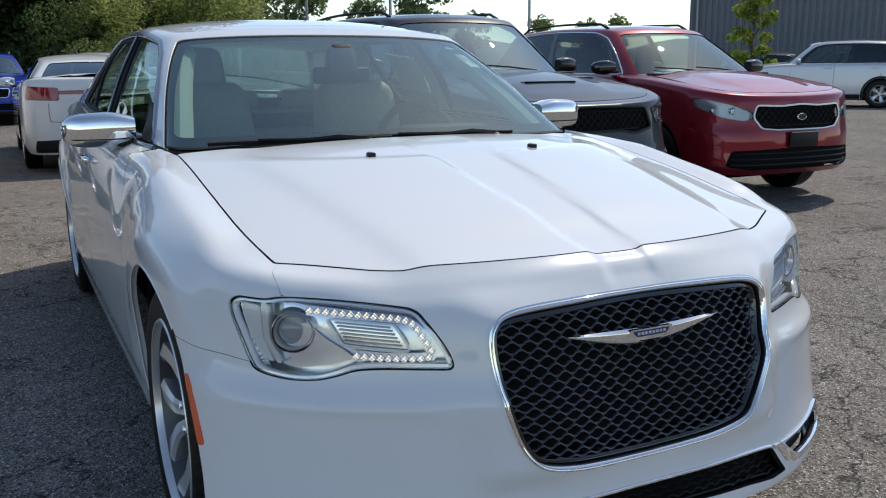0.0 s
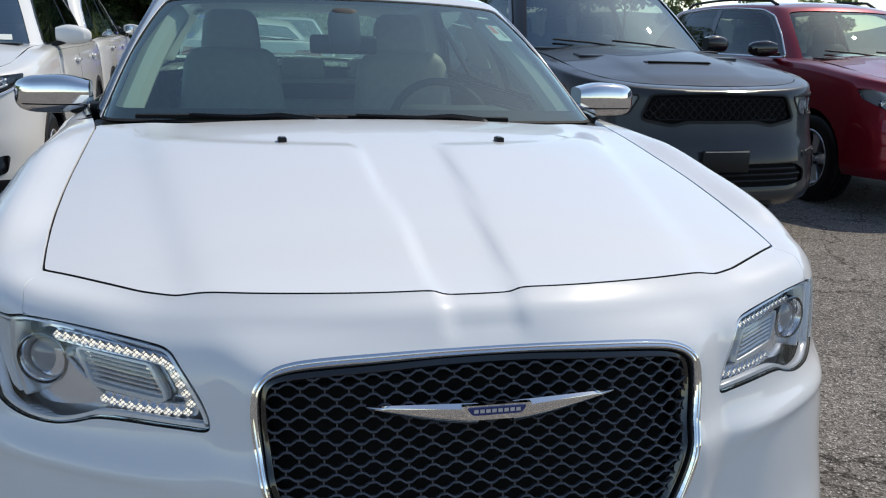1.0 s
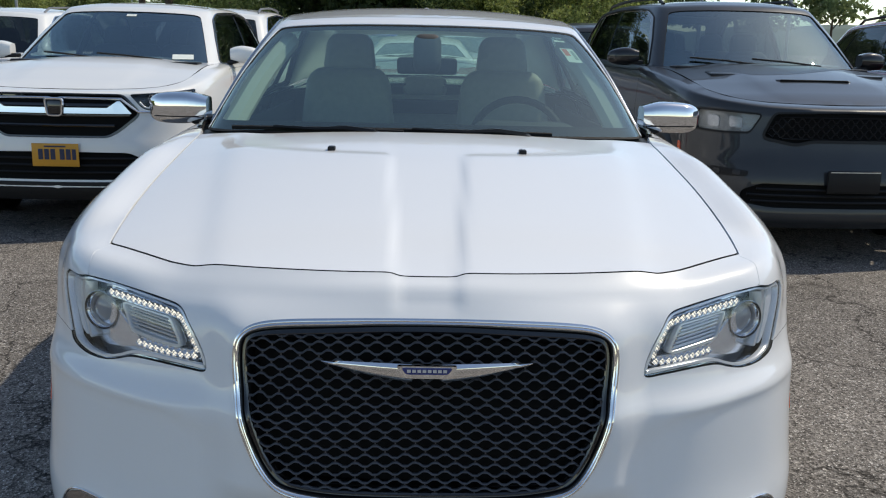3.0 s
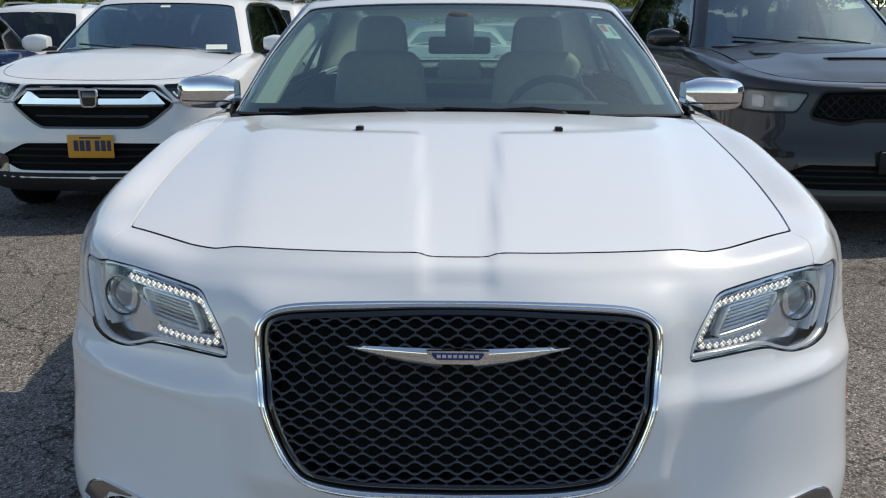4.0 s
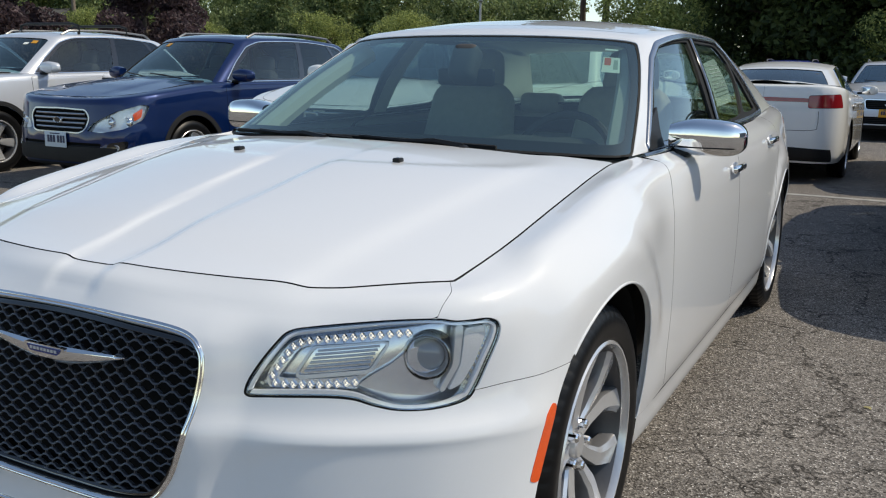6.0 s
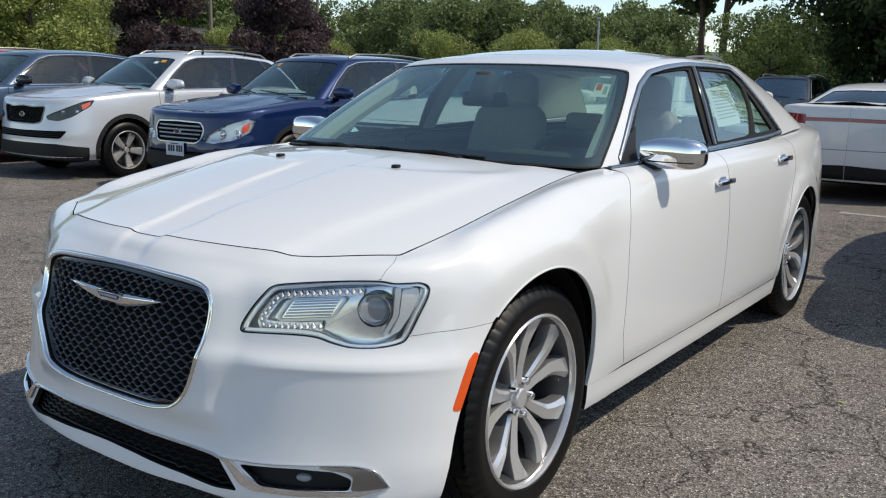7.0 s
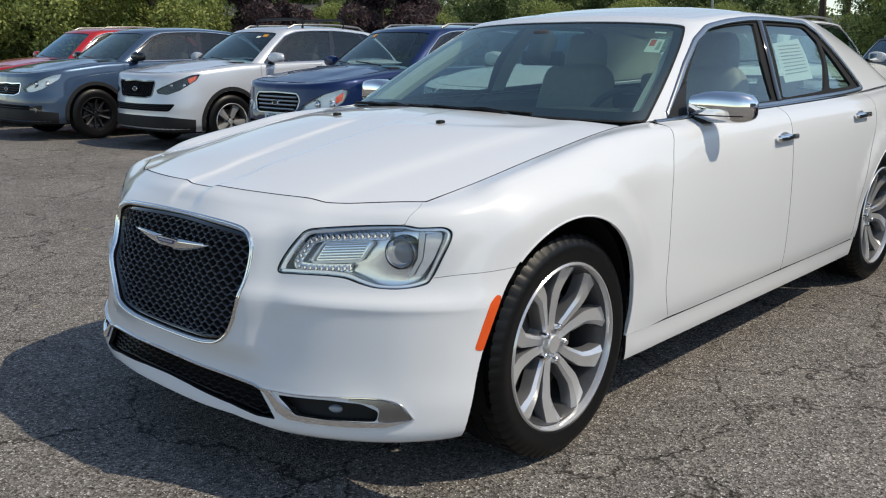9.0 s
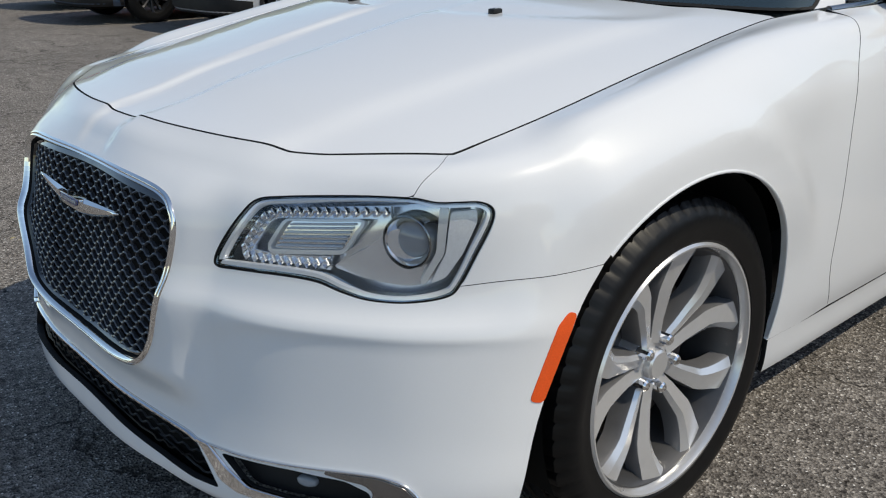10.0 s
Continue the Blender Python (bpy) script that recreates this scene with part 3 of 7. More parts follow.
def wheel_meshes(radius, width, rim_r, style):
    """Meshes of a wheel whose axle is x and whose outer face looks to +x."""
    key = (radius, width, rim_r, style)
    if key in WHEELS:
        return WHEELS[key]
    h = width / 2
    out = []
    prof = [(-h * .82, rim_r), (-h * .97, rim_r + .012), (-h * 1.0, (rim_r + radius) / 2), (-h * .93, radius - .022), (-h * .80, radius - .004),
            (-h * .46, radius), (-h * .44, radius - .008), (-h * .40, radius - .008), (-h * .38, radius), (-h * .06, radius), (-h * .04, radius - .008), (h * .04, radius - .008),
            (h * .06, radius), (h * .38, radius), (h * .40, radius - .008), (h * .44, radius - .008), (h * .46, radius), (h * .80, radius - .004), (h * .93, radius - .022),
            (h * .99, (rim_r + radius) / 2 + .014), (h * 1.0, (rim_r + radius) / 2), (h * .985, (rim_r + radius) / 2 - .012), (h * .95, rim_r + .012), (h * .85, rim_r)]
    n = 360 if style == "pairs" else 64
    bm = lathe(prof, n, "x", True)
    if style == "pairs":
        # cross cuts in the shoulder blocks
        for v in bm.verts:
            a, r = math.atan2(v.co.z, v.co.y), math.hypot(v.co.y, v.co.z)
            if r > radius - .03 and abs(v.co.x) > h * .43 and round((a / (2 * math.pi)) * n + (v.co.x / h) * 4) % 6 == 0:
                s = (r - (.0065 if r > radius - .012 else .0045)) / r
                v.co.y, v.co.z = v.co.y * s, v.co.z * s
    out.append(("tyre", bm, "tyre"))
    lip = rim_r + .006
    bright = "alloy" if style != "dark" else "dark_alloy"
    # the barrel's dark colour stands for shade behind the spokes
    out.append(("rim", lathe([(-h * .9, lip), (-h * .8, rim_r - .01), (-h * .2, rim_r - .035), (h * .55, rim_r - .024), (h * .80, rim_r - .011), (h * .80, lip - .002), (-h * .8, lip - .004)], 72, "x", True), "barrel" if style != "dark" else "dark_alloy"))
    out.append(("rim_lip", lathe([(h * .79, rim_r - .007), (h * .90, rim_r - .005), (h * .965, rim_r - .001), (h * .97, rim_r + .003), (h * .93, lip + .002), (h * .79, lip - .003)], 96, "x", True), bright))
    face = h * .72
    out.append(("brake_disc", lathe([(-.02, .05), (-.02, rim_r * .68), (.006, rim_r * .68), (.006, .05)], 40, "x", True), "iron"))
    out.append(("hub", lathe([(-.02, .072), (face - .040, .068), (face - .034, .060), (face - .034, .034), (face - .020, .033), (face - .016, .028), (face - .016, .0001)], 32), "alloy" if style != "dark" else "dark_alloy"))
    for k in range(5):
        mid = 2 * math.pi * k / 5 + math.pi / 2
        for sg in ((0,) if style == "five" else (-1, 1)):
            bm = bmesh.new()
            rows = []
            for t in np.linspace(0, 1, 13 if style == "pairs" else 9):
                r = .045 + (rim_r - (.004 if style == "pairs" else .02) - .045) * t
                if style == "pairs":
                    # twin blades, narrow at the hub, that lean apart and end in a broad hooked tip
                    off = sg * (float(np.interp(t, [0, .25, .6, .85, 1], [.28, .205, .205, .300, .335])))
                    inn, out_ = (float(np.interp(t, [0, .2, .55, .8, .92, 1], w)) for w in ([.016, .018, .024, .031, .034, .033], [.016, .019, .026, .037, .050, .066]))
                    lo_, hi_ = (inn, out_) if sg > 0 else (out_, inn)
                elif style == "five":
                    off, lo_ = 0, .03 + .022 * t
                    hi_ = lo_
                else:
                    off, lo_ = sg * (.34 - .08 * t), .013 + .006 * t
                    hi_ = lo_
                a = mid + off
                c, tan = Vector((0, math.cos(a), math.sin(a))), Vector((0, -math.sin(a), math.cos(a)))
                x = face - (.036 - .040 * t ** 1.3 if style == "pairs" else .030 - .026 * t ** 1.5) + (.004 if t > .9 and style != "pairs" else 0)
                ridge = .42 * sg
                cut = ((-1.05, -.050 + .015 * t), (-1, -.007), (-.90, .0), (ridge, .0075), (.90, .0), (1, -.007), (1.05, -.050 + .015 * t))
                rows.append([bm.verts.new(c * r + tan * ((hi_ if u > 0 else lo_) * u) + Vector((x + dx, 0, 0))) for u, dx in cut])
            for p, q in zip(rows, rows[1:]):
                for i in range(6):
                    bm.faces.new((p[i], p[i + 1], q[i + 1], q[i]))
            bm.faces.new(rows[0])
            bm.faces.new(rows[-1][::-1])
            bmesh.ops.recalc_face_normals(bm, faces=bm.faces)
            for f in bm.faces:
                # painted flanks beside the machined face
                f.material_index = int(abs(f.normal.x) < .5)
            out.append(("spoke", bm, "alloy" if style != "dark" else "dark_alloy"))
    for k in range(5):
        a = 2 * math.pi * (k + .5) / 5 + math.pi / 2
        bm = lathe([(face - .04, .0125), (face - .012, .0125), (face - .008, .009), (face - .008, .0001)], 10)
        bmesh.ops.translate(bm, vec=(0, math.cos(a) * .057, math.sin(a) * .057), verts=bm.verts)
        out.append(("lug_nut", bm, "chrome" if style == "pairs" else "dark_alloy"))
    made = []
    for name, bm, ml in out:
        me = bpy.data.meshes.new(name)
        bm.to_mesh(me)
        bm.free()
        me.polygons.foreach_set("use_smooth", [True] * len(me.polygons))
        me.set_sharp_from_angle(angle=radians(24 if name == "spoke" else 35))
        me.materials.append(M[ml])
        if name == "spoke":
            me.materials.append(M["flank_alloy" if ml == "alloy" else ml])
        made.append((name, me))
    WHEELS[key] = made
    return made


def add_wheel(car, x, y, radius, width, rim_r, style, steer=0.0, spin=0.0, z=None):
    """Puts a wheel under a car; its rim is the part that carries the rest."""
    meshes = wheel_meshes(radius, width, rim_r, style)
    sg = 1 if x > 0 else -1
    m = pose(x, y, z or radius, 0, 0, (0 if sg > 0 else 180) + steer) @ pose(0, 0, 0, spin)
    body = new("wheel", dict((n, me) for n, me in meshes)["rim"])
    body.parent = car
    body.matrix_local = m
    for n, me in meshes:
        if n != "rim":
            o = new(n, me)
            o.parent = body
    return body


def seat_bm(w=0.52):
    """A seat: cushion with side bolsters and a backrest that narrows to rounded shoulders."""
    bm = bmesh.new()
    add_box(bm, (-w / 2, -.28, .22), (w / 2, .26, .42), .06, None, 3)
    vs = add_box(bm, (-w / 2, -.07, 0), (w / 2, .09, .66), .075, None, 4)
    for v in vs:
        k = max(0, v.co.z / .66)
        v.co.x *= 1 - .30 * k ** 3
        v.co.y -= .035 * (abs(v.co.x) / (w / 2)) ** 2 * (v.co.y < 0)
    bmesh.ops.transform(bm, matrix=pose(0, .25, .36, -16), verts=vs)
    return bm


def head_bm():
    bm = bmesh.new()
    vs = add_box(bm, (-.130, -.055, -.02), (.130, .055, .19), .055, None, 4)
    for v in vs:
        v.co.x *= 1 - .18 * max(0, v.co.z / .19) ** 2
    bmesh.ops.transform(bm, matrix=pose(0, .465, .975, -10), verts=vs)
    for x in (-.0525, .0525):
        add_box(bm, (x - .0075, -.008, -.10), (x + .0075, .008, .05), .003, pose(0, .465, .985, -10))
    return bm


def add_seats(car, rows, leather, floor=0.18):
    for y, xs in rows:
        for x in xs:
            s = part("seat", seat_bm(), leather, car)
            s.matrix_local = pose(x, y, floor)
            h = part("headrest", head_bm(), leather, s)


def add_mirror(car, x, y, z, paint, base, size=(1, 1, 1), label="", square=False):
    """A door mirror on its arm; x is the door's skin, signed."""
    sg = 1 if x > 0 else -1
    bm = bmesh.new()
    rows = []
    for t in np.r_[np.linspace(0, .8, 9), .86, .91, .95, .98, .995, 1.0]:
        e = max(.02, (1 - t ** (8 if square else 4)) ** .42) * (.62 + .38 * math.sin(min(t, .42) / .42 * math.pi / 2))
        ring = []
        for a in np.linspace(0, 2 * math.pi, 29)[:-1]:
            c, w = math.cos(a), math.sin(a)
            yy = math.copysign(abs(c) ** ((.62 if square else .8) if c < 0 else .35), c)
            zz = math.copysign(abs(w) ** (.8 if not square else .62 if w > 0 else .5), w)
            ring.append(bm.verts.new((.235 * t, .062 * yy * (.7 + .3 * e) * (e if t > .8 else 1) + .035 * t * t - .01, .005 + .068 * e * zz + (.010 * (1 - t) if w > 0 else -.004 * t))))
        rows.append(ring)
    for p, q in zip(rows, rows[1:]):
        for i in range(28):
            bm.faces.new((p[i], p[(i + 1) % 28], q[(i + 1) % 28], q[i]))
    bm.faces.new(rows[0])
    bm.faces.new(rows[-1])
    bmesh.ops.recalc_face_normals(bm, faces=bm.faces)
    bmesh.ops.scale(bm, vec=(size[0] * sg, size[1], size[2]), verts=bm.verts)
    if sg < 0:
        bmesh.ops.reverse_faces(bm, faces=bm.faces)
    bmesh.ops.translate(bm, vec=(x + sg * .035, y, z), verts=bm.verts)
    shell = part("mirror", bm, paint, car, label)
    if square:
        groove = []
        for a in np.linspace(0, 1, 13):
            groove.append((x + sg * (.042 + .222 * a * size[0]), y + size[1] * (-.071 + .034 * a * a + .05 * max(0, a - .85) / .15), z - .030 * size[2]))
        part("seam", tube(groove, .0022, 5), M["gap"], shell)
    bm = bmesh.new()
    add_box(bm, (-.01, -.05, -.05), (.10, .05, -.015), .014, pose(0, 0, -.03, 0, -18 if sg > 0 else 18) if sg > 0 else None, 2)
    if sg < 0:
        bmesh.ops.scale(bm, vec=(-1, 1, 1), verts=bm.verts)
        bmesh.ops.reverse_faces(bm, faces=bm.faces)
    bmesh.ops.translate(bm, vec=(x, y, z - .005), verts=bm.verts)
    part("arm", bm, base, shell)
    bm = box((x + sg * .06 if sg > 0 else x - .225 * size[0], y + .054 * size[1], z - .040 * size[2]), (x + .225 * size[0] if sg > 0 else x - .06, y + .060 * size[1], z + .050 * size[2]), .002)
    part("mirror_glass", bm, M["chrome"], shell)
    return shell


def add_handle(car, wall, y, z, sg, material):
    p = wall.p_y(y)
    o = wall.at(np.array([sg * p]), np.array([wall.v_of(np.array([p]), np.array([z]))[0]]))[0]
    bm = bmesh.new()
    add_box(bm, (-.012, -.10, -.014), (.012, .10, .014), .0095, None, 3)
    for v in bm.verts:
        v.co.x += .026 * (1 - (v.co.y / .10) ** 2)
    h = part("door_handle", bm, material, car)
    h.matrix_local = Matrix.Translation(o + np.array([sg * .012, 0, 0])) @ (Matrix.Identity(4) if sg > 0 else pose(0, 0, 0, 0, 0, 180))
    bm = lathe([(0, .028), (.004, .027), (.002, .001)], 16)
    bmesh.ops.scale(bm, vec=(1, 1.9, .8), verts=bm.verts)
    c = part("cup", bm, M["satin"], h)
    c.matrix_local = Matrix.Translation((-.014, 0, 0))


def arch(y, r, z0, n=18, zc=0.36):
    """A wheel opening's outline from front to back, above z0."""
    a0 = math.asin(max(-1, min(1, (z0 - zc) / r)))
    return [(y - r * math.cos(a), zc + r * math.sin(a)) for a in np.linspace(a0, math.pi - a0, n)]


def plate_bm(w=.305, h=.152):
    return box((-w / 2, -.004, -h / 2), (w / 2, .004, h / 2), .003)


def add_plate(car, at, material, bars):
    """A number plate whose writing is drawn as bars."""
    p = part("number_plate", plate_bm(), material, car)
    p.matrix_local = at
    for x0, x1, z0, z1 in bars:
        part("bar", box((x0, -.007, z0), (x1, -.003, z1)), M["plate_blue"], p)
    return p


def generic_car(name, label, m, paint, **k):
    """A parked car from its main dimensions; its nose stands at y = 0 and faces -y."""
    g = dict(L=4.6, W=1.86, fo=.9, wb=2.7, R=.35, rim=.235, H=1.68, zn=.95, zc=1.10, yc=1.25, zb=1.12, yrf=1.95, yrr=4.0, yre=4.5, xr=.62, tail=1.05, wheel="five",
             sill=.24, clad=True, rails=True, glass="screen", plate=None, hl="sharp", grille=(-.42, .42, .62, .80), bars=4, seats="cabin", bow=.16, mirror=None,
             handles=None, badge=True, roofpaint=None, scoop=False, step=.07, grille_mat="black_plastic", frame="chrome", rack=False, dlo="chrome", fog=True, gpoly=None, lpoly=None, trim=.075, holder=None, marker=False, wing=False, bar=False, lamp="silver_plastic", nostril=False, stickers=(), amber=False, boxes=False, mesh=0, bowl=1.0, chin=.02)
    g.update(k)
    L, W, hw = g["L"], g["W"], g["W"] / 2
    car = thing(name, label, "car", "parked cars", m)
    b = g["bow"]
    plan = [(0, .0), (hw * .35, .018), (hw * .62, b * .42), (hw * .82, b * 1.15), (hw * .945, b * 2.4), (hw * .99, b * 4.2), (hw, L * .35), (hw, L * .6), (hw * .985, L * .84), (hw * .93, L * .95), (hw * .72, L - .04), (hw * .4, L - .01), (0, L)]
    zn, zc, zb, s0 = g["zn"], g["zc"], g["zb"], g["sill"]
    ztop = Line([(0, zn), (.35, zn + .35 * (zc - zn)), (g["yc"], zc), (g["yc"] + .6, zc + .01), (L * .8, zb), (L, g["tail"])])

    def prof(zt, top_in, lo=0.0):
        return [(-.05 + lo, s0), (-.012 + lo, s0 + .07), (0, s0 + .2), (.002, s0 + .34), (-.004, s0 + (zt - s0) * .62), (-.014, s0 + (zt - s0) * .82), (-.030, zt - .040), (-.075 if top_in > .11 else -.060, zt - .008), (-top_in, zt)]
    chin = lambda pr, k: [(o + g["chin"] * k * c, z) for (o, z), c in zip(pr, (-.2, .9, 1.0, .75, .1, -.2, -.2, 0, 0))]
    st = [(("x", 0), chin(prof(zn, .15, .03), 1)), (("x", hw * .5), chin(prof(zn, .15, .03), 1)), (("x", hw * .82), chin(prof(zn - .01, .14, .015), .7)), (("y", b * 4.2), prof(float(ztop(b * 4.2)), .15)),
          (("y", g["yc"]), prof(zc, .15)), (("y", g["yc"] + .5), prof(float(ztop(g["yc"] + .5)), .105)), (("y", L * .6), prof(float(ztop(L * .6)), .10)), (("y", L * .84), prof(zb, .10)),
          (("x_", 0), None)]
    st = st[:-1] + [(("y", L - .02), prof(g["tail"], .10)), (("y", L), prof(g["tail"], .10))]
    wall = Wall(plan, st)
    for i, kk in enumerate(wall.k):
        tt = wall.at(np.array([kk]), np.array([float(wall.top)]))[0]
        if tt[1] < g["yc"] + .2:
            wall.prof[i, -1, 1] = float(ztop(tt[1])) - .002
            wall.prof[i, -2, 1] = wall.prof[i, -1, 1] - .012
            wall.prof[i, -3, 1] = wall.prof[i, -1, 1] - .042
    wall.m = slopes(wall.k, wall.prof)
    P = wall.length
    top = wall.top * wall.VS
    fo, rx, R = g["fo"], g["fo"] + g["wb"], g["R"]
    ar = R + .055
    # the outline of the whole skin, arches cut
    z0 = s0 + .002
    half = [(wall.p_y(y), z) for y, z in arch(fo, ar, z0, zc=R)] + [(wall.p_y(y), z) for y, z in arch(rx, ar, z0, zc=R)]
    low = [(0, z0)] + half + [(P - .001, z0)]
    low = [(p, z) for p, z in low]
    full = [(-p, z) for p, z in low[::-1]] + low[1:]
    lowd = wall.dom(resample(np.array(full + [(P - .001, 5), (-P + .001, 5)]), 10)[:len(full)])
    outline = np.concatenate([lowd, [(P - .001, top), (-P + .001, top)]])
    holes = []
    hl = {"sharp": [(.46, zn - .26), (.50, zn - .13), (.72, zn - .07), (1.06, zn - .06), (1.10, zn - .09), (.80, zn - .24)],
          "wide": [(.625, zn - .148), (.560, zn - .040), (.80, zn - .030), (1.00, zn - .025), (1.05, zn - .07), (1.00, zn - .145), (.80, zn - .152)],
          "slant": [(.480, zn - .006), (.565, zn - .100), (.61, zn - .112), (.80, zn - .085), (.98, zn - .025), (1.02, zn + .025), (.92, zn + .02), (.68, zn + .005)],
          "swept": [(.525, zn - .205), (.52, zn - .135), (.72, zn - .072), (1.00, zn - .022), (1.10, zn - .028), (1.04, zn - .10), (.80, zn - .185), (.62, zn - .215)],
          "kite": [(.50, zn - .245), (.465, zn - .20), (.72, zn - .105), (.97, zn - .012), (1.10, zn + .004), (1.05, zn - .07), (.82, zn - .205), (.66, zn - .255)],
          "big": [(.40, zn - .30), (.46, zn - .23), (.72, zn - .11), (.98, zn - .045), (1.06, zn - .06), (.98, zn - .19), (.78, zn - .28), (.55, zn - .32)]}[g["hl"]]
    hl = rounded([(p * W / 1.86, z) for p, z in hl], .022, 4)
    hld = wall.dom(resample(hl, .03))
    gx0, gx1, gz0, gz1 = g["grille"]
    both = lambda h: [(-x, z) for x, z in h[::-1] if x > 0] + [q for q in h]
    gpoly = np.array(g["gpoly"] and both(g["gpoly"]) or [(gx0 * .9, gz0), (gx1 * .9, gz0), (gx1, gz1), (gx0, gz1)])
    gz0, gz1 = gpoly[:, 1].min(), gpoly[:, 1].max()
    gr = wall.front(rounded(gpoly, .03 if g["gpoly"] else .05, 5))
    lpoly = np.array(g["lpoly"] and both(g["lpoly"]) or [(-.48, s0 + .10), (.48, s0 + .10), (.55, s0 + .24), (-.55, s0 + .24)])
    low_gr = wall.front(rounded(lpoly, .03, 4))
    mir = np.array([-1, 1])
    tl = wall.dom(resample(rounded([(P - .92, g["tail"] - .10), (P - .50, g["tail"] - .12), (P - .50, g["tail"] - .27), (P - .98, g["tail"] - .26)], .03, 4), .04))
    doors = []
    y1 = g["yc"] + .22
    y2, y3 = (y1 + rx - .30) / 2 + .12, rx - .02
    for ya, yb, rear in ((y1, y2, False), (y2 + .008, y3, True)):
        zt = float(ztop((ya + yb) / 2))
        o = [(ya, s0 + .14), (yb if not rear else rx - ar - .03, s0 + .14)]
        if rear:
            o += [(rx - ar - .01, R + .1), (rx - ar * .72, R + ar * .78), (yb, R + ar + .03)]
        o += [(yb, zt - .03), (ya, zt - .035)]
        doors.append(rounded(o, .03, 3))
    for sg in (1, -1):
        s2 = np.array([sg, 1])
        holes += [hld * s2, tl * s2]
        for d in doors:
            holes.append(wall.side(d, sg))
    holes += [gr, low_gr]
    fn = wall.fn
    obj("body", skin(fn, outline, holes, step=g["step"], edge=.06, bare=P - .003), paint, car)
    for sg in (1, -1):
        for i, d in enumerate(doors):
            door = obj("front_door" if i == 0 else "rear_door", skin(fn, grow(wall.side(d, sg), -.005), step=g["step"], edge=.06), paint, car)
            add_handle(car, wall, max(q[0] for q in d) - .16, float(ztop(2.5)) - .13, sg, g["handles"] or paint)
        s2 = np.array([sg, 1])
        lamp = obj("headlight", skin(fn, grow(hld * s2, -.003), step=.04, edge=.03, lift=.002), M["clear"], car)
        obj("reflector", skin(fn, grow(hld * s2, .004), step=.05, edge=.04, lift=-.035, rim=0), M[g["lamp"]], lamp)
        k_ = g["bowl"]
        mid = (hld * s2).mean(0)
        if g["hl"] == "slant":
            for pts in ([(.545, zn - .055), (.595, zn - .095), (.70, zn - .08), (.86, zn - .04)], [(.62, zn - .035), (.76, zn - .03), (.86, zn - .005)]):
                part("running_light", strip(lambda u: fn(u) - normals_of(fn, u) * .014, wall.dom(catmull(np.array(pts) * s2, 6)), .014, .006), M["silver_plastic"], lamp)
            c = [(.56, .832), (.64, .833), (.80, .860), (.95, .915)]
            part("chrome_line", strip(fn, wall.dom(catmull(np.array(c) * s2, 8)), .016, .008), M["chrome"], lamp)
        if g["amber"]:
            am = {"kite": [(.93, zn - .055), (1.06, zn - .012), (1.04, zn - .06), (.95, zn - .115)], "big": [(.86, zn - .135), (.965, zn - .080), (.945, zn - .165), (.87, zn - .205)]}[g["hl"]]
            obj("turn_lens", skin(fn, wall.dom(resample(rounded(np.array(am) * s2, .015, 3), .03)), step=.04, lift=-.015, rim=0), M["orange"], lamp)
        if g["boxes"]:
            for p0, p1 in ((.70, .80), (.87, .97)):
                bx = rounded(np.array([(p0, zn - .130), (p0 + .008, zn - .060), (p1, zn - .055), (p1 - .008, zn - .125)]) * s2, .016, 3)
                obj("lamp_box", skin(fn, wall.dom(resample(bx, .03)), step=.04, lift=-.026, rim=.008), M["lamp_box"], lamp)
            obj("lamp_surround", band(fn, hld * s2, .010, .004), M["black_plastic"], lamp)
            pocket = rounded(np.array([(.63, .585), (.85, .602), (.925, .575), (.93, .50), (.87, .455), (.83, .50), (.82, .548), (.64, .550)]) * s2, .012, 3)
            fog = obj("fog_lamp", skin(fn, wall.dom(resample(pocket, .03)), step=.04, lift=.005), M["black_plastic"], car)
            for p0 in (.68, .80):
                eye = rounded(np.array([(p0, .557), (p0, .587), (p0 + .045, .589), (p0 + .045, .559)]) * s2, .010, 3)
                obj("lens", skin(fn, wall.dom(resample(eye, .02)), step=.03, lift=.009), M["dark_alloy"], fog)
        for off in (() if g["boxes"] else (-.10, .08)):
            u = np.array([mid + (sg * off, 0)])
            c, nn = fn(u)[0], normals_of(fn, u)[0]
            bm = lathe([(a_, r_ * k_) for a_, r_ in ((-.02, .032), (.006, .032), (.009, .028), (.002, .025), (-.008, .021), (-.004, .017), (.006, .010), (.008, .0001))], 20)
            o = part("lamp_bowl", bm, M["reflector"], lamp)
            o.matrix_local = Matrix.Translation(c - nn * .03) @ Vector((0, -1, 0)).to_track_quat("X", "Z").to_matrix().to_4x4()
        val = [(P - .85, s0 + .03), (P - .004, s0 + .03), (P - .004, s0 + .20), (P - .80, s0 + .17)]
        obj("rear_valance", skin(fn, wall.dom(resample(np.array(val) * s2, .06)), step=.08, lift=.006, bare=P - .01), M["black_plastic"], car)
        if g["bar"]:
            lb = [(P - .50, g["tail"] - .155), (P - .003, g["tail"] - .15), (P - .003, g["tail"] - .195), (P - .50, g["tail"] - .20)]
            obj("light_bar", skin(fn, wall.dom(resample(np.array(lb) * s2, .06)), step=.08, lift=.005, bare=P - .01), M["tail"], car)
            gap_ = [(P - .62, g["tail"] - .30), (P - .62, g["tail"] - .46), (P - .55, g["tail"] - .52), (P - .003, g["tail"] - .53)]
            part("boot_seam", strip(fn, wall.dom(catmull(np.array(gap_) * s2, 6)), .006, .001, 4), M["gap"], car)
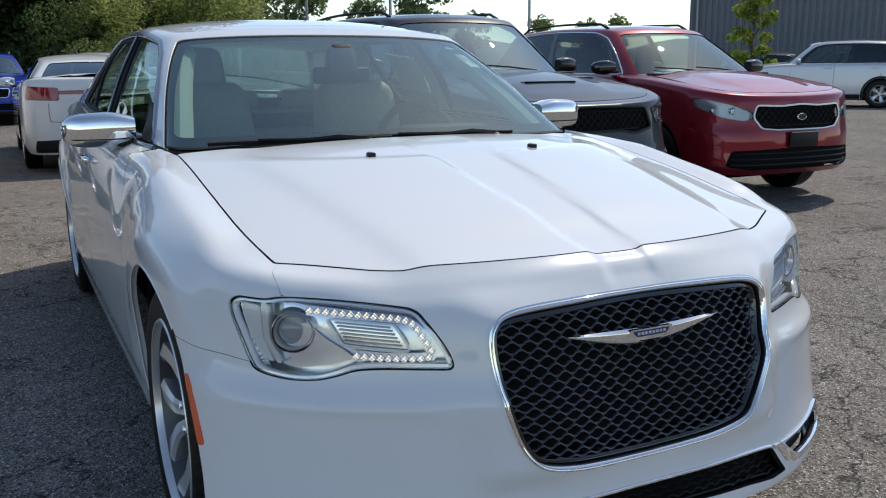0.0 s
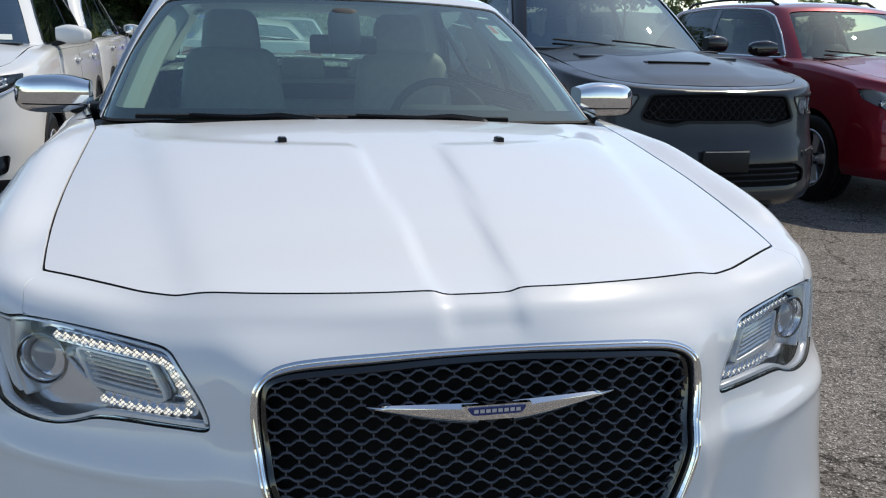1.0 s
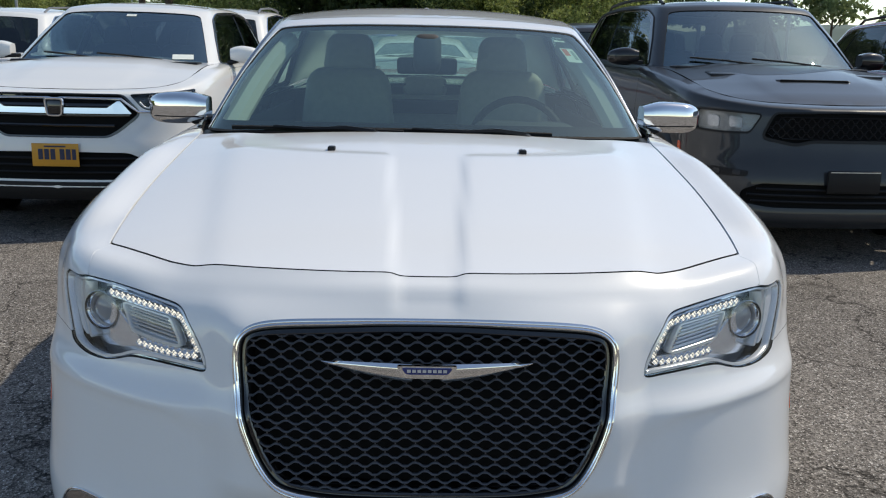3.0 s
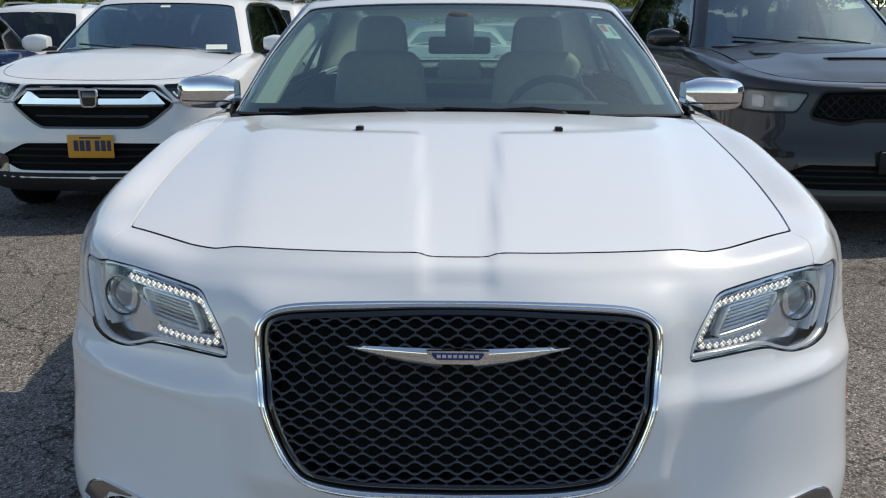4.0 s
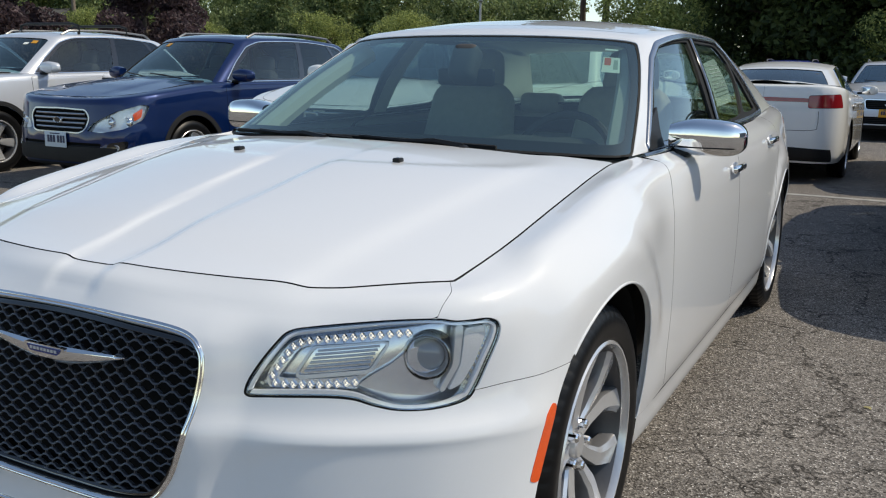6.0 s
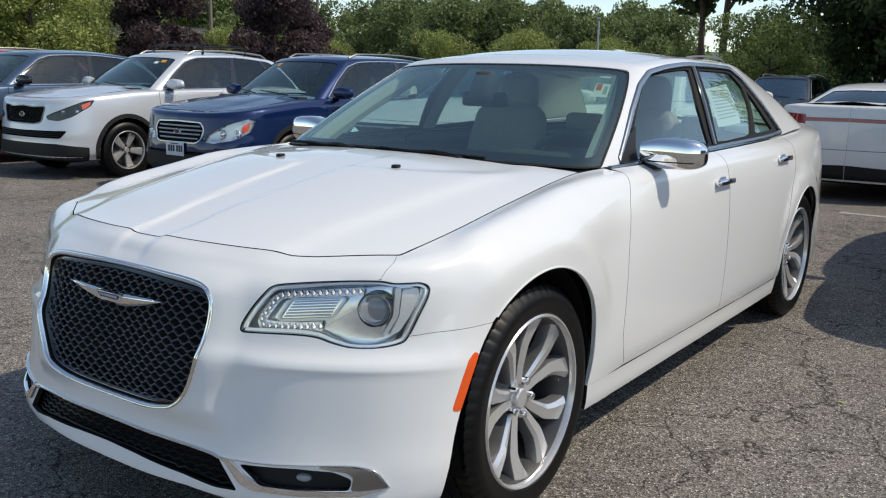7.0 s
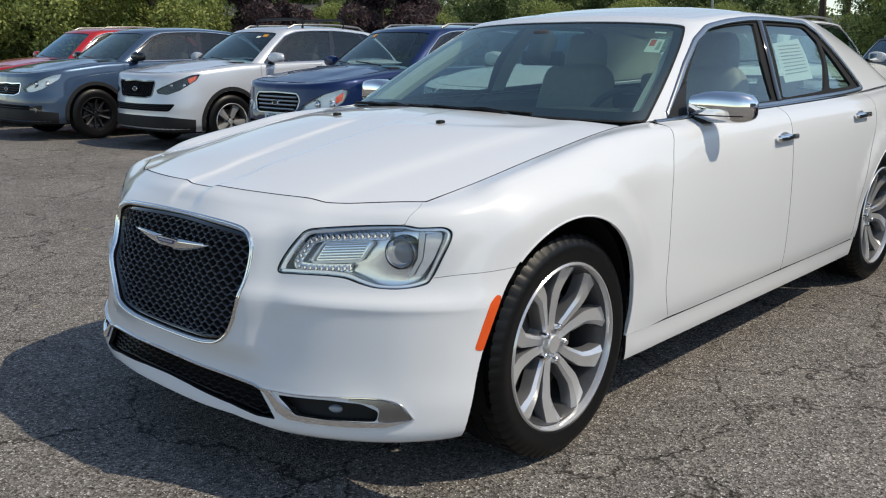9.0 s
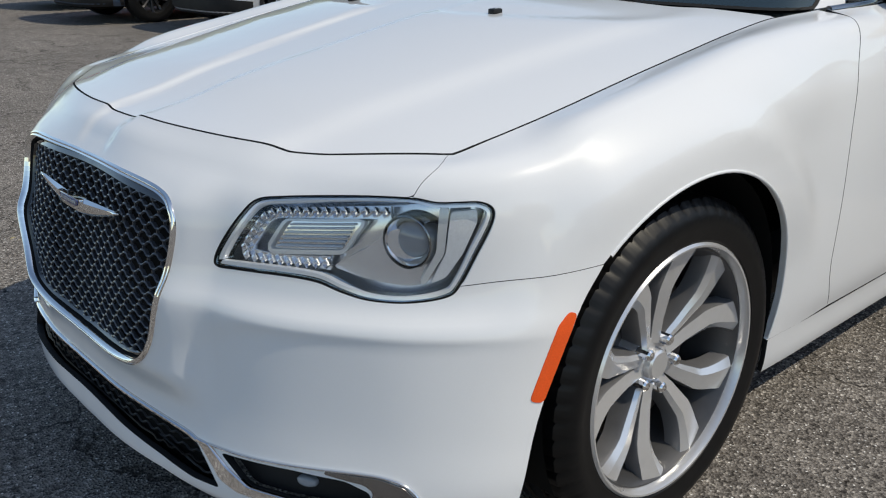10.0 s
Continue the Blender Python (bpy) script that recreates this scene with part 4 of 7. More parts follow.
        t = obj("tail_light", skin(fn, grow(tl * s2, -.003), step=.06, lift=.002), M["tail"], car)
    # grille: a near-black sheet stands for the shaded depth behind its bars
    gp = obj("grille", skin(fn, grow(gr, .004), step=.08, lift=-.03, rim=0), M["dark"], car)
    zs = np.linspace(gz0, gz1, g["bars"] + 2)[1:-1]
    if g["mesh"]:
        pitch = g["mesh"]
        for n_, z in enumerate(np.arange(gz0 + pitch * .3, gz1, pitch * .5)):
            xs = np.arange(-.72, .721, pitch / 4)
            q = np.stack([xs, z + pitch * .17 * np.sign(np.cos(2 * math.pi * (xs / pitch + n_ / 2) + .78))], 1)
            q = q[inside(q, grow(gpoly, -.014))]
            if len(q) < 4:
                continue
            u = wall.dom(np.stack([np.sign(q[:, 0]) * wall.p_x(np.abs(q[:, 0])), q[:, 1]], 1))
            part("grille_wire", tube(fn(u) - normals_of(fn, u) * .012, .0048, 4), M[g["grille_mat"]], gp)
        zs = []
    for z in zs:
        t = (z - gz0) / (gz1 - gz0)
        xs = np.linspace(-.75, .75, 61)
        xs = xs[inside(np.stack([xs, np.full(61, z)], 1), grow(gpoly, -.025))]
        if len(xs) < 3:
            continue
        xs = np.linspace(xs[0], xs[-1], 15)
        u = wall.dom(np.stack([np.sign(xs) * wall.p_x(np.abs(xs)), np.full(15, z)], 1))
        part("bar", tube(fn(u) - normals_of(fn, u) * .012, .010, 6), M[g["grille_mat"]], gp)
    obj("grille_frame", band(fn, gr, .015, .004), M[g["frame"]], car)
    if g["wing"]:
        # a thick flared bar through the badge and a thin one above, which turns down beneath the lamps
        bar = [(-.49, .820), (.49, .820), (.420, .902), (.400, .902), (.335, .858), (-.335, .858), (-.400, .902), (-.420, .902)]
        obj("chrome_bar", skin(fn, wall.front(rounded(bar, .006, 3), .02), step=.05, edge=.03, lift=.016, rim=.03), M["chrome"], gp)
        for sg in (1, -1):
            c = resample(np.array([(.0, .921), (.425, .918), (.53, .834), (.60, .832)]), .03)
            c = c[(c[:, 0] > .002) & (np.r_[True, np.diff(c[:, 0]) > 0])]
            u = wall.dom(np.stack([sg * wall.p_x(c[:, 0]), c[:, 1]], 1))
            part("chrome_line", strip(fn, u, .018, .014, 7), M["chrome"], gp)
        c = fn(wall.dom([(0, .862)]))[0]
        ring_ = rounded([(-.058, .055), (.058, .055), (.046, -.055), (-.046, -.055)], .022, 5)
        o = part("badge", tube([(x, 0, z) for x, z in ring_], .009, 6, None, True), M["chrome"], car, "polished chrome badge outline")
        o.matrix_local = Matrix.Translation(c + np.array([0, -.022, 0]))
        part("field", box((-.046, -.002, -.046), (.046, .012, .046), .012), M["gloss_black"], o)
    elif g["badge"]:
        c = fn(wall.dom([(0, (gz0 + gz1) / 2)]))[0]
        bm = lathe([(-.02, .058), (.0, .058), (.006, .05), (.004, .044), (.004, .0001)], 24)
        o = part("badge", bm, M["chrome"], car)
        o.matrix_local = Matrix.Translation(c + np.array([0, -.004, 0])) @ pose(0, 0, 0, 0, 0, -90) @ Matrix.Diagonal((1, 1.0, .55, 1))
        part("field", lathe([(.002, .046), (.0055, .044), (.0055, .0001)], 24), M["gloss_black"], o)
    # the lower opening's shade is a near-black sheet too
    lg = obj("lower_grille", skin(fn, grow(low_gr, .004), step=.08, lift=-.03, rim=0), M["dark"], car)
    for z in np.linspace(lpoly[:, 1].min(), lpoly[:, 1].max(), 5)[1:-1]:
        xs = np.linspace(-.75, .75, 61)
        xs = xs[inside(np.stack([xs, np.full(61, z)], 1), grow(lpoly, -.02))]
        if len(xs) < 3:
            continue
        xs = np.linspace(xs[0], xs[-1], 11)
        u = wall.dom(np.stack([np.sign(xs) * wall.p_x(np.abs(xs)), np.full(11, z)], 1))
        part("bar", tube(fn(u) - normals_of(fn, u) * .01, .008, 5), M["black_plastic"], lg)
    if g["fog"] and not g["boxes"]:
        for sg in (1, -1):
            fo_o = wall.front(rounded([(sg * .58, s0 + .12), (sg * .74, s0 + .16), (sg * .76, s0 + .27), (sg * .60, s0 + .24)], .03, 4))
            f = obj("fog_lamp", skin(fn, fo_o, step=.06, lift=.003), M["gloss_black"], car)
            c = fn(np.array([fo_o.mean(0)]))[0]
            o = part("lens", lathe([(-.01, .034), (.004, .034), (.006, .028), (.002, .020), (.003, .0001)], 18), M["lamp_box"], f)
            o.matrix_local = Matrix.Translation(c) @ pose(0, 0, 0, 0, 0, -90 + sg * 20)
    if g["clad"]:
        for sg in (1, -1):
            for y in (fo, rx):
                a = [(wall.p_y(yy) * sg, z) for yy, z in arch(y, ar + .002, z0 + .01, 24, R)]
                o = [(wall.p_y(yy) * sg, z) for yy, z in arch(y, ar + .052, z0 + .01, 24, R)]
                obj("arch_trim", skin(fn, wall.dom(a + o[::-1]), step=.05, lift=.006), M["cladding"], car)
            sill = rounded([(fo + ar + .06, s0 + .01), (rx - ar - .06, s0 + .01), (rx - ar - .06, s0 + .13), (fo + ar + .06, s0 + .13)], .02, 3)
            obj("sill_trim", skin(fn, wall.side(sill, sg), step=.09, lift=.006), M["cladding"], car)
        lip = wall.dom(resample(np.array([(-1.0, s0 + .005), (1.0, s0 + .005), (1.0, s0 + g["trim"] * .8), (.62, s0 + g["trim"]), (-.62, s0 + g["trim"]), (-1.0, s0 + g["trim"] * .8)]), .05))
        obj("bumper_trim", skin(fn, lip, [grow(low_gr, .004)] if g["trim"] > .2 else [], step=.08, lift=.006), M["cladding"], car)
    # deck: bonnet and, on a saloon, boot lid
    hood_line = Line([(0, 0), (.12, .012), (g["yc"] + .3, .04)])

    def deck(u):
        x, y = u[:, 0], u[:, 1]
        xe = np.maximum(wall_top_x(y), .1)
        a = np.abs(x) / xe
        rib = .010 * (1 / (1 + np.exp((a - .55) / .03)))
        fall = ztop(y)
        return np.stack([x, y, fall + (hood_line(y) * (1 - np.clip(a, 0, 1) ** 2)) * np.clip((y - .14) / .5, 0, 1) + rib * np.clip((y - .14) / .4, 0, 1) * np.clip((L - y) / .3, 0, 1)], -1)
    pp = np.linspace(0, P, 300)
    edge = wall.at(pp, np.full(300, float(wall.top)))
    order = np.argsort(edge[:, 1])
    wall_top_x = lambda y: np.interp(y, edge[order, 1], edge[order, 0])
    fr = edge[edge[:, 1] <= g["yc"] + .32]
    ring = np.concatenate([fr[:, :2], (fr[::-1, :2] * (-1, 1))[:-1]])
    obj("bonnet", skin(deck, grow(ring, -.004), step=g["step"], edge=.06), paint, car)
    if g["scoop"]:
        bm = bmesh.new()
        add_box(bm, (-.27, -.10, -.02), (.27, .24, .026), .019, None, 4)
        for v in bm.verts:
            v.co.z -= max(0, v.co.y) * .13 + max(0, abs(v.co.x) - .17) * .22
        o = part("bonnet_scoop", bm, paint, car)
        o.matrix_local = pose(0, .72, float(deck(np.array([[0, .72]]))[0, 2]) - .013, 4)
        # solid near-black block stands for the shade in the scoop's mouth
        bm = box((-.24, -.110, -.014), (.24, -.085, .020), .007)
        for v in bm.verts:
            v.co.z -= max(0, abs(v.co.x) - .17) * .16
        part("slot_shade", bm, M["dark"], o)
    if g["yre"] < L - .35:
        fr = edge[edge[:, 1] >= g["yre"] - .35]
        ring = np.concatenate([fr[:, :2], (fr[::-1, :2] * (-1, 1))])
        obj("boot_lid", skin(deck, grow(ring, -.004), step=g["step"], edge=.06), paint, car)
    # upper body
    xb = hw - .105
    yc, yre = g["yc"], g["yre"]
    xr = g["xr"]
    h = g["H"]
    belt = [(0, yc), (xb - .025, yc + .20), (xb, (yc + yre) / 2), (xb - .06, yre - .12), (0, yre)]
    roof = [(0, g["yrf"]), (xr - .03, g["yrf"] + .10), (xr + .01, (g["yrf"] + g["yrr"]) / 2), (xr - .03, g["yrr"] - .08), (0, g["yrr"])]
    house = House(belt, roof, lambda y: ztop(y) - .006, Line([(g["yrf"] - .1, h - .13), (g["yrf"] + .25, h - .075), ((g["yrf"] + g["yrr"]) / 2, h - .05), (g["yrr"] - .3, h - .085), (g["yrr"] + .1, h - .14)]), .05)
    ws = house.dom(rounded([(-.93, .04), (.93, .04), (.915, 2.10), (-.915, 2.10)], [.06, .06, .22, .22], 6))
    rw = [house.dom(rounded([(s * 3.14, .2), (s * 3.999, .2), (s * 3.999, 2.0), (s * 3.14, 2.0)], .1, 4)) for s in (1, -1)]
    suv = yre > L - .35
    if suv:
        around = [(1.09, .03), (2.0, .03), (2.90, .10), (2.93, .6), (2.89, 1.4), (2.74, 2.05), (2.2, 2.2), (1.6, 2.2), (1.28, 2.12), (1.12, 1.7), (1.085, .9)]
        panes = [[(1.17, .13), (1.95, .13), (1.93, 2.02), (1.34, 2.0), (1.19, 1.6), (1.15, .9)], [(2.02, .13), (2.56, .13), (2.54, 2.0), (2.0, 2.02)],
                 [(2.62, .16), (2.83, .20), (2.85, .7), (2.81, 1.4), (2.70, 1.9), (2.60, 1.98)]]
    else:
        around = [(1.09, .03), (2.0, .03), (2.80, .08), (2.72, 1.2), (2.60, 2.0), (2.2, 2.2), (1.6, 2.2), (1.28, 2.12), (1.12, 1.7), (1.085, .9)]
        panes = [[(1.17, .13), (1.98, .13), (1.95, 2.02), (1.34, 2.0), (1.19, 1.6), (1.15, .9)], [(2.05, .13), (2.68, .16), (2.62, 1.2), (2.52, 1.95), (2.03, 2.02)]]
    win = []
    frames = []
    for s in (1, -1):
        frames.append(house.dom(resample(rounded(np.array(around) * (s, 1), .10, 4), .12)))
        for n, w in enumerate(panes):
            win.append((n, s, house.dom(rounded(np.array(w) * (s, 1), .08, 4))))
    band_out = house.dom([(-3.999, 0.0), (3.999, 0.0), (3.999, 4.9), (-3.999, 4.9)])
    obj("upper_body", skin(house.fn, band_out, [ws, *rw, *frames], step=.08, edge=.07, bare=3.99), g["roofpaint"] or paint, car)
    obj("roof", skin(house.roof_fn, house.roof_ring(), step=.12, edge=.08, rim=0), g["roofpaint"] or paint, car)
    obj("windscreen", skin(house.fn, grow(ws, .004), step=.12, lift=-.006, rim=0), M[g["glass"]], car)
    for w in rw:
        obj("rear_window", skin(house.fn, grow(w, .004), step=.12, lift=-.006, rim=0), M["tint"], car)
    for n, s, w in win:
        obj("side_window", skin(house.fn, grow(w, .004), step=.12, lift=-.006, rim=0), M["tint"] if n else M["mid_tint"], car)
    for s, d in zip((1, -1), frames):
        wf = obj("window_frame", skin(house.fn, grow(d, .003), [w for n, t, w in win if t == s], step=.08, edge=.07, lift=-.003, rim=.01), M["gloss_black"], car)
        if g["dlo"]:
            part("window_trim", strip(house.fn, np.concatenate([d, d[:1]]), .016, .006), M[g["dlo"]], wf)
    for q0, w0, q1, w1, ml in g["stickers"]:
        obj("sticker", skin(house.fn, house.dom([(q0, w0), (q1, w0), (q1, w1), (q0, w1)]), step=.1, lift=-.003, rim=0), M[ml], car)
    if g["rails"]:
        for s in (1, -1):
            q = np.linspace(1.15, 2.85, 14)
            u = house.dom(np.stack([s * q, np.full(14, 4.2)], 1))
            co = house.fn(u)
            co[1:-1, 2] += .045
            part("roof_rail", tube(co, .014, 6), M["satin_grey"] if g["rails"] != "black" else M["black_plastic"], car)
    if g["rack"]:
        for q in (1.45, 2.35):
            a, c = house.fn(house.dom([(q, 4.2)]))[0], house.fn(house.dom([(-q, 4.2)]))[0]
            up = np.array([0, 0, .13])
            part("roof_bar", tube([a, a + up * .8, a * .9 + c * .1 + up, c * .9 + a * .1 + up, c + up * .8, c], .018, 6), M["black_plastic"], car)
    # cowl, wipers
    cow = box((-hw + .22, yc - .06, zc - .03), (hw - .22, yc + .10, zc + .022), .01)
    part("cowl", cow, M["black_plastic"], car)
    for s0x in (-.45, .12):
        a = house.fn(house.dom([(s0x + .4, .12)]))[0] + (0, -.03, .012)
        c = house.fn(house.dom([(s0x - .25, .30)]))[0] + (0, -.012, .012)
        part("wiper", tube([a, (a + c) / 2 + (0, -.01, .005), c], .008, 5), M["black_plastic"], car)
    # inside
    part("dashboard", box((-hw + .2, yc + .05, zc - .28), (hw - .2, yc + .55, zc - .03), .08, None, 3), M["cabin"], car)
    part("cabin_floor", box((-hw + .14, yc - .1, .30), (hw - .14, yre - .05, .42), .02), M["cabin"], car)
    add_seats(car, [(yc + 1.05, (-.38, .38)), (yc + 1.95, (-.40, .0, .40))], M[g["seats"]], zc - .86)
    part("underbody", box((-.60, .22, s0 - .04), (.60, L - .25, zn - .12), .04), M["dark"], car)
    for y in (fo, rx):
        for sg in (1, -1):
            part("wheel_housing", box((sg * .62 - .02, y - ar, R), (sg * .62 + .02, y + ar, R + ar), .01), M["dark"], car)
            add_wheel(car, sg * (hw - .115 - .012), y, R, .215, g["rim"], g["wheel"], spin=(y * 97 + sg * 31) % 70)
    ym = yc + .42
    for sg in (1, -1):
        add_mirror(car, sg * (hw - .085), ym, float(ztop(ym)) + .065, g["mirror"] or paint, M["black_plastic"])
    if g["plate"]:
        u = wall.dom([(0, g["plate"][1])])
        c = fn(u)[0]
        add_plate(car, Matrix.Translation(c + np.array([0, -.014, 0])), M[g["plate"][0]], g["plate"][2])
    if g["holder"]:
        c = fn(wall.dom([(0, g["holder"])]))[0]
        h_ = part("plate_holder", box((-.17, -.012, -.07), (.17, .006, .07), .006), M["black_plastic"], car)
        h_.matrix_local = Matrix.Translation(c + np.array([0, -.012, 0]))
        part("clip", box((-.16, -.016, .060), (.16, -.010, .066)), M["satin"], h_)
    if g["marker"]:
        for sg in (1, -1):
            yy = fo - ar - .02
            o = rounded([(yy - .03, R + .20), (yy + .01, R + .20), (yy + .05, R + .34), (yy + .02, R + .34)], .01, 3)
            obj("side_marker", skin(fn, wall.side(o, sg), step=.03, lift=.006), M["orange"], car)
    if g["nostril"]:
        for sg in (1, -1):
            z = float(deck(np.array([[sg * .50, .95]]))[0, 2])
            o = part("bonnet_vent", box((-.13, -.07, -.012), (.13, .07, .005), .008), paint, car)
            o.matrix_local = pose(sg * .50, .95, z, 5)
            # near-black bar in place of the vent's shaded opening
            part("slot_shade", box((-.11, .045, .000), (.11, .064, .0045)), M["dark"], o)
    return car

# ---- ground and distance ----
def ground():
    """One sheet; it falls a little towards the lane in front of the saloon."""
    bm = bmesh.new()
    xs = [-900, -60, -12, -6, -3, 0, 3, 6, 12, 60, 900]
    ys = [-900, -60, -8, -3, 0, .5, .92, 1.5, 2.2, 3.0, 3.6, 4.2, 6, 12, 60, 900]
    fall = Line([(-900, -.052), (-2, -.05), (.90, -.026), (3.6, -.003), (4.3, 0), (900, 0)])
    rows = [[bm.verts.new((x, y, float(fall(y)))) for x in xs] for y in ys]
    for p, q in zip(rows, rows[1:]):
        for i in range(len(xs) - 1):
            bm.faces.new((p[i], p[i + 1], q[i + 1], q[i]))
    return tagged(part("ground", bm, M["asphalt"], None), "cracked grey asphalt of the car park", "ground", kind="structure")


ground()
tagged(part("parking_line", box((.15, 8.92, 0), (2.0, 9.04, .004)), M["line"], None), "worn pale painted line on the asphalt", "road marking", kind="structure")

# ---- the other cars ----
BARS = [(-.11, -.08, -.03, .04), (-.07, -.04, -.03, .04), (-.03, .0, -.03, .04), (.03, .06, -.03, .04), (.07, .10, -.03, .04), (.11, .135, -.03, .04), (-.07, .07, .052, .062)]
generic_car("white_crossover", "white compact crossover with chrome grille bars and a yellow number plate", pose(-2.435, 4.30, 0, 0, 0, 1), M["white2"], L=4.6, W=1.855, fo=.9, wb=2.66, H=1.635, zn=.955, zc=1.12, yc=1.10, zb=1.13, rim=.225,
            yrf=1.85, yrr=4.0, yre=4.45, hl="slant", plate=("plate_yellow", .55, BARS), gpoly=[(.33, .675), (.40, .715), (.535, .825), (.43, .942), (.0, .946)], bars=3, grille_mat="gloss_black", frame="gloss_black", rails=False,
            lpoly=[(.50, .385), (.68, .46), (.46, .565), (.0, .572)], trim=.13, wing=True, dlo="gloss_black", lamp="dark_alloy", stickers=[(.60, .20, .80, .36, "paper"), (-.03, 1.80, .10, 1.92, "paper")])
# its dark lower opening is drawn taller to take in the chin's shade
generic_car("grey_sport_utility", "dark grey sport utility vehicle with a bonnet scoop", pose(2.69, 3.85, 0, 0, 0, 2), M["grey"], L=5.1, W=1.94, fo=.93, wb=3.04, R=.385, rim=.27, H=1.755, zn=.975, zc=1.18, yc=1.38, zb=1.21, sill=.22,
            yrf=2.05, yrr=4.5, yre=4.95, hl="wide", gpoly=[(.25, .787), (.36, .762), (.56, .80), (.495, .942), (.0, .955)], mesh=.062, frame="black_plastic", wheel="dark", clad=False, scoop=True, rails="black", xr=.67, dlo="black_plastic",
            lpoly=[(.50, .365), (.66, .39), (.66, .465), (.55, .515), (.0, .51)], holder=.535, marker=True, nostril=True, badge=False, lamp="satin_grey", boxes=True, chin=.05, mirror=M["black"])
generic_car("red_crossover", "dark red metallic crossover with a chrome-framed grille", pose(5.18, 4.20, 0, 0, 0, -1), M["red"], L=4.78, W=1.89, fo=.93, wb=2.78, R=.36, H=1.69, zn=.985, zc=1.15, yc=1.2, zb=1.16, yrf=1.95, yrr=4.2, yre=4.65, sill=.29,
            hl="swept", gpoly=[(.28, .69), (.44, .705), (.52, .80), (.49, .895), (.22, .885), (.0, .90)], frame="satin", mesh=.07, clad=False, rails="black", fog=False, glass="screen_clear", lpoly=[(.55, .335), (.74, .37), (.70, .51), (.0, .53)], holder=.60, lamp="lamp_box", mirror=M["gloss_black"])
generic_car("blue_estate", "dark blue estate car with roof rails and silver window trim", pose(-5.95, 4.9, 0, 0, 0, 0), M["blue"], L=4.78, W=1.82, fo=.95, wb=2.74, R=.34, H=1.62, zn=.90, zc=1.06, yc=1.25, zb=1.08, yrf=2.0, yrr=4.2, yre=4.7,
            hl="big", glass="screen_clear", gpoly=[(.30, .580), (.36, .605), (.405, .72), (.36, .79), (.0, .80)], bars=4, grille_mat="satin", frame="satin", trim=.20, plate=("plate_white", .50, BARS), amber=True, bowl=1.7, lamp="bowl_", stickers=[(-.62, 1.72, -.50, 1.95, "plate_yellow")])
generic_car("silver_crossover", "silver-white crossover with black cladding and a roof rack", pose(-8.5, 4.55, 0, 0, 0, 0), M["silver"], L=4.44, W=1.855, fo=.88, wb=2.64, R=.35, H=1.64, zn=.97, zc=1.10, yc=1.15, zb=1.15, yrf=1.9, yrr=3.8, yre=4.3,
            hl="kite", gpoly=[(.25, .675), (.38, .70), (.44, .88), (.22, .87), (.0, .885)], mesh=.06, frame="gloss_black", rack=True, trim=.20, fog=False, glass="screen_clear", lpoly=[(.45, .505), (.66, .505), (.735, .600), (.0, .590)], lamp="dark_alloy", amber=True, stickers=[(.62, 1.68, .74, 1.88, "plate_yellow"), (.48, 1.58, .58, 1.72, "paper")])
generic_car("blue_grey_crossover", "blue-grey crossover with dark alloy wheels", pose(-11.0, 3.9, 0, 0, 0, 0), M["bluegrey"], L=4.48, W=1.855, fo=.9, wb=2.67, R=.36, H=1.64, zn=.94, zc=1.10, yc=1.15, zb=1.14, yrf=1.9, yrr=3.8, yre=4.35,
            hl="kite", lamp="bowl_", bowl=1.4, glass="screen_clear", mirror=M["black"], wheel="dark", rails=False, gpoly=[(.25, .64), (.38, .67), (.42, .80), (.20, .79), (.0, .80)], trim=.2, lpoly=[(.45, .34), (.62, .42), (.60, .50), (.0, .50)])
generic_car("red_car", "bright red crossover in the row of parked cars", pose(-13.7, 4.3, 0, 0, 0, 0), M["red2"], hl="swept")
generic_car("white_saloon", "white saloon parked nose away with wide red tail lights", pose(-.05, 14.86, 0, 0, 0, 180), M["white2"], L=4.86, W=1.86, fo=.92, wb=2.85, R=.34, H=1.44, zn=.80, zc=.98, yc=1.2, zb=1.10, yrf=2.05, yrr=3.5, yre=4.25, xr=.58, tail=1.15, clad=False, rails=False, bar=True)
generic_car("white_utility", "white sport utility vehicle with roof rails", pose(-2.6, 13.6, 0, 0, 0, 180), M["white2"], L=4.7, H=1.72, zn=1.0, zc=1.14)
generic_car("dark_crossover", "dark grey crossover parked nose away", pose(2.35, 14.2, 0, 0, 0, 180), M["grey"], L=4.6, H=1.66, rails=False)
generic_car("silver_hatchback", "silver crossover with a yellow front plate", pose(1.1, 18.2, 0), M["silver"], plate=("plate_yellow", .55, BARS), H=1.6)
generic_car("blue_crossover", "bright blue crossover facing the lane", pose(-1.3, 20.4, 0), M["brightblue"], H=1.62)
generic_car("silver_utility", "silver sport utility vehicle across the lane", pose(18.7, 18.6, 0, 0, 0, 220), M["silver"], L=4.98, W=1.97, fo=.95, wb=2.9, R=.38, H=1.84, zn=1.05, zc=1.2, yc=1.3, zb=1.2, yrf=2.0, yrr=4.4, yre=4.85, xr=.66)

generic_car("white_hatchback", "white crossover parked nose away beyond the row", pose(-5.4, 14.0, 0, 0, 0, 180), M["white2"], L=4.6, H=1.68)
generic_car("black_crossover", "black crossover facing the lane behind the saloon", pose(-3.7, 18.6, 0), M["black"], H=1.68)
generic_car("dark_red_crossover", "dark red crossover far across the lot", pose(29.0, 26.6, 0, 0, 0, 220), M["red"], H=1.7)
generic_car("dark_grey_crossover", "dark grey crossover far across the lot", pose(22.6, 25.2, 0, 0, 0, 220), M["grey"], H=1.6)



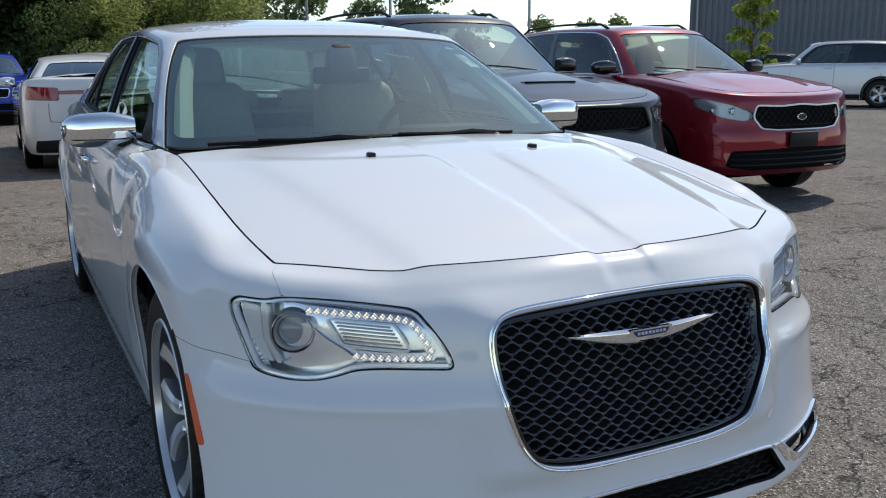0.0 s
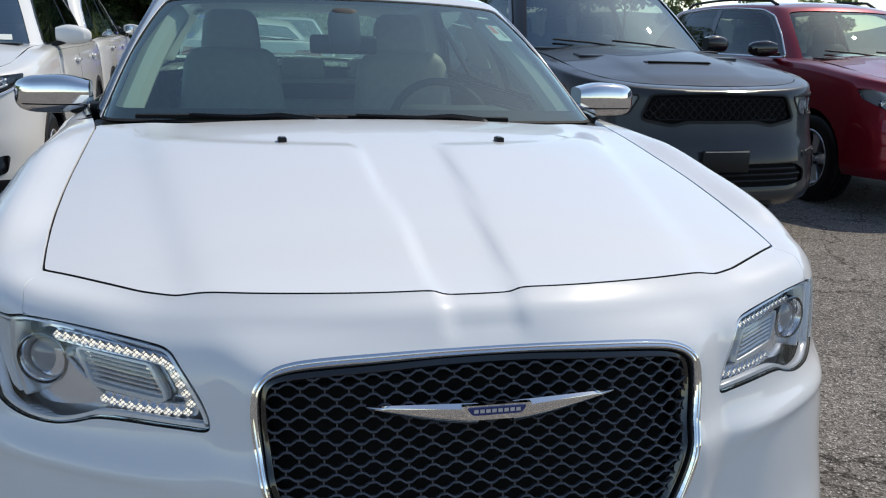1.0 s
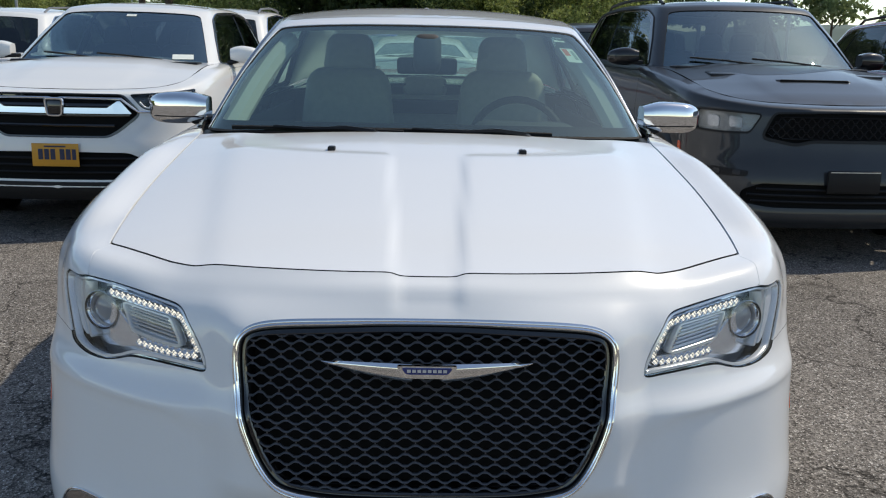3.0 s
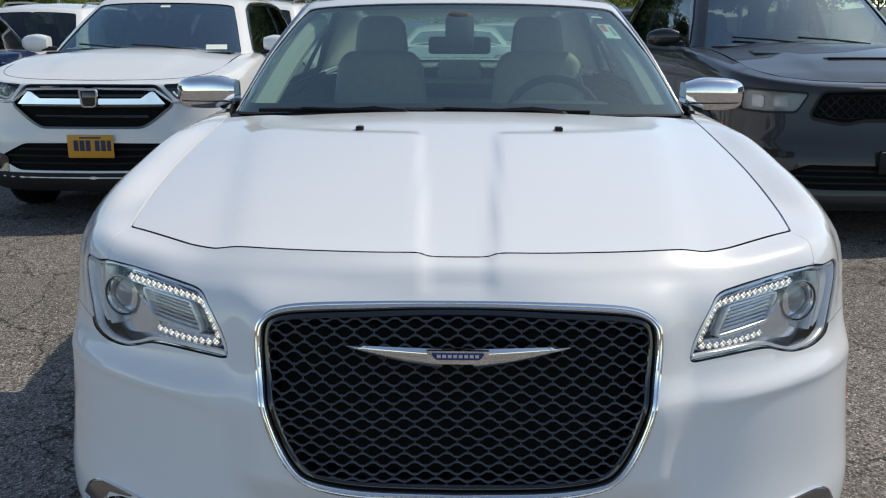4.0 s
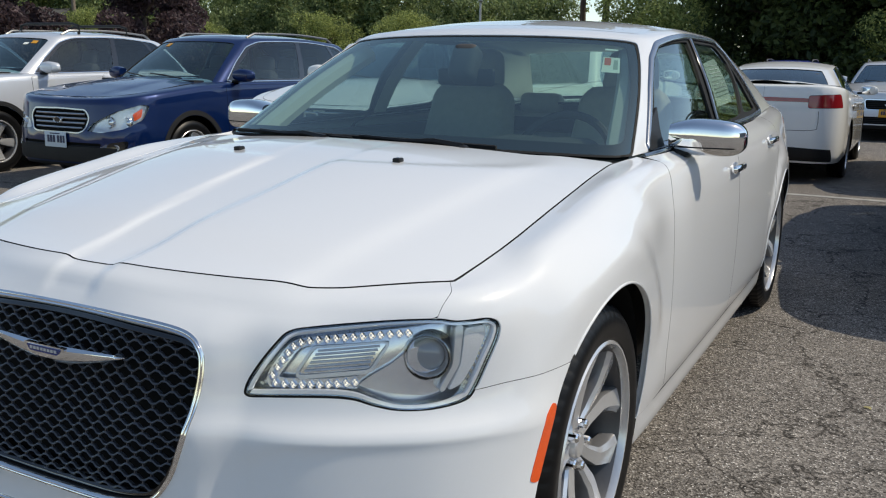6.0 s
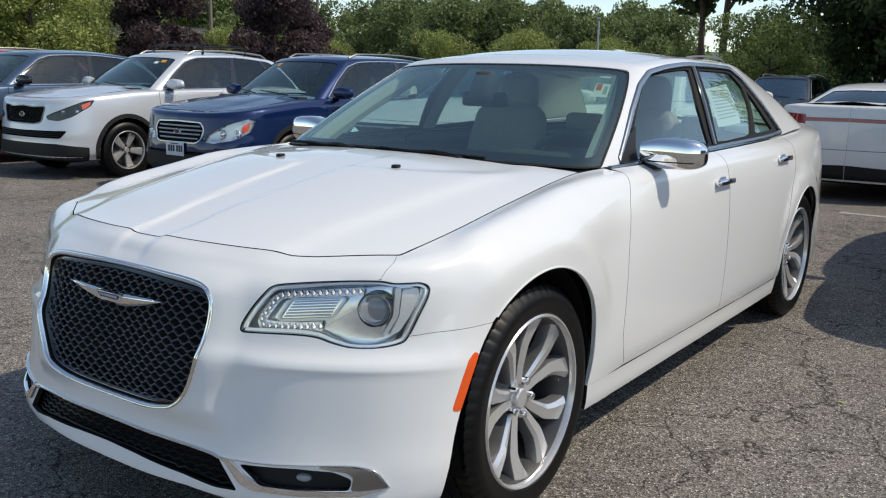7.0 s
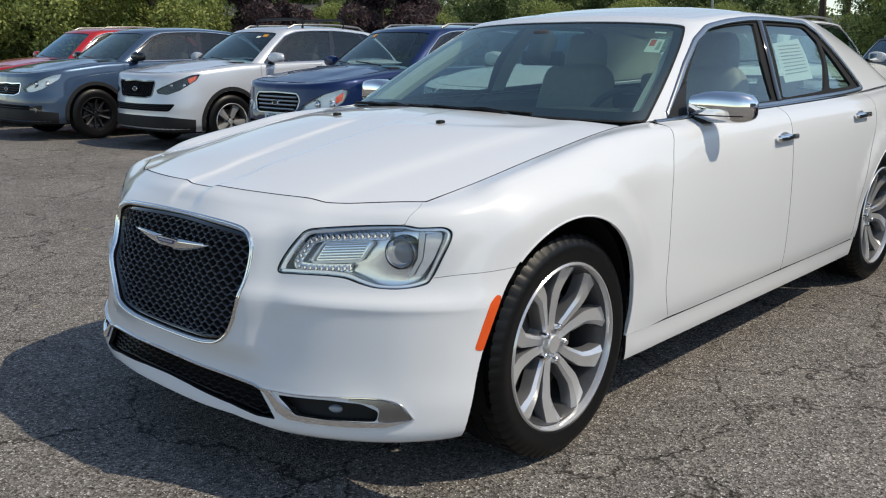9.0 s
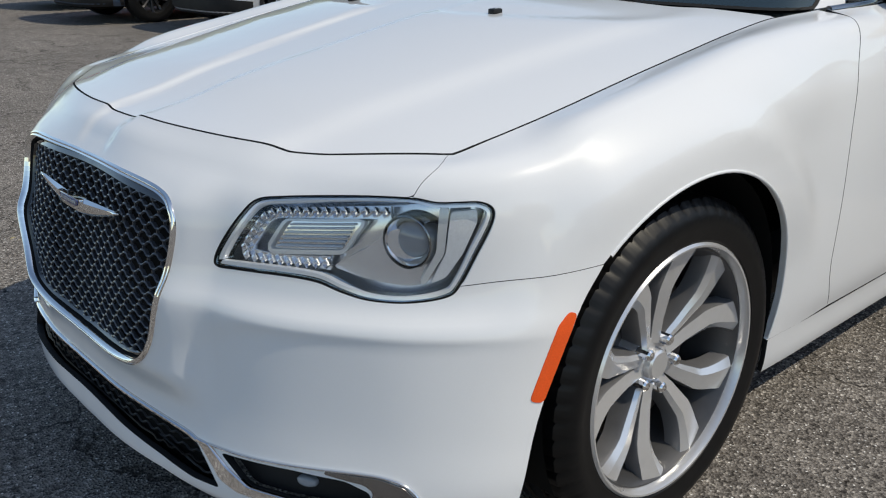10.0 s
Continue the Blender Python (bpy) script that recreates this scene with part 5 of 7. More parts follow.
def fallen_leaf(x, y, z, turn, size):
    """A curled dry leaf: a blade with a folded midrib and a stalk."""
    bm = bmesh.new()
    rows = []
    for t in np.linspace(0, 1, 8):
        w = size * .36 * math.sin(math.pi * t ** .8) + .0008
        lift = size * .22 * (t - .5) ** 2
        rows.append([bm.verts.new((sx * w, size * (t - .5), lift + abs(sx) * w * .45 + .002)) for sx in (-1, -.5, 0, .5, 1)])
    for a, b in zip(rows, rows[1:]):
        for i in range(4):
            bm.faces.new((a[i], a[i + 1], b[i + 1], b[i]))
    r = bmesh.ops.extrude_face_region(bm, geom=bm.faces[:])
    bmesh.ops.translate(bm, vec=(0, 0, .0009), verts=[v for v in r["geom"] if isinstance(v, bmesh.types.BMVert)])
    bmesh.ops.recalc_face_normals(bm, faces=bm.faces)
    tube([(0, -size * .5, size * .055), (size * .05, -size * .72, .003)], .0014, 5, bm)
    o = part("fallen_leaf", bm, M["dry_leaf"], None)
    o.matrix_world = pose(x, y, z, 0, 0, turn)
    return tagged(o, "small dry yellowish leaf lying on the asphalt", "leaf", "fallen leaves")


for lx, ly, lz, turn, size in ((-2.06, .46, -.043, 20, .07), (-1.98, .42, -.043, 130, .05), (-2.10, .39, -.043, 75, .045), (1.50, 2.56, -.015, 50, .035), (-3.80, 1.54, -.029, 95, .07)):
    fallen_leaf(lx, ly, lz, turn, size)
# ---- trees, poles, buildings ----
def leaf_cloud(blobs, count, size, seed, flat=0.75):
    """Leaves as small folded blades, gathered round blobs of (x, y, z, radius)."""
    rng = np.random.default_rng(seed)
    w = np.array([b[3] ** 2 for b in blobs])
    pick = rng.choice(len(blobs), count, p=w / w.sum())
    b = np.array(blobs)[pick]
    d = rng.normal(size=(count, 3))
    d /= np.linalg.norm(d, axis=1)[:, None]
    r = b[:, 3] * (0.55 + 0.5 * rng.random(count) ** 0.6)
    c = b[:, :3] + d * r[:, None] * (1, 1, flat)
    a = rng.normal(size=(count, 3))
    a /= np.linalg.norm(a, axis=1)[:, None]
    t = np.cross(a, rng.normal(size=(count, 3)))
    t /= np.linalg.norm(t, axis=1)[:, None]
    n = np.cross(a, t)
    s = (size * (0.5 + rng.random(count)))[:, None]
    v = np.stack([c - a * s, c + t * s * .55 + n * s * .18, c + a * s, c - t * s * .55 + n * s * .18], 1).reshape(-1, 3)
    i = np.arange(count)[:, None] * 4
    f = np.concatenate([np.concatenate([i, i + 1, i + 2], 1), np.concatenate([i, i + 2, i + 3], 1)])
    me = bpy.data.meshes.new("crown")
    me.from_pydata(v.tolist(), [], f.tolist())
    return me


def tree(name, label, at, height, spread, leaves, seed, count=5200, size=.16, low=.25, limbs=9, trunk=.16):
    """A tapered, forked trunk with limbs and a ragged crown of leaf clumps."""
    rng = random.Random(seed)
    t = thing(name, label, "tree", "trees round the lot", at)
    bm = bmesh.new()
    lean = (rng.uniform(-.3, .3), rng.uniform(-.3, .3))
    spine = [(lean[0] * k * k, lean[1] * k * k, height * .82 * k) for k in np.linspace(0, 1, 7)]
    tube(spine, [trunk * (1.25 if k == 0 else 1) * (1 - .13 * k) for k in range(7)], 8, bm)
    part("trunk", bm, M["bark"], t)
    blobs = []
    for i in range(limbs):
        k = low + (0.95 - low) * (i + rng.random()) / limbs
        a = i * 2.4 + rng.uniform(-.5, .5)
        base = Vector((lean[0] * k * k * .67, lean[1] * k * k * .67, height * .82 * k))
        reach = spread * (.95 - .55 * abs(k - .45)) * rng.uniform(.6, 1.05)
        tip = base + Vector((math.cos(a) * reach, math.sin(a) * reach, height * rng.uniform(.05, .18)))
        mid = base.lerp(tip, .5) + Vector((0, 0, height * .03))
        part("limb", tube([base, mid, tip], [trunk * .45, trunk * .28, trunk * .10], 5), M["bark"], t)
        for q, rr in ((mid, .30), (tip, .36), (base.lerp(tip, .78) + Vector((rng.uniform(-.5, .5), rng.uniform(-.5, .5), rng.uniform(-.3, .5))), .30)):
            blobs.append((*q, spread * rr * rng.uniform(.7, 1.25)))
    blobs.append((*spine[-1], spread * .36))
    blobs.append((spine[-1][0] * .9, spine[-1][1] * .9, height * .9, spread * .26))
    obj("crown", leaf_cloud(blobs, count, size, seed), M[leaves], t)
    return t


def polar(deg, dist, z=0, turn=0, s=1.0, x0=0.5, y0=-1.5):
    """A place by its bearing (degrees to the left of +y) and distance from the camera's usual stand."""
    a = radians(deg)
    return pose(x0 - math.sin(a) * dist, y0 + math.cos(a) * dist, z, 0, 0, turn) @ Matrix.Diagonal((s, s, s, 1))


kinds = [
    tree("tree", "broad dark green tree at the edge of the lot", polar(4, 34), 10.5, 4.2, "leaf_dark", 1, 19000, .125, .06, 18),
    tree("tree", "green leafy tree at the edge of the lot", polar(34, 66), 8.0, 3.6, "leaf", 2, 16000, .12, .06, 15),
    tree("tree", "yellowish green leafy tree at the edge of the lot", polar(62, 44), 7.0, 3.3, "leaf_mid", 3, 21000, .085, .04, 15),
    tree("tree", "plum-leaved dark purple tree behind the parked cars", polar(51.8, 44), 6.6, 2.5, "leaf_plum", 4, 13000, .105, .12, 14),
    tree("tree", "slender open-crowned tree against the sky", polar(-24, 62), 8.2, 2.3, "leaf", 5, 2600, .17, .35, 9, .11),
    tree("tree", "tall tree with a bare forked trunk", polar(16.2, 40), 11.5, 3.0, "leaf_dark", 6, 6000, .18, .45, 10, .22),
]
rng = random.Random(5)
# dark belt straight behind the lot
for deg, dist, s in ((-8.5, 40, .92), (-4, 36, 1.0), (-.5, 33, .96), (6.3, 37, .95), (3.0, 40, .95), (-6.5, 48, 1.1), (1.5, 44, 1.12), (5.0, 46, 1.1)):
    copy_thing(kinds[0], polar(deg, dist, 0, rng.uniform(0, 360), s))
# the green line to the left
for deg, dist, s in ((11.6, 84, .9), (13.6, 80, .8), (15.4, 86, .85), (20.6, 62, .86), (22.2, 70, 1.0), (25, 64, .86), (27.6, 72, 1.05), (30.3, 66, .98), (32.0, 78, 1.15), (36.5, 72, 1.08), (38.3, 84, 1.15), (40.5, 90, 1.05), (43.5, 74, 1.0), (47, 66, 1.08), (49.3, 72, 1.12), (51.5, 66, 1.1), (54.0, 70, 1.15)):
    copy_thing(kinds[1], polar(deg, dist, 0, rng.uniform(0, 360), s))
for deg, dist, s in ((56.5, 47, .82), (58.8, 42, .95), (60.5, 50, 1.05), (64.8, 42, 1.0), (67.5, 46, 1.1), (23.6, 56, .62), (29, 58, .7), (34.4, 57, .66), (41.8, 62, .6), (48.4, 56, .62), (72, 44, 1.0), (76, 46, 1.1), (-9.5, 31, .62), (-3, 30, .55), (12.8, 32, .6)):
    copy_thing(kinds[2], polar(deg, dist, 0, rng.uniform(0, 360), s))
for deg, dist, s in ((44.6, 46, 1.0), (42.9, 50, .8)):
    copy_thing(kinds[3], polar(deg, dist, 0, rng.uniform(0, 360), s))
# thin trees on the open side
for deg, dist, s in ((-13.5, 55, .82), (-16.5, 60, .85), (-20.5, 66, .80), (-27.5, 75, .72), (-32, 80, .70), (-35, 84, .68), (-36.5, 80, .7), (-11, 48, .9)):
    copy_thing(kinds[4], polar(deg, dist, 0, rng.uniform(0, 360), s))
copy_thing(kinds[5], polar(17.6, 43, 0, 140, .95))
tree("sapling", "young bright green tree before the dark building", polar(-43.3, 31), 4.0, 0.75, "leaf_bright", 9, 1500, .10, .2, 9, .06)
# low growth under the tree line, too fine to count
hb = []
for i in range(150):
    deg = rng.uniform(-12, 80)
    d = rng.uniform(31, 36) if deg < 17 else rng.uniform(52, 60) if deg < 54 else rng.uniform(41, 46)
    a = radians(deg)
    r = rng.uniform(.8, 1.5)
    hb.append((.5 - math.sin(a) * d, -1.5 + math.cos(a) * d, r * .7, r))
hedge = obj("undergrowth", leaf_cloud(hb, 42000, .12, 12), M["leaf_dark"])
tagged(hedge, "dense dark undergrowth below the tree line", "bushes", kind="stuff")


def street_pole(at, height, arm, label, name="utility_pole", mat_name="pole"):
    p = thing(name, label, "pole", "poles", at)
    part("post", tube([(0, 0, 0), (0, 0, height * .5), (0, 0, height)], [.14, .12, .09] if mat_name == "pole" else [.09, .075, .055], 10), M[mat_name], p)
    if arm:
        part("crossarm", box((-1.1, -.05, height - .75), (1.1, .05, height - .62), .01), M["pole"], p)
        for x in (-1.0, -.5, .5, 1.0):
            part("insulator", lathe([(height - .62, .03), (height - .56, .05), (height - .50, .03), (height - .48, .001)], 8, "z"), M["galv"], p).location = (x, 0, 0)
    else:
        part("lamp_head", box((-.12, -.55, height - .06), (.12, .1, height + .06), .03), M["galv"], p)
    return p


pole_at = [(48.9, 58), (42.4, 62), (35.4, 74), (27, 90)]
tops = []
for deg, d in pole_at:
    m = polar(deg, d, 0, deg + 60)
    street_pole(m, 8.6, True, "weathered wooden utility pole with a crossarm")
    tops.append(m.translation)
for deg, d, h in ((24.3, 52, 5.0), (-16.5, 52, 9), (-21.5, 46, 9), (-30.5, 50, 9.5), (28.5, 70, 7.5)):
    street_pole(polar(deg, d, 0, deg), h, False, "slim grey steel lamp post at the edge of the lot", "lamp_post", "galv")
for x in (-.9, 0, .9):
    for zz in (0, -1.1):
        pts = []
        ends = [tops[0] + Vector((-30, -14, 0)), *tops]
        for a, b in zip(ends, ends[1:]):
            for k in np.linspace(0, 1, 9)[:-1]:
                q = a.lerp(b, k)
                pts.append((q.x + x * .5, q.y + x * .8, 8.1 + zz - 3.2 * .3 * (1 - (2 * k - 1) ** 2)))
        c = part("overhead_wire", tube(pts, .012, 4), M["wire"], None)
        tagged(c, "thin black overhead wire between the poles", "wire", "overhead wires")


def metal_hall():
    """A dark ribbed-metal hall with a low roof edge."""
    m = polar(-40.3, 46, 0, -58)
    hall = thing("metal_hall", "dark grey ribbed metal hall beyond the lot", "building", "", m)
    bm = bmesh.new()
    n = 150
    rows = []
    for i in range(n):
        x = i * .30
        for dx, dy in ((0, 0), (.17, 0), (.20, .045), (.27, .045)):
            rows.append((x + dx, dy))
    for (x0, y0), (x1, y1) in zip(rows, rows[1:]):
        bm.faces.new([bm.verts.new(c) for c in ((x0, y0, 0), (x1, y1, 0), (x1, y1, 9.0), (x0, y0, 9.0))])
    bmesh.ops.remove_doubles(bm, verts=bm.verts, dist=1e-5)
    part("wall", bm, M["metal_wall"], hall, smooth=False)
    part("wall", box((0, .05, 0), (.2, 30, 9.0)), M["metal_wall"], hall)
    part("roof", box((-.3, -.3, 9.0), (45.3, 30, 9.35), .04), M["roof_dark"], hall)
    part("base_course", box((-.02, -.06, 0), (45, .04, .9), .01), M["pale_wall"], hall)
    part("lamp", box((30, -.25, 5), (30.4, -.0, 5.25), .04), M["galv"], hall)
    part("downpipe", tube([(.4, -.08, 0), (.4, -.08, 9)], .06, 8), M["galv"], hall)


metal_hall()


def pale_house():
    m = polar(55.6, 62, 0, 40)
    h = thing("pale_house", "pale low house with a dark roof behind the trees", "house", "", m)
    part("wall", box((-6, 0, 0), (6, 8, 3.7)), M["pale_wall"], h)
    bm = bmesh.new()
    v = [bm.verts.new(c) for c in ((-6.4, -.5, 3.6), (6.4, -.5, 3.6), (6.4, 8.5, 3.6), (-6.4, 8.5, 3.6), (-6.4, 4, 4.6), (6.4, 4, 4.6))]
    for f in ((0, 1, 5, 4), (2, 3, 4, 5), (0, 4, 3), (1, 2, 5), (0, 3, 2, 1)):
        bm.faces.new([v[i] for i in f])
    bmesh.ops.recalc_face_normals(bm, faces=bm.faces)
    part("roof", bm, M["roof_dark"], h, smooth=False)
    for x in (-4, -1, 2):
        w = part("window", box((x, -.04, 1.2), (x + 1.4, .04, 2.6), .01), M["pale_wall"], h)
        part("pane", box((x + .08, -.05, 1.28), (x + 1.32, -.03, 2.52)), M["tint"], w)


pale_house()
# wooded hills far off
bm = bmesh.new()
rows = []
for i in range(121):
    a = radians(-60 + i * 1.25)
    hgt = 14 + 9 * noise.noise((i * .08, 0, 0)) + 5 * noise.noise((i * .3, 3, 0)) + 6 * math.exp(-((i - 62) / 8) ** 2)
    rows.append([bm.verts.new((-math.sin(a) * d, math.cos(a) * d, z)) for d, z in ((420, -1), (455, hgt * .7), (500, hgt), (560, hgt * .6))])
for p, q in zip(rows, rows[1:]):
    for k in range(3):
        bm.faces.new((p[k], p[k + 1], q[k + 1], q[k]))
tagged(part("hills", bm, M["hill"], None), "low wooded hills in the far distance", "hills", kind="structure")

# ---- the white saloon: its lines ----
S_PLAN = [(0, .045), (.2, .05), (.4, .083), (.55, .135), (.68, .21), (.792, .302), (.878, .415), (.925, .56), (.946, .75), (.952, 1.0), (.952, 1.5), (.953, 2.5), (.951, 3.5), (.937, 4.0),
          (.895, 4.5), (.82, 4.85), (.67, 4.99), (.4, 5.03), (0, 5.045)]
S_STATIONS = [
    (("x", 0), [(-.02, .165), (.042, .20), (.035, .27), (.025, .36), (.018, .46), (.005, .57), (-.010, .67), (-.040, .765), (-.080, .825), (-.125, .847)]),
    (("x", .42), [(-.02, .165), (.042, .20), (.038, .28), (.022, .39), (.013, .48), (.012, .572), (-.012, .632), (-.040, .755), (-.080, .808), (-.130, .830)]),
    (("x", .56), [(-.02, .165), (.047, .20), (.043, .28), (.026, .39), (.0155, .535), (.016, .576), (-.014, .628), (-.038, .75), (-.080, .805), (-.128, .829)]),
    (("x", .70), [(-.02, .165), (.052, .20), (.050, .28), (.030, .39), (.0175, .535), (.017, .576), (-.014, .626), (-.034, .75), (-.065, .815), (-.115, .838)]),
    (("x", .81), [(-.02, .165), (.046, .20), (.052, .28), (.036, .39), (.0215, .535), (.019, .576), (-.012, .632), (-.022, .77), (-.050, .832), (-.10, .848)]),
    (("y", .48), [(-.03, .165), (.024, .20), (.042, .28), (.036, .38), (.022, .53), (.016, .574), (-.006, .645), (-.020, .78), (-.062, .846), (-.171, .858)]),
    (("y", .62), [(-.03, .17), (.000, .21), (.015, .28), (.016, .38), (.012, .48), (.006, .58), (-.001, .68), (-.008, .805), (-.078, .890), (-.186, .888)]),
    (("y", .9), [(-.05, .17), (-.03, .22), (-.012, .30), (.004, .42), (.012, .54), (.010, .65), (.006, .74), (-.008, .858), (-.084, .942), (-.194, .940)]),
    (("y", 1.2), [(-.055, .17), (-.04, .22), (-.03, .29), (-.018, .40), (-.006, .52), (.0, .64), (.000, .75), (-.013, .886), (-.086, .983), (-.184, .984)]),
    (("y", 1.45), [(-.05, .17), (-.034, .22), (-.026, .285), (-.011, .36), (-.002, .48), (.0, .62), (-.008, .76), (-.026, .88), (-.075, .988), (-.170, 1.008)]),
    (("y", 1.75), [(-.05, .17), (-.034, .22), (-.026, .285), (-.011, .35), (-.003, .47), (.0, .61), (-.004, .76), (-.018, .895), (-.046, .982), (-.118, 1.022)]),
    (("y", 2.5), [(-.05, .17), (-.034, .22), (-.026, .285), (-.011, .35), (-.003, .47), (.0, .61), (-.003, .77), (-.015, .905), (-.042, .990), (-.108, 1.034)]),
    (("y", 3.4), [(-.05, .17), (-.034, .22), (-.026, .285), (-.011, .35), (-.002, .47), (.004, .61), (.002, .77), (-.011, .915), (-.042, 1.005), (-.115, 1.052)]),
    (("y", 3.95), [(-.05, .17), (-.03, .22), (-.012, .30), (.006, .42), (.012, .55), (.014, .68), (.006, .82), (-.014, .94), (-.060, 1.03), (-.16, 1.068)]),
    (("y", 4.6), [(-.05, .17), (-.01, .22), (.0, .30), (.002, .42), (.002, .55), (.0, .68), (-.006, .82), (-.022, .94), (-.060, 1.05), (-.16, 1.09)]),
    (("y", 5.0), [(-.05, .17), (-.01, .22), (.0, .30), (.002, .42), (.002, .55), (-.02, .68), (-.03, .82), (-.03, .94), (-.04, 1.05), (-.12, 1.095)]),
    (("y", 5.045), [(-.05, .17), (-.01, .22), (.0, .30), (.002, .42), (.002, .55), (-.02, .68), (-.03, .82), (-.03, .94), (-.04, 1.05), (-.12, 1.095)]),
]
s_wall = Wall(S_PLAN, S_STATIONS)
s_edge_z = Line([(.14, .796), (.264, .812), (.416, .848), (.62, .888), (.9, .940), (1.2, .984), (1.412, 1.007), (1.7, 1.03), (3.4, 1.055), (4.2, 1.068), (4.9, 1.084), (5.05, 1.08)])
s_crown = Line([(.14, .050), (.4, .058), (.7, .062), (1.0, .065), (1.35, .050), (1.7, .04), (4.2, .045), (5.0, .03)])


def s_deck(u):
    """Bonnet and boot lid: a crowned sheet with a sunken middle channel, a shallow hollow before the windscreen and two outer creases."""
    x, y = np.abs(u[:, 0]), u[:, 1]
    spine = .068 + .05 * np.clip((y - .17) / .9, 0, 1)
    crease = .485 + .14 * np.clip((y - .26) / .9, 0, 1)
    fade = np.clip((1.32 - y) / .25, 0, 1)
    z = s_edge_z(y) + s_crown(y) * (1 - np.clip(x / .76, 0, 1.3) ** 2.2)
    channel = 1 / (1 + np.exp(np.clip((x - spine) / .0055, -60, 60)))
    hollow = 1 / (1 + np.exp(np.clip((np.hypot(x / .60, (y - 1.25) / .33) - 1) / .035, -60, 60))) * (y < 1.6)
    z = z - .009 * (1 - (1 - fade * channel) * (1 - .75 * hollow)) * (y < 2)
    z = z + fade * (.010 / (1 + np.exp((x - crease) / .016)) - .004)
    return np.stack([u[:, 0], y, z], -1)


s_house = House([(0, 1.30), (.775, 1.475), (.845, 2.6), (.80, 4.42), (0, 4.60)], [(0, 2.10), (.620, 2.20), (.645, 2.85), (.585, 3.85), (0, 3.96)],
                Line([(1.2, 1.03), (1.5, 1.012), (1.8, 1.024), (2.5, 1.034), (3.4, 1.052), (4.5, 1.092)]),
                Line([(2.0, 1.362), (2.2, 1.392), (2.75, 1.44), (3.4, 1.434), (3.95, 1.375)]), .045, .022, .14)

# ---- the white saloon: its parts ----
def fit_top(wall):
    """Lays the skin's upper edge onto the bonnet sheet."""
    for i, k in enumerate(wall.k):
        t = wall.at(np.array([k]), np.array([float(wall.top)]))[0]
        if t[1] < 1.46:
            wall.prof[i, -1, 1] = s_deck(t[None, :2])[0, 2] - .001
            wall.prof[i, -2, 1] = min(wall.prof[i, -2, 1], wall.prof[i, -1, 1] + (.003 if t[1] > .55 else -.012))
    wall.m = slopes(wall.k, wall.prof)


def shut_line(wall, p):
    """Where the bonnet's shut line runs at p along the plan: a clear corner over each lamp, then back along the wing."""
    a, sg = np.abs(p), np.where(np.asarray(p) < 0, -1.0, 1.0)
    e = wall.at(a, np.full(len(a), float(wall.top)))[:, :2]
    k = [(.52, .464, .238), (.58, .511, .253), (.66, .571, .289), (.79, .662, .356), (.895, .738, .413), (.917, .7485, .424), (.935, .7515, .442), (1.05, .760, .525), (1.17, .766, .612), (1.285, .770, .705), (1.42, .772, .835),
         (1.55, .772, .958), (1.78, .770, 1.185), (1.96, .770, 1.365), (2.08, .779, 1.475)]
    k = np.array(k)
    t = np.stack([np.interp(a, k[:, 0], k[:, i]) for i in (1, 2)], 1)
    w = np.clip((a - .50) / .05, 0, 1) * np.clip((2.08 - a) / .10, 0, 1)
    e = e + (t - e) * w[:, None]
    return e * np.stack([sg, np.ones(len(a))], 1)


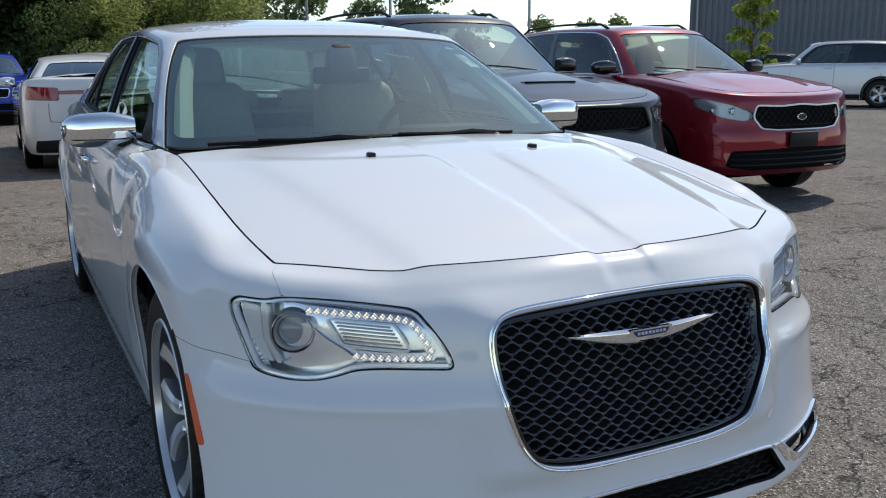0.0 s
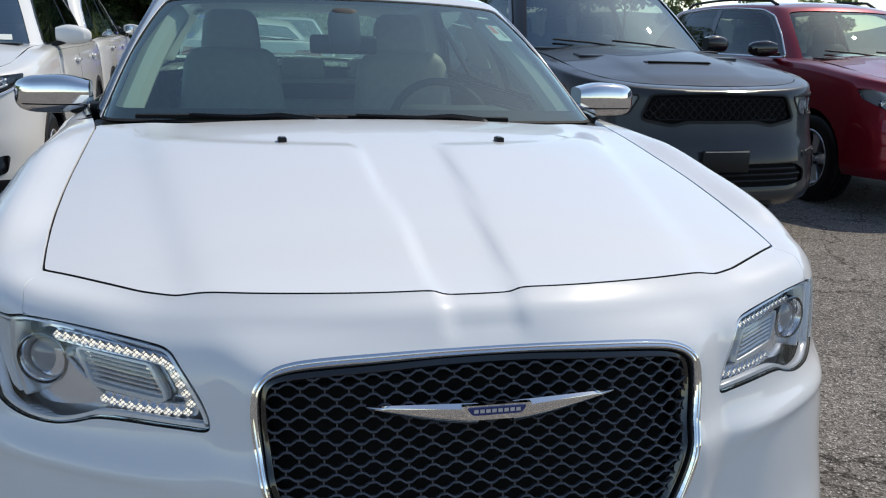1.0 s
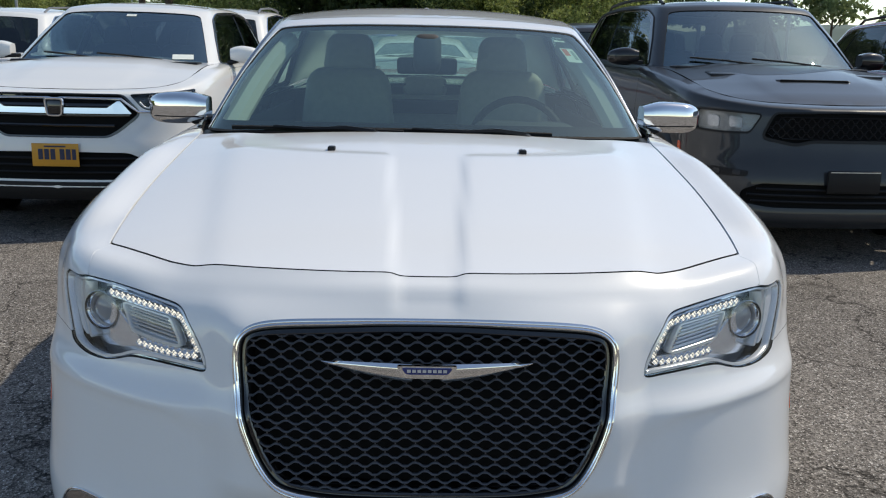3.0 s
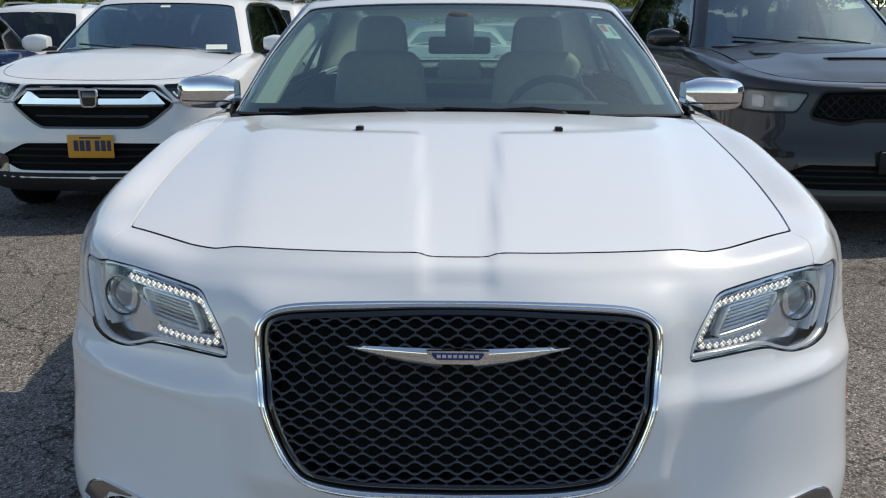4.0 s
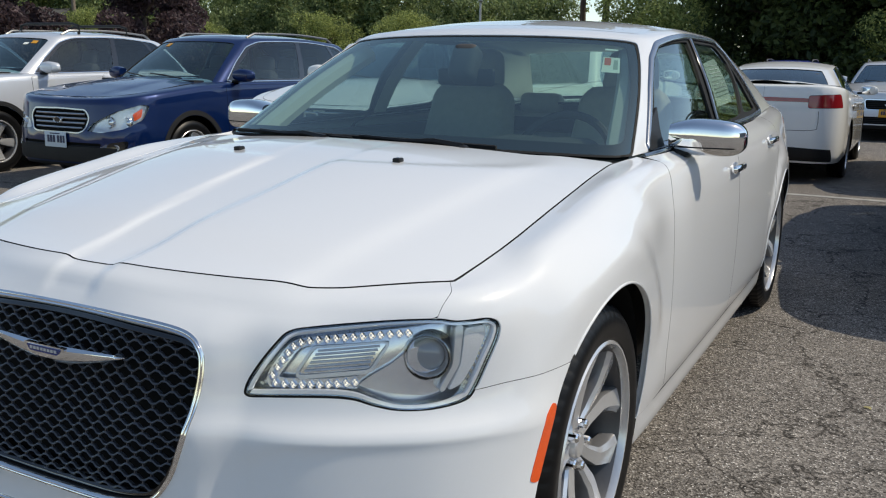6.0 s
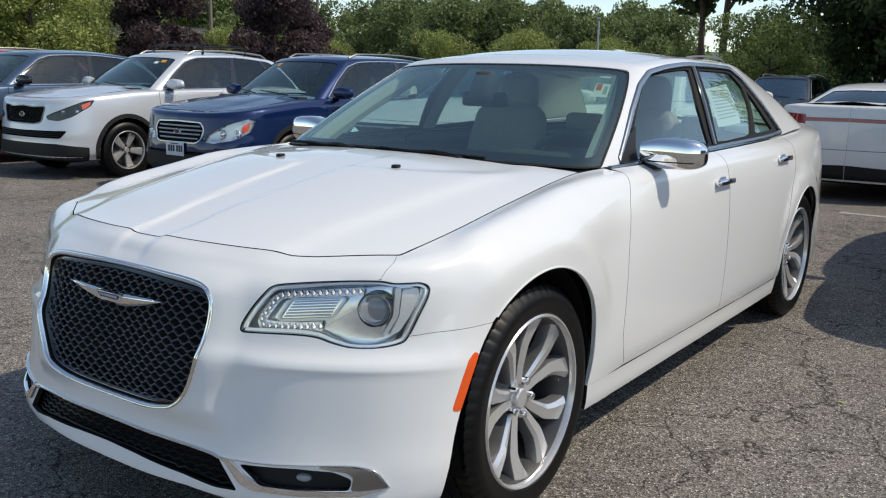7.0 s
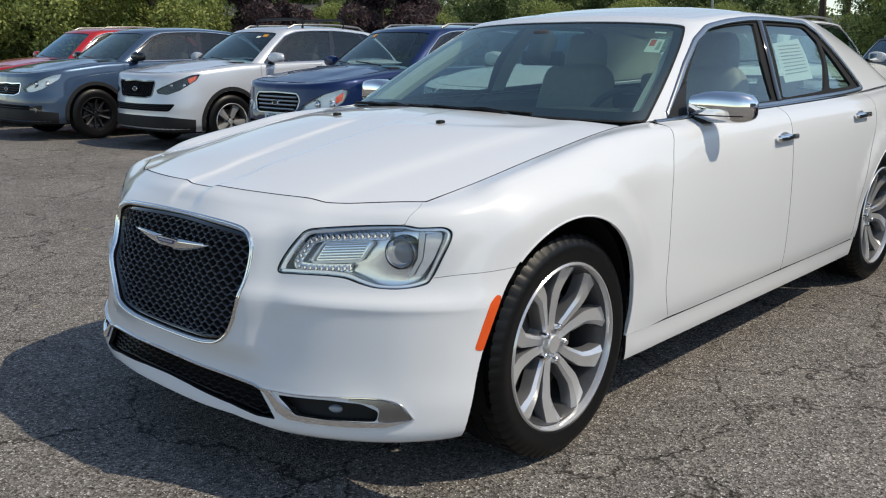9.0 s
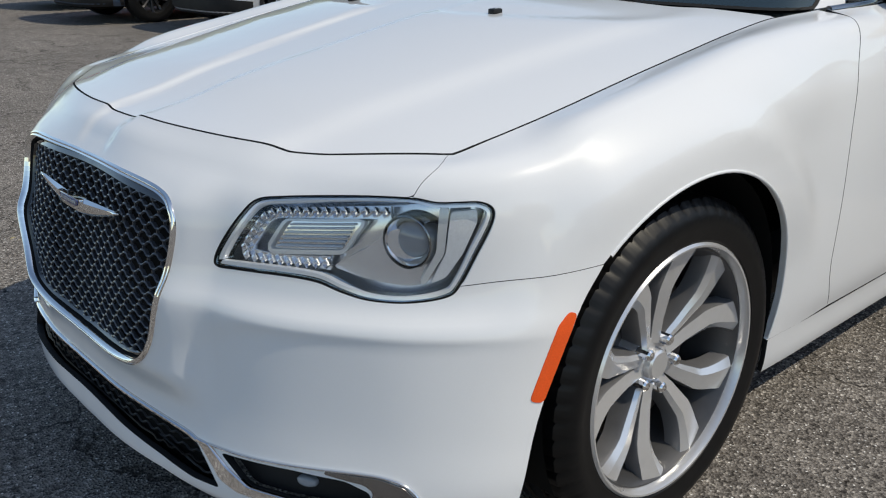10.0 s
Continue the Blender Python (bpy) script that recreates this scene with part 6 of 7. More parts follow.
def saloon():
    W, VS = s_wall, s_wall.VS
    fit_top(W)

    AR, AX, RX, AZ = .393, .869, 3.932, .382

    def fn(u):
        """The skin, its upper edge bent onto the bonnet sheet."""
        q = W.fn(u)
        e = W.at(u[:, 0], np.full(len(u), float(W.top)))
        f = np.clip((u[:, 1] / VS - W.top + 2.2) / 2.2, 0, 1) ** 2 * np.clip((1.5 - e[:, 1]) / .12, 0, 1)
        sl = shut_line(W, u[:, 0])
        q[:, 2] += (s_deck(sl)[:, 2] - .0008 + .0014 * np.clip((e[:, 1] - .43) / .08, 0, 1) - e[:, 2]) * f
        q[:, :2] += (sl - e[:, :2]) * np.clip((u[:, 1] / VS - W.top + 1.7) / 1.7, 0, 1)[:, None] ** 1.6
        # the grille's surround stands forward of the bumper
        s1 = lambda a: np.clip(a, 0, 1) ** 2 * (3 - 2 * np.clip(a, 0, 1))
        ax_ = np.abs(q[:, 0])
        q[:, 1] -= .029 * s1((.475 - ax_) / .10) * s1((q[:, 2] - .355) / .085) * s1((.815 - q[:, 2]) / .08) * (.35 + .65 * s1(ax_ / .32)) * (q[:, 1] < .5)
        # the bonnet's channel runs on down to the grille
        q[:, 1] += .008 * (1 - f) / (1 + np.exp(np.clip((ax_ - .066) / .005, -60, 60))) * s1((q[:, 2] - .776) / .035) * (q[:, 1] < .5)
        for yc in (AX, RX):
            r = np.hypot(q[:, 1] - yc, q[:, 2] - AZ)
            q[:, 0] += np.sign(q[:, 0]) * .014 * s1((AR + .150 - r) / .085) * s1((q[:, 2] - .46) / .22) * np.clip((np.abs(q[:, 0]) - .80) / .07, 0, 1)
        return q

    car = thing("white_saloon_car", "glossy white four-door saloon with chrome trim and lit running lights", "car", "parked cars")
    paint = M["white"]
    P, top = W.length, W.top * VS
    py = W.p_y
    def pz(pts, step=.025):
        return W.dom(resample(np.asarray(pts, float), step))

    def open_pz(pts, step=.02):
        """An open path in (p, z), smoothed, in the domain."""
        c = catmull(pts, 14)
        return W.dom(c)

    lamp = catmull([(.929, .650), (.905, .631), (.841, .621), (.771, .622), (.722, .632), (.678, .645), (.614, .649), (.520, .647), (.475, .647), (.470, .666), (.488, .702), (.524, .748), (.552, .772),
                    (.604, .781), (.717, .791), (.841, .797), (.89, .791), (.93, .791), (.966, .790), (.988, .778), (.985, .753), (.960, .706)], 5, True)
    n_top = 15 * 5
    low_lamp = lamp[:n_top + 1]                                   # from the outer lower corner round to the seam above
    out_lamp = np.concatenate([lamp[n_top:], lamp[:1]])           # from that seam round the outside
    seam = catmull([(.929, .650), (1.013, .656), (1.122, .659), (py(AX - math.sqrt(AR ** 2 - (.661 - AZ) ** 2)), .661)], 6)
    edge_p = .917
    ledge = catmull([(.850, .797), (.865, .818), (.890, .836), (edge_p, .8475)], 6)
    arch_f = arch(AX, AR, .19, 30, AZ)
    ys_ = AX - math.sqrt(AR ** 2 - (.661 - AZ) ** 2)
    a_front = [(py(y), z) for y, z in catmull([(.416, .186), (.438, .30), (.470, .432), (.534, .578), (ys_, .661)], 5)]
    a_up = [(py(ys_), .6615)] + [(py(y), z) for y, z in arch_f if not (y < AX and z < .664)]
    # bumper, right half: bottom, arch, seam, lamp, ledge, top
    half = [(0, .212), (.18, .213), (.33, .213), (.43, .203), (.52, .190), (.60, .183), (.75, .181), (.88, .184)] + a_front + [tuple(q) for q in seam[::-1]] + [tuple(q) for q in low_lamp[1:]] + [tuple(q) for q in ledge[1:]]
    hd = W.dom(resample(np.array(half), 9))[:len(half)]
    hd = np.concatenate([hd, np.stack([np.linspace(edge_p, 0, 24), np.full(24, top)], 1)])
    loop = np.concatenate([hd[:-1], [(0, top)], (hd[::-1] * (-1, 1))[1:-1]])
    grille_h = catmull([(0, .770), (.15, .769), (.28, .764), (.352, .755), (.384, .737), (.393, .705), (.386, .640), (.362, .545), (.332, .475), (.290, .434), (.21, .414), (.10, .407), (0, .405)], 6)
    grille_h = grille_h * (.994, 1)
    grille = np.concatenate([grille_h, (grille_h[::-1] * (-1, 1))[1:-1]])
    gd = W.front(grille, .02)
    low_h = [(0, .326), (.25, .324), (.385, .317), (.425, .304), (.480, .229), (.418, .227), (.32, .241), (.13, .254), (0, .257)]
    lowo = W.front(rounded(low_h + [(-x, z) for x, z in low_h[::-1]][1:-1], .008, 3), .02)
    fog_h = rounded([(.487, .301), (.64, .307), (.735, .304), (.782, .286), (.775, .256), (.64, .252), (.548, .252)], .012, 4)
    fogs = [W.dom(resample(fog_h * (s, 1), .015)) for s in (1, -1)]
    bumper = obj("front_bumper", skin(fn, loop, [gd, lowo, *fogs], step=.026, edge=.02, rim=.016), paint, car)

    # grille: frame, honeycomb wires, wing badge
    # near-black backing sheet in place of the shade behind the wires
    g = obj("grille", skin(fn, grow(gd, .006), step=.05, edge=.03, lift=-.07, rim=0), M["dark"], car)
    obj("grille_surround", skin(fn, W.front(grow(grille, .001), .02), [W.front(grow(grille, -.011), .02)], step=.02, edge=.02, lift=-.014, rim=.05), M["gloss_black"], g)
    me = skin(fn, W.front(grow(grille, .0080), .02), [W.front(grow(grille, -.001), .02)], step=.02, edge=.02, lift=.004, rim=.012)
    fr = obj("chrome_frame", me, M["chrome"], g, "polished chrome surround")
    part("bead", strip(fn, (lambda o: np.concatenate([o, o[:1]]))(W.front(grow(grille, .0035), .02)), .0065, .0055, 7), M["chrome"], fr)
    hpoly = np.array(grille)
    cw, rh = .0405, .0178
    xs = np.arange(-.40, .4001, cw / 8)
    for r in range(22):
        z0 = .412 + r * rh
        ph = 0.0 if r % 2 else .5
        ps = np.stack([xs, z0 + .0036 * np.clip(1.5 * np.cos(2 * math.pi * (xs / cw + ph)), -1, 1)], 1)
        ok = inside(ps, grow(hpoly, -.006))
        if ok.sum() < 6:
            continue
        ps = ps[ok]
        u = W.dom(np.stack([np.sign(ps[:, 0]) * W.p_x(np.abs(ps[:, 0])), ps[:, 1]], 1))
        co = fn(u) - normals_of(fn, u) * .020
        bm = bmesh.new()
        rows = [[bm.verts.new((c[0], c[1] + dy, c[2] + dz)) for dy, dz in ((0, -.0022), (-.002, 0), (0, .0022), (.007, .0012), (.007, -.0012))] for c in co]
        for a, b in zip(rows, rows[1:]):
            for i in range(5):
                bm.faces.new((a[i], a[(i + 1) % 5], b[(i + 1) % 5], b[i]))
        for c, q in zip(co, ps):
            k = (q[0] / cw + ph) % 1.0
            if min(k, 1 - k) < .02 and q[1] + rh - .006 < .758:
                add_box(bm, (c[0] - .0013, c[1] + .0005, c[2]), (c[0] + .0013, c[1] + .006, c[2] + rh - .0082))
        bmesh.ops.recalc_face_normals(bm, faces=bm.faces)
        part("grille_wire", bm, M["grille_grey"], g)
    # badge: two wings and an enamel plate
    bz = .688
    yb = float(fn(W.dom([(0, bz)]))[0, 1]) - .006

    def wing(sg):
        bm = bmesh.new()
        rows = []
        for t in np.linspace(0, 1, 13):
            x = .030 + t * .183
            zt = .0085 + .003 * t
            zb = -.028 + .0365 * t ** 1.55
            y = yb + float(np.interp(abs(x), [0, .213], [0, .012]))
            mid = (zt + zb) / 2 + .001
            dep = .008 * (1 - t) ** .6 + .003
            rows.append([bm.verts.new((sg * x, y + dy, bz + z)) for z, dy in ((zt, 0), (zt * .6 + mid * .4, -dep * .8), (mid, -dep), (zb * .6 + mid * .4, -dep * .75), (zb, 0), (mid, .006))])
        for a, b in zip(rows, rows[1:]):
            for i in range(6):
                bm.faces.new((a[i], a[(i + 1) % 6], b[(i + 1) % 6], b[i]))
        bm.faces.new(rows[0])
        bm.faces.new(rows[-1])
        bmesh.ops.recalc_face_normals(bm, faces=bm.faces)
        return bm
    badge = part("badge", wing(1), M["chrome"], car, "chrome wing badge with a blue enamel plate")
    part("wing", wing(-1), M["chrome"], badge)
    o = [(-.062, .008), (.062, .008), (.048, -.013), (.03, -.018), (-.03, -.018), (-.048, -.013)]
    bm = bmesh.new()
    f = bm.faces.new([bm.verts.new((x, yb - .008, bz + z)) for x, z in rounded(o, .006, 4)])
    r = bmesh.ops.extrude_face_region(bm, geom=[f])
    bmesh.ops.translate(bm, vec=(0, .016, 0), verts=[v for v in r["geom"] if isinstance(v, bmesh.types.BMVert)])
    bmesh.ops.recalc_face_normals(bm, faces=bm.faces)
    part("plate", bm, M["chrome"], badge)
    o = [(-.052, .005), (.052, .005), (.042, -.009), (-.042, -.009)]
    bm = bmesh.new()
    f = bm.faces.new([bm.verts.new((x, yb - .0095, bz + z)) for x, z in rounded(o, .006, 4)])
    r = bmesh.ops.extrude_face_region(bm, geom=[f])
    bmesh.ops.translate(bm, vec=(0, .003, 0), verts=[v for v in r["geom"] if isinstance(v, bmesh.types.BMVert)])
    bmesh.ops.recalc_face_normals(bm, faces=bm.faces)
    part("enamel", bm, M["badge_blue"], badge)
    for i in range(8):
        x = -.036 + i * .0103
        part("mark", box((x - .0036, yb - .0105, bz - .0045), (x + .0036, yb - .0085, bz + .0015)), M["silver_plastic"], badge)

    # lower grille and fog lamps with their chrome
    # shade behind the lower wires, given as a near-black sheet
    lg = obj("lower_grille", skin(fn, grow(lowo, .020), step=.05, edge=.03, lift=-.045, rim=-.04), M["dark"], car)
    for r in range(6):
        xs = np.arange(-.48, .481, .0405 / 4)
        ps = np.stack([xs, .236 + r * .0160 + .004 * np.cos(2 * math.pi * (xs / .0405 + (r % 2) / 2))], 1)
        ps = ps[inside(ps, grow(np.array(rounded(low_h + [(-x, z) for x, z in low_h[::-1]][1:-1], .008, 3)), -.005))]
        if len(ps) < 4:
            continue
        u = W.dom(np.stack([np.sign(ps[:, 0]) * W.p_x(np.abs(ps[:, 0])), ps[:, 1]], 1))
        part("grille_wire", tube(fn(u) - normals_of(fn, u) * .022, .0026, 4), M["black_plastic"], lg)
    tp = np.array([(-.43, .307), (-.385, .318), (-.25, .3265), (0, .3295), (.25, .3265), (.385, .318), (.43, .307)])
    tp = catmull(tp, 8)
    u = W.dom(np.stack([np.sign(tp[:, 0]) * W.p_x(np.abs(tp[:, 0])), tp[:, 1]], 1))
    part("chrome_strip", strip(fn, u, .011, .006), M["chrome"], lg)
    for s in (1, -1):
        bez = obj("fog_lamp", skin(fn, grow(W.dom(resample(fog_h * (s, 1), .015)), .004), step=.03, lift=-.030, rim=0), M["black_plastic"], car)
        c = fn(W.dom([(s * .655, .278)]))[0]
        nn = normals_of(fn, W.dom([(s * .655, .278)]))[0]
        bm = lathe([(-.02, .014), (.004, .014), (.008, .011), (.010, .006), (.010, .0001)], 20)
        o = part("lens", bm, M["lens"], bez)
        o.matrix_local = Matrix.Translation(c - nn * .028) @ Vector(nn).to_track_quat("X", "Z").to_matrix().to_4x4() @ Matrix.Diagonal((1, 1.5, .8, 1))
        v = [(.430, .313), (.462, .311), (.505, .2775), (.552, .2535), (.64, .2525), (.74, .2535), (.80, .2555), (.865, .2615), (.80, .2425), (.70, .2385), (.60, .2375), (.53, .2385), (.492, .252), (.452, .298)]
        obj("chrome_blade", skin(fn, pz(rounded(np.array(v) * (s, 1), .004, 2), .012), step=.02, edge=.012, lift=.007, rim=.014), M["chrome"], bez, "polished chrome blade")
        v = [(.70, .3175), (.795, .3165), (.836, .303), (.870, .2635), (.80, .2565), (.779, .2575), (.785, .292), (.77, .303), (.70, .3125)]
        obj("end_piece", skin(fn, pz(rounded(np.array(v) * (s, 1), .004, 2), .012), step=.02, edge=.012, lift=.005, rim=.012), M["end_metal"], bez, "dark chrome end piece")
        part("upper_bead", strip(fn, open_pz(np.array([(.462, .310), (.56, .3115), (.66, .317), (.74, .3205), (.80, .3185), (.842, .303), (.872, .2635)]) * (s, 1)), .006, .006), M["chrome"], bez)

    # headlamps
    for s in (1, -1):
        ld = W.dom(resample(lamp * (s, 1), .015))
        hl = obj("headlight", skin(fn, grow(ld, -.004), step=.03, edge=.015, lift=-.001, rim=.01), M["clear"], car, "clear headlight with lit diodes")
        obj("seal", band(fn, grow(ld, -.0025), .0040, -.005, .02), M["rubber"], hl)
        obj("bowl", skin(fn, grow(ld, -.003), step=.03, edge=.02, lift=-.062, rim=-.055), M["bowl"], hl)
        # bright rim along the lamp's edge
        obj("rim_trim", band(fn, grow(ld, -.0125), .006, -.006, .016), M["white_plastic"], hl)

        def spot(p, z, deep):
            q = W.dom([(s * p, z)])
            nn = normals_of(fn, q)[0]
            return fn(q)[0] - nn * deep, nn
        c, nn = spot(.843, .716, .055)
        ax = Vector((nn[0] * .45, nn[1], nn[2] * .4)).normalized()
        rot = Matrix.Translation(c) @ ax.to_track_quat("X", "Z").to_matrix().to_4x4()
        ring = part("projector", lathe([(-.03, .0475), (.018, .0475), (.026, .0465), (.027, .0445), (.020, .0440), (-.01, .0435)], 40), M["satin_dark"], hl)
        ring.matrix_local = rot
        part("bezel", lathe([(-.012, .0440), (.020, .0440), (.024, .0415), (.013, .0335), (-.012, .0330)], 36, "x", True), M["reflector"], ring)
        lens = lathe([(-.01, .0330), (.004, .0330)] + [(.004 + .017 * math.sin(a), .0328 * math.cos(a)) for a in np.linspace(.1, 1.55, 8)], 32)
        part("lens", lens, M["lens"], ring)
        # lower bowl sweep under the projector
        sweep = [(.690, .664), (.745, .650), (.79, .643), (.83, .639), (.865, .642), (.893, .665), (.900, .70), (.88, .735), (.80, .735), (.755, .70), (.72, .682)]
        obj("bright_bowl", skin(fn, pz(rounded(np.array(sweep) * (s, 1), .01, 3), .015), step=.02, edge=.015, lift=-.045, rim=.02), M["bowl"], hl)
        # full-beam box with its ribbed reflector
        fb = rounded(np.array([(.566, .686), (.715, .697), (.750, .750), (.603, .741)]) * (s, 1), .007, 3)
        obj("beam_box", skin(fn, pz(fb, .012), step=.02, edge=.012, lift=-.040, rim=.02), M["reflector"], hl)
        for k in range(6):
            t = k / 5
            a, _ = spot(.580 + .028 * t, .693 + .042 * t, .034)
            b, _ = spot(.714 + .022 * t, .702 + .042 * t, .034)
            part("rib", tube([a, b], .0022, 5), M["silver_plastic"], hl)
        frame_out = grow(pz(fb, .012), .007)
        obj("beam_frame", skin(fn, frame_out, [grow(pz(fb, .012), .001)], step=.02, edge=.012, lift=-.030, rim=.02), M["silver_plastic"], hl)
        # running-light diodes in a C
        path = catmull([(.800, .770), (.717, .766), (.620, .762), (.566, .751), (.536, .715), (.514, .680), (.530, .668), (.610, .667), (.690, .672)], 10)
        d = np.r_[0, np.cumsum(np.linalg.norm(np.diff(path, axis=0), axis=1))]
        across = np.stack([-np.gradient(path[:, 1]), np.gradient(path[:, 0])], 1)
        across *= .0115 / np.linalg.norm(across, axis=1)[:, None]
        obj("diode_track", skin(fn, pz(np.concatenate([path + across, (path - across)[::-1]]) * (s, 1), .012), step=.02, edge=.012, lift=-.034, rim=.012), M["bowl"], hl)
        for t in np.linspace(.008, d[-1] - .004, 28):
            p, z = np.interp(t, d, path[:, 0]), np.interp(t, d, path[:, 1])
            c, nn = spot(p, z, .028)
            dm = Matrix.Translation(c) @ Vector((nn[0] * .25, -1, .10)).normalized().to_track_quat("Z", "Y").to_matrix().to_4x4()
            cup = part("diode_cup", lathe([(-.008, .0060), (.002, .0098), (.0035, .0090), (-.006, .0045)], 4, "z"), M["reflector"], hl)
            cup.matrix_local = dm
            di = part("diode", lathe([(-.006, .0024), (-.004, .0021), (-.003, .0001)], 8, "z"), M["diode"], hl)
            di.matrix_local = dm
        # side marker lens
        sm = rounded(np.array([(.915, .774), (.962, .777), (.962, .755), (.935, .700), (.905, .660), (.878, .650), (.905, .70)]) * (s, 1), .006, 3)
        obj("side_lens", skin(fn, pz(sm, .012), step=.02, edge=.012, lift=-.018, rim=.02), M["ribbed"], hl)
        obj("divider", skin(fn, pz(rounded(np.array([(.895, .781), (.912, .781), (.903, .70), (.868, .647), (.858, .650), (.888, .70)]) * (s, 1), .004, 2), .012), step=.02, edge=.012, lift=-.020, rim=.03), M["silver_plastic"], hl)

    # wings, sills, doors, quarters
    top_at = lambda a, b, n, s: np.stack([s * np.linspace(a, b, n), np.full(n, top)], 1)
    d_front = catmull([(1.566, 1.0), (1.552, .97), (1.515, .885), (1.480, .72), (1.470, .50), (1.482, .40), (1.530, .300)], 6)
    b_seam = [(2.566, .30), (2.560, .5), (2.558, .75), (2.575, 1.03)]
    r_seam = catmull([(3.735, 1.055), (3.70, .96), (3.655, .86), (3.575, .745), (3.515, .60), (3.492, .45), (3.480, .30)], 5)
    for s in (1, -1):
        sd = lambda pts: W.dom(np.array([(s * py(y), z) for y, z in pts]))
        sp = lambda pts: W.dom(np.array([(s * p, z) for p, z in pts]))
        a_up_s = sp(a_up[::-1])
        wing_o = np.concatenate([sp(ledge), top_at(edge_p, py(1.545), 50, s)[1:], sd(d_front), sd([(1.4, .293), (AX + AR - .012, .293)]), sp([q for q in a_up[::-1] if q[1] > .293 or q[0] < py(AX)]),
                                 sp(seam[::-1])[1:-1], sp(out_lamp[::-1])])
        obj("front_wing", skin(fn, grow(wing_o, -.0013), step=.026, edge=.02, rim=.016), paint, car).data.materials[1] = paint
        sill = [(AX + AR - .008, .2935), (1.6, .2935), (2.5, .2935), (RX - AR + .008, .2935), (RX - AR - .005, .206), (2.5, .203), (1.5, .20), (AX + AR + .01, .196)]
        obj("sill", skin(fn, sd(resample(np.array(sill), .05)), step=.04, edge=.03), paint, car)
        door_o = np.concatenate([sd(d_front), sd([(1.9, .297), (2.3, .297)]), sd(b_seam[:-1]), top_at(py(2.562), py(1.57), 30, s)])
        obj("front_door", skin(fn, grow(door_o, -.0015), step=.035, edge=.025, rim=.016), paint, car)
        rear_o = np.concatenate([sd([(q[0] + .001, q[1]) for q in b_seam[:-1]][::-1]), sd([(2.9, .297), (3.3, .297)]), sd(r_seam[::-1]), top_at(py(3.735), py(2.563), 34, s)])
        obj("rear_door", skin(fn, grow(rear_o, -.0015), step=.035, edge=.025, rim=.016), paint, car)
        ra = [q for q in arch(RX, AR, .19, 30, AZ)]
        q_o = np.concatenate([sd(r_seam), sd([(RX - AR + .006, .29)]), sd([q for q in ra if q[1] > .30 or q[0] > RX]), sd([(4.7, .175)]), [(s * (P - .001), W.v_of(np.array([P - .001]), np.array([.175]))[0] * VS), (s * (P - .001), top)], top_at(P - .02, py(3.74), 60, s)])
        quarter = obj("rear_quarter", skin(fn, grow(q_o, -.0022), step=.04, edge=.03, rim=.016), paint, car)
        for f in quarter.data.polygons:
            if f.material_index and f.center.z > 1.0 and f.center.y > 3.8:
                f.material_index = 0
        # rolled arch lips and liners
        for y in (AX, RX):
            lip = sd([q for q in arch(y, AR - .002, .20, 60, AZ) if q[1] > (.668 if q[0] < y and y == AX else .30)])
            part("arch_lip", strip(fn, lip, .007, .003), paint, car)
            bm = bmesh.new()
            rows = []
            for a in np.linspace(-.45, math.pi + .45, 30):
                rows.append([bm.verts.new((s * x, y - (AR - .004) * math.cos(a), AZ + (AR - .004) * math.sin(a))) for x in (.935 - .02 * abs(math.cos(a)), .60)])
            for a, b in zip(rows, rows[1:]):
                bm.faces.new((a[0], a[1], b[1], b[0]))
            bm.faces.new([r[1] for r in rows])
            part("wheel_housing", bm, M["dark"], car)
        # orange reflector ahead of the arch
        ref = rounded([(py(.449), .445), (py(.472), .438), (py(.536), .586), (py(.520), .593), (py(.496), .572)], .010, 4)
        obj("side_reflector", skin(fn, pz(ref * (s, 1), .015), step=.02, edge=.012, lift=.0012, rim=.012), M["orange"], car, "orange side reflector")
        add_handle(car, W, 2.47, .906, s, M["chrome"])
        add_handle(car, W, 3.44, .955, s, M["chrome"])
        # bright moulding under the windows
        mo = np.concatenate([top_at(py(1.575), py(3.70), 60, s)])
        part("belt_moulding", strip(fn, mo - (0, .006), .020, .008), M["satin_dark"], car)
        tl = W.dom(resample(rounded([(s * (P - .94), .98), (s * (P - .74), .98), (s * (P - .74), .70), (s * (P - .92), .72)], .02, 3), .03))
        obj("tail_light", skin(fn, tl, step=.05, lift=.004), M["tail"], car)
        add_wheel(car, s * .810, .880, .367, .245, .268, "pairs", spin=12 if s > 0 else 40, z=.343)
        add_wheel(car, s * .812, RX, .367, .245, .268, "pairs", spin=52 if s > 0 else 8)

    # bonnet and boot lid
    pp = np.linspace(0, py(1.40), 160)
    e = shut_line(W, pp)
    back = catmull([(.757, 1.405), (.70, 1.385), (.55, 1.335), (.35, 1.295), (.15, 1.272), (0, 1.268)], 6)
    r = np.concatenate([e, back])
    ring = np.concatenate([r, (r[::-1] * (-1, 1))[1:-1]])
    bonnet = obj("bonnet", skin(s_deck, grow(ring, -.0046), step=.022, edge=.018, rim=.014), paint, car)
    # black strip added below the shut line so that its gap looks shaded
    part("bonnet_gap_shade", tube([(x, y, z - .017) for x, y, z in s_deck(resample(ring, .03))], .011, 6, None, True), M["rubber"], car)
    pp = np.linspace(py(4.45), P, 80)
    e = W.at(pp, np.full(80, float(W.top)))[:, :2]
    obj("boot_lid", skin(s_deck, grow(np.concatenate([e, (e[::-1] * (-1, 1))]), -.004), step=.06, edge=.05), paint, car)
    e = W.at(np.linspace(py(3.7), py(4.5), 30), np.full(30, float(W.top)))[:, :2]
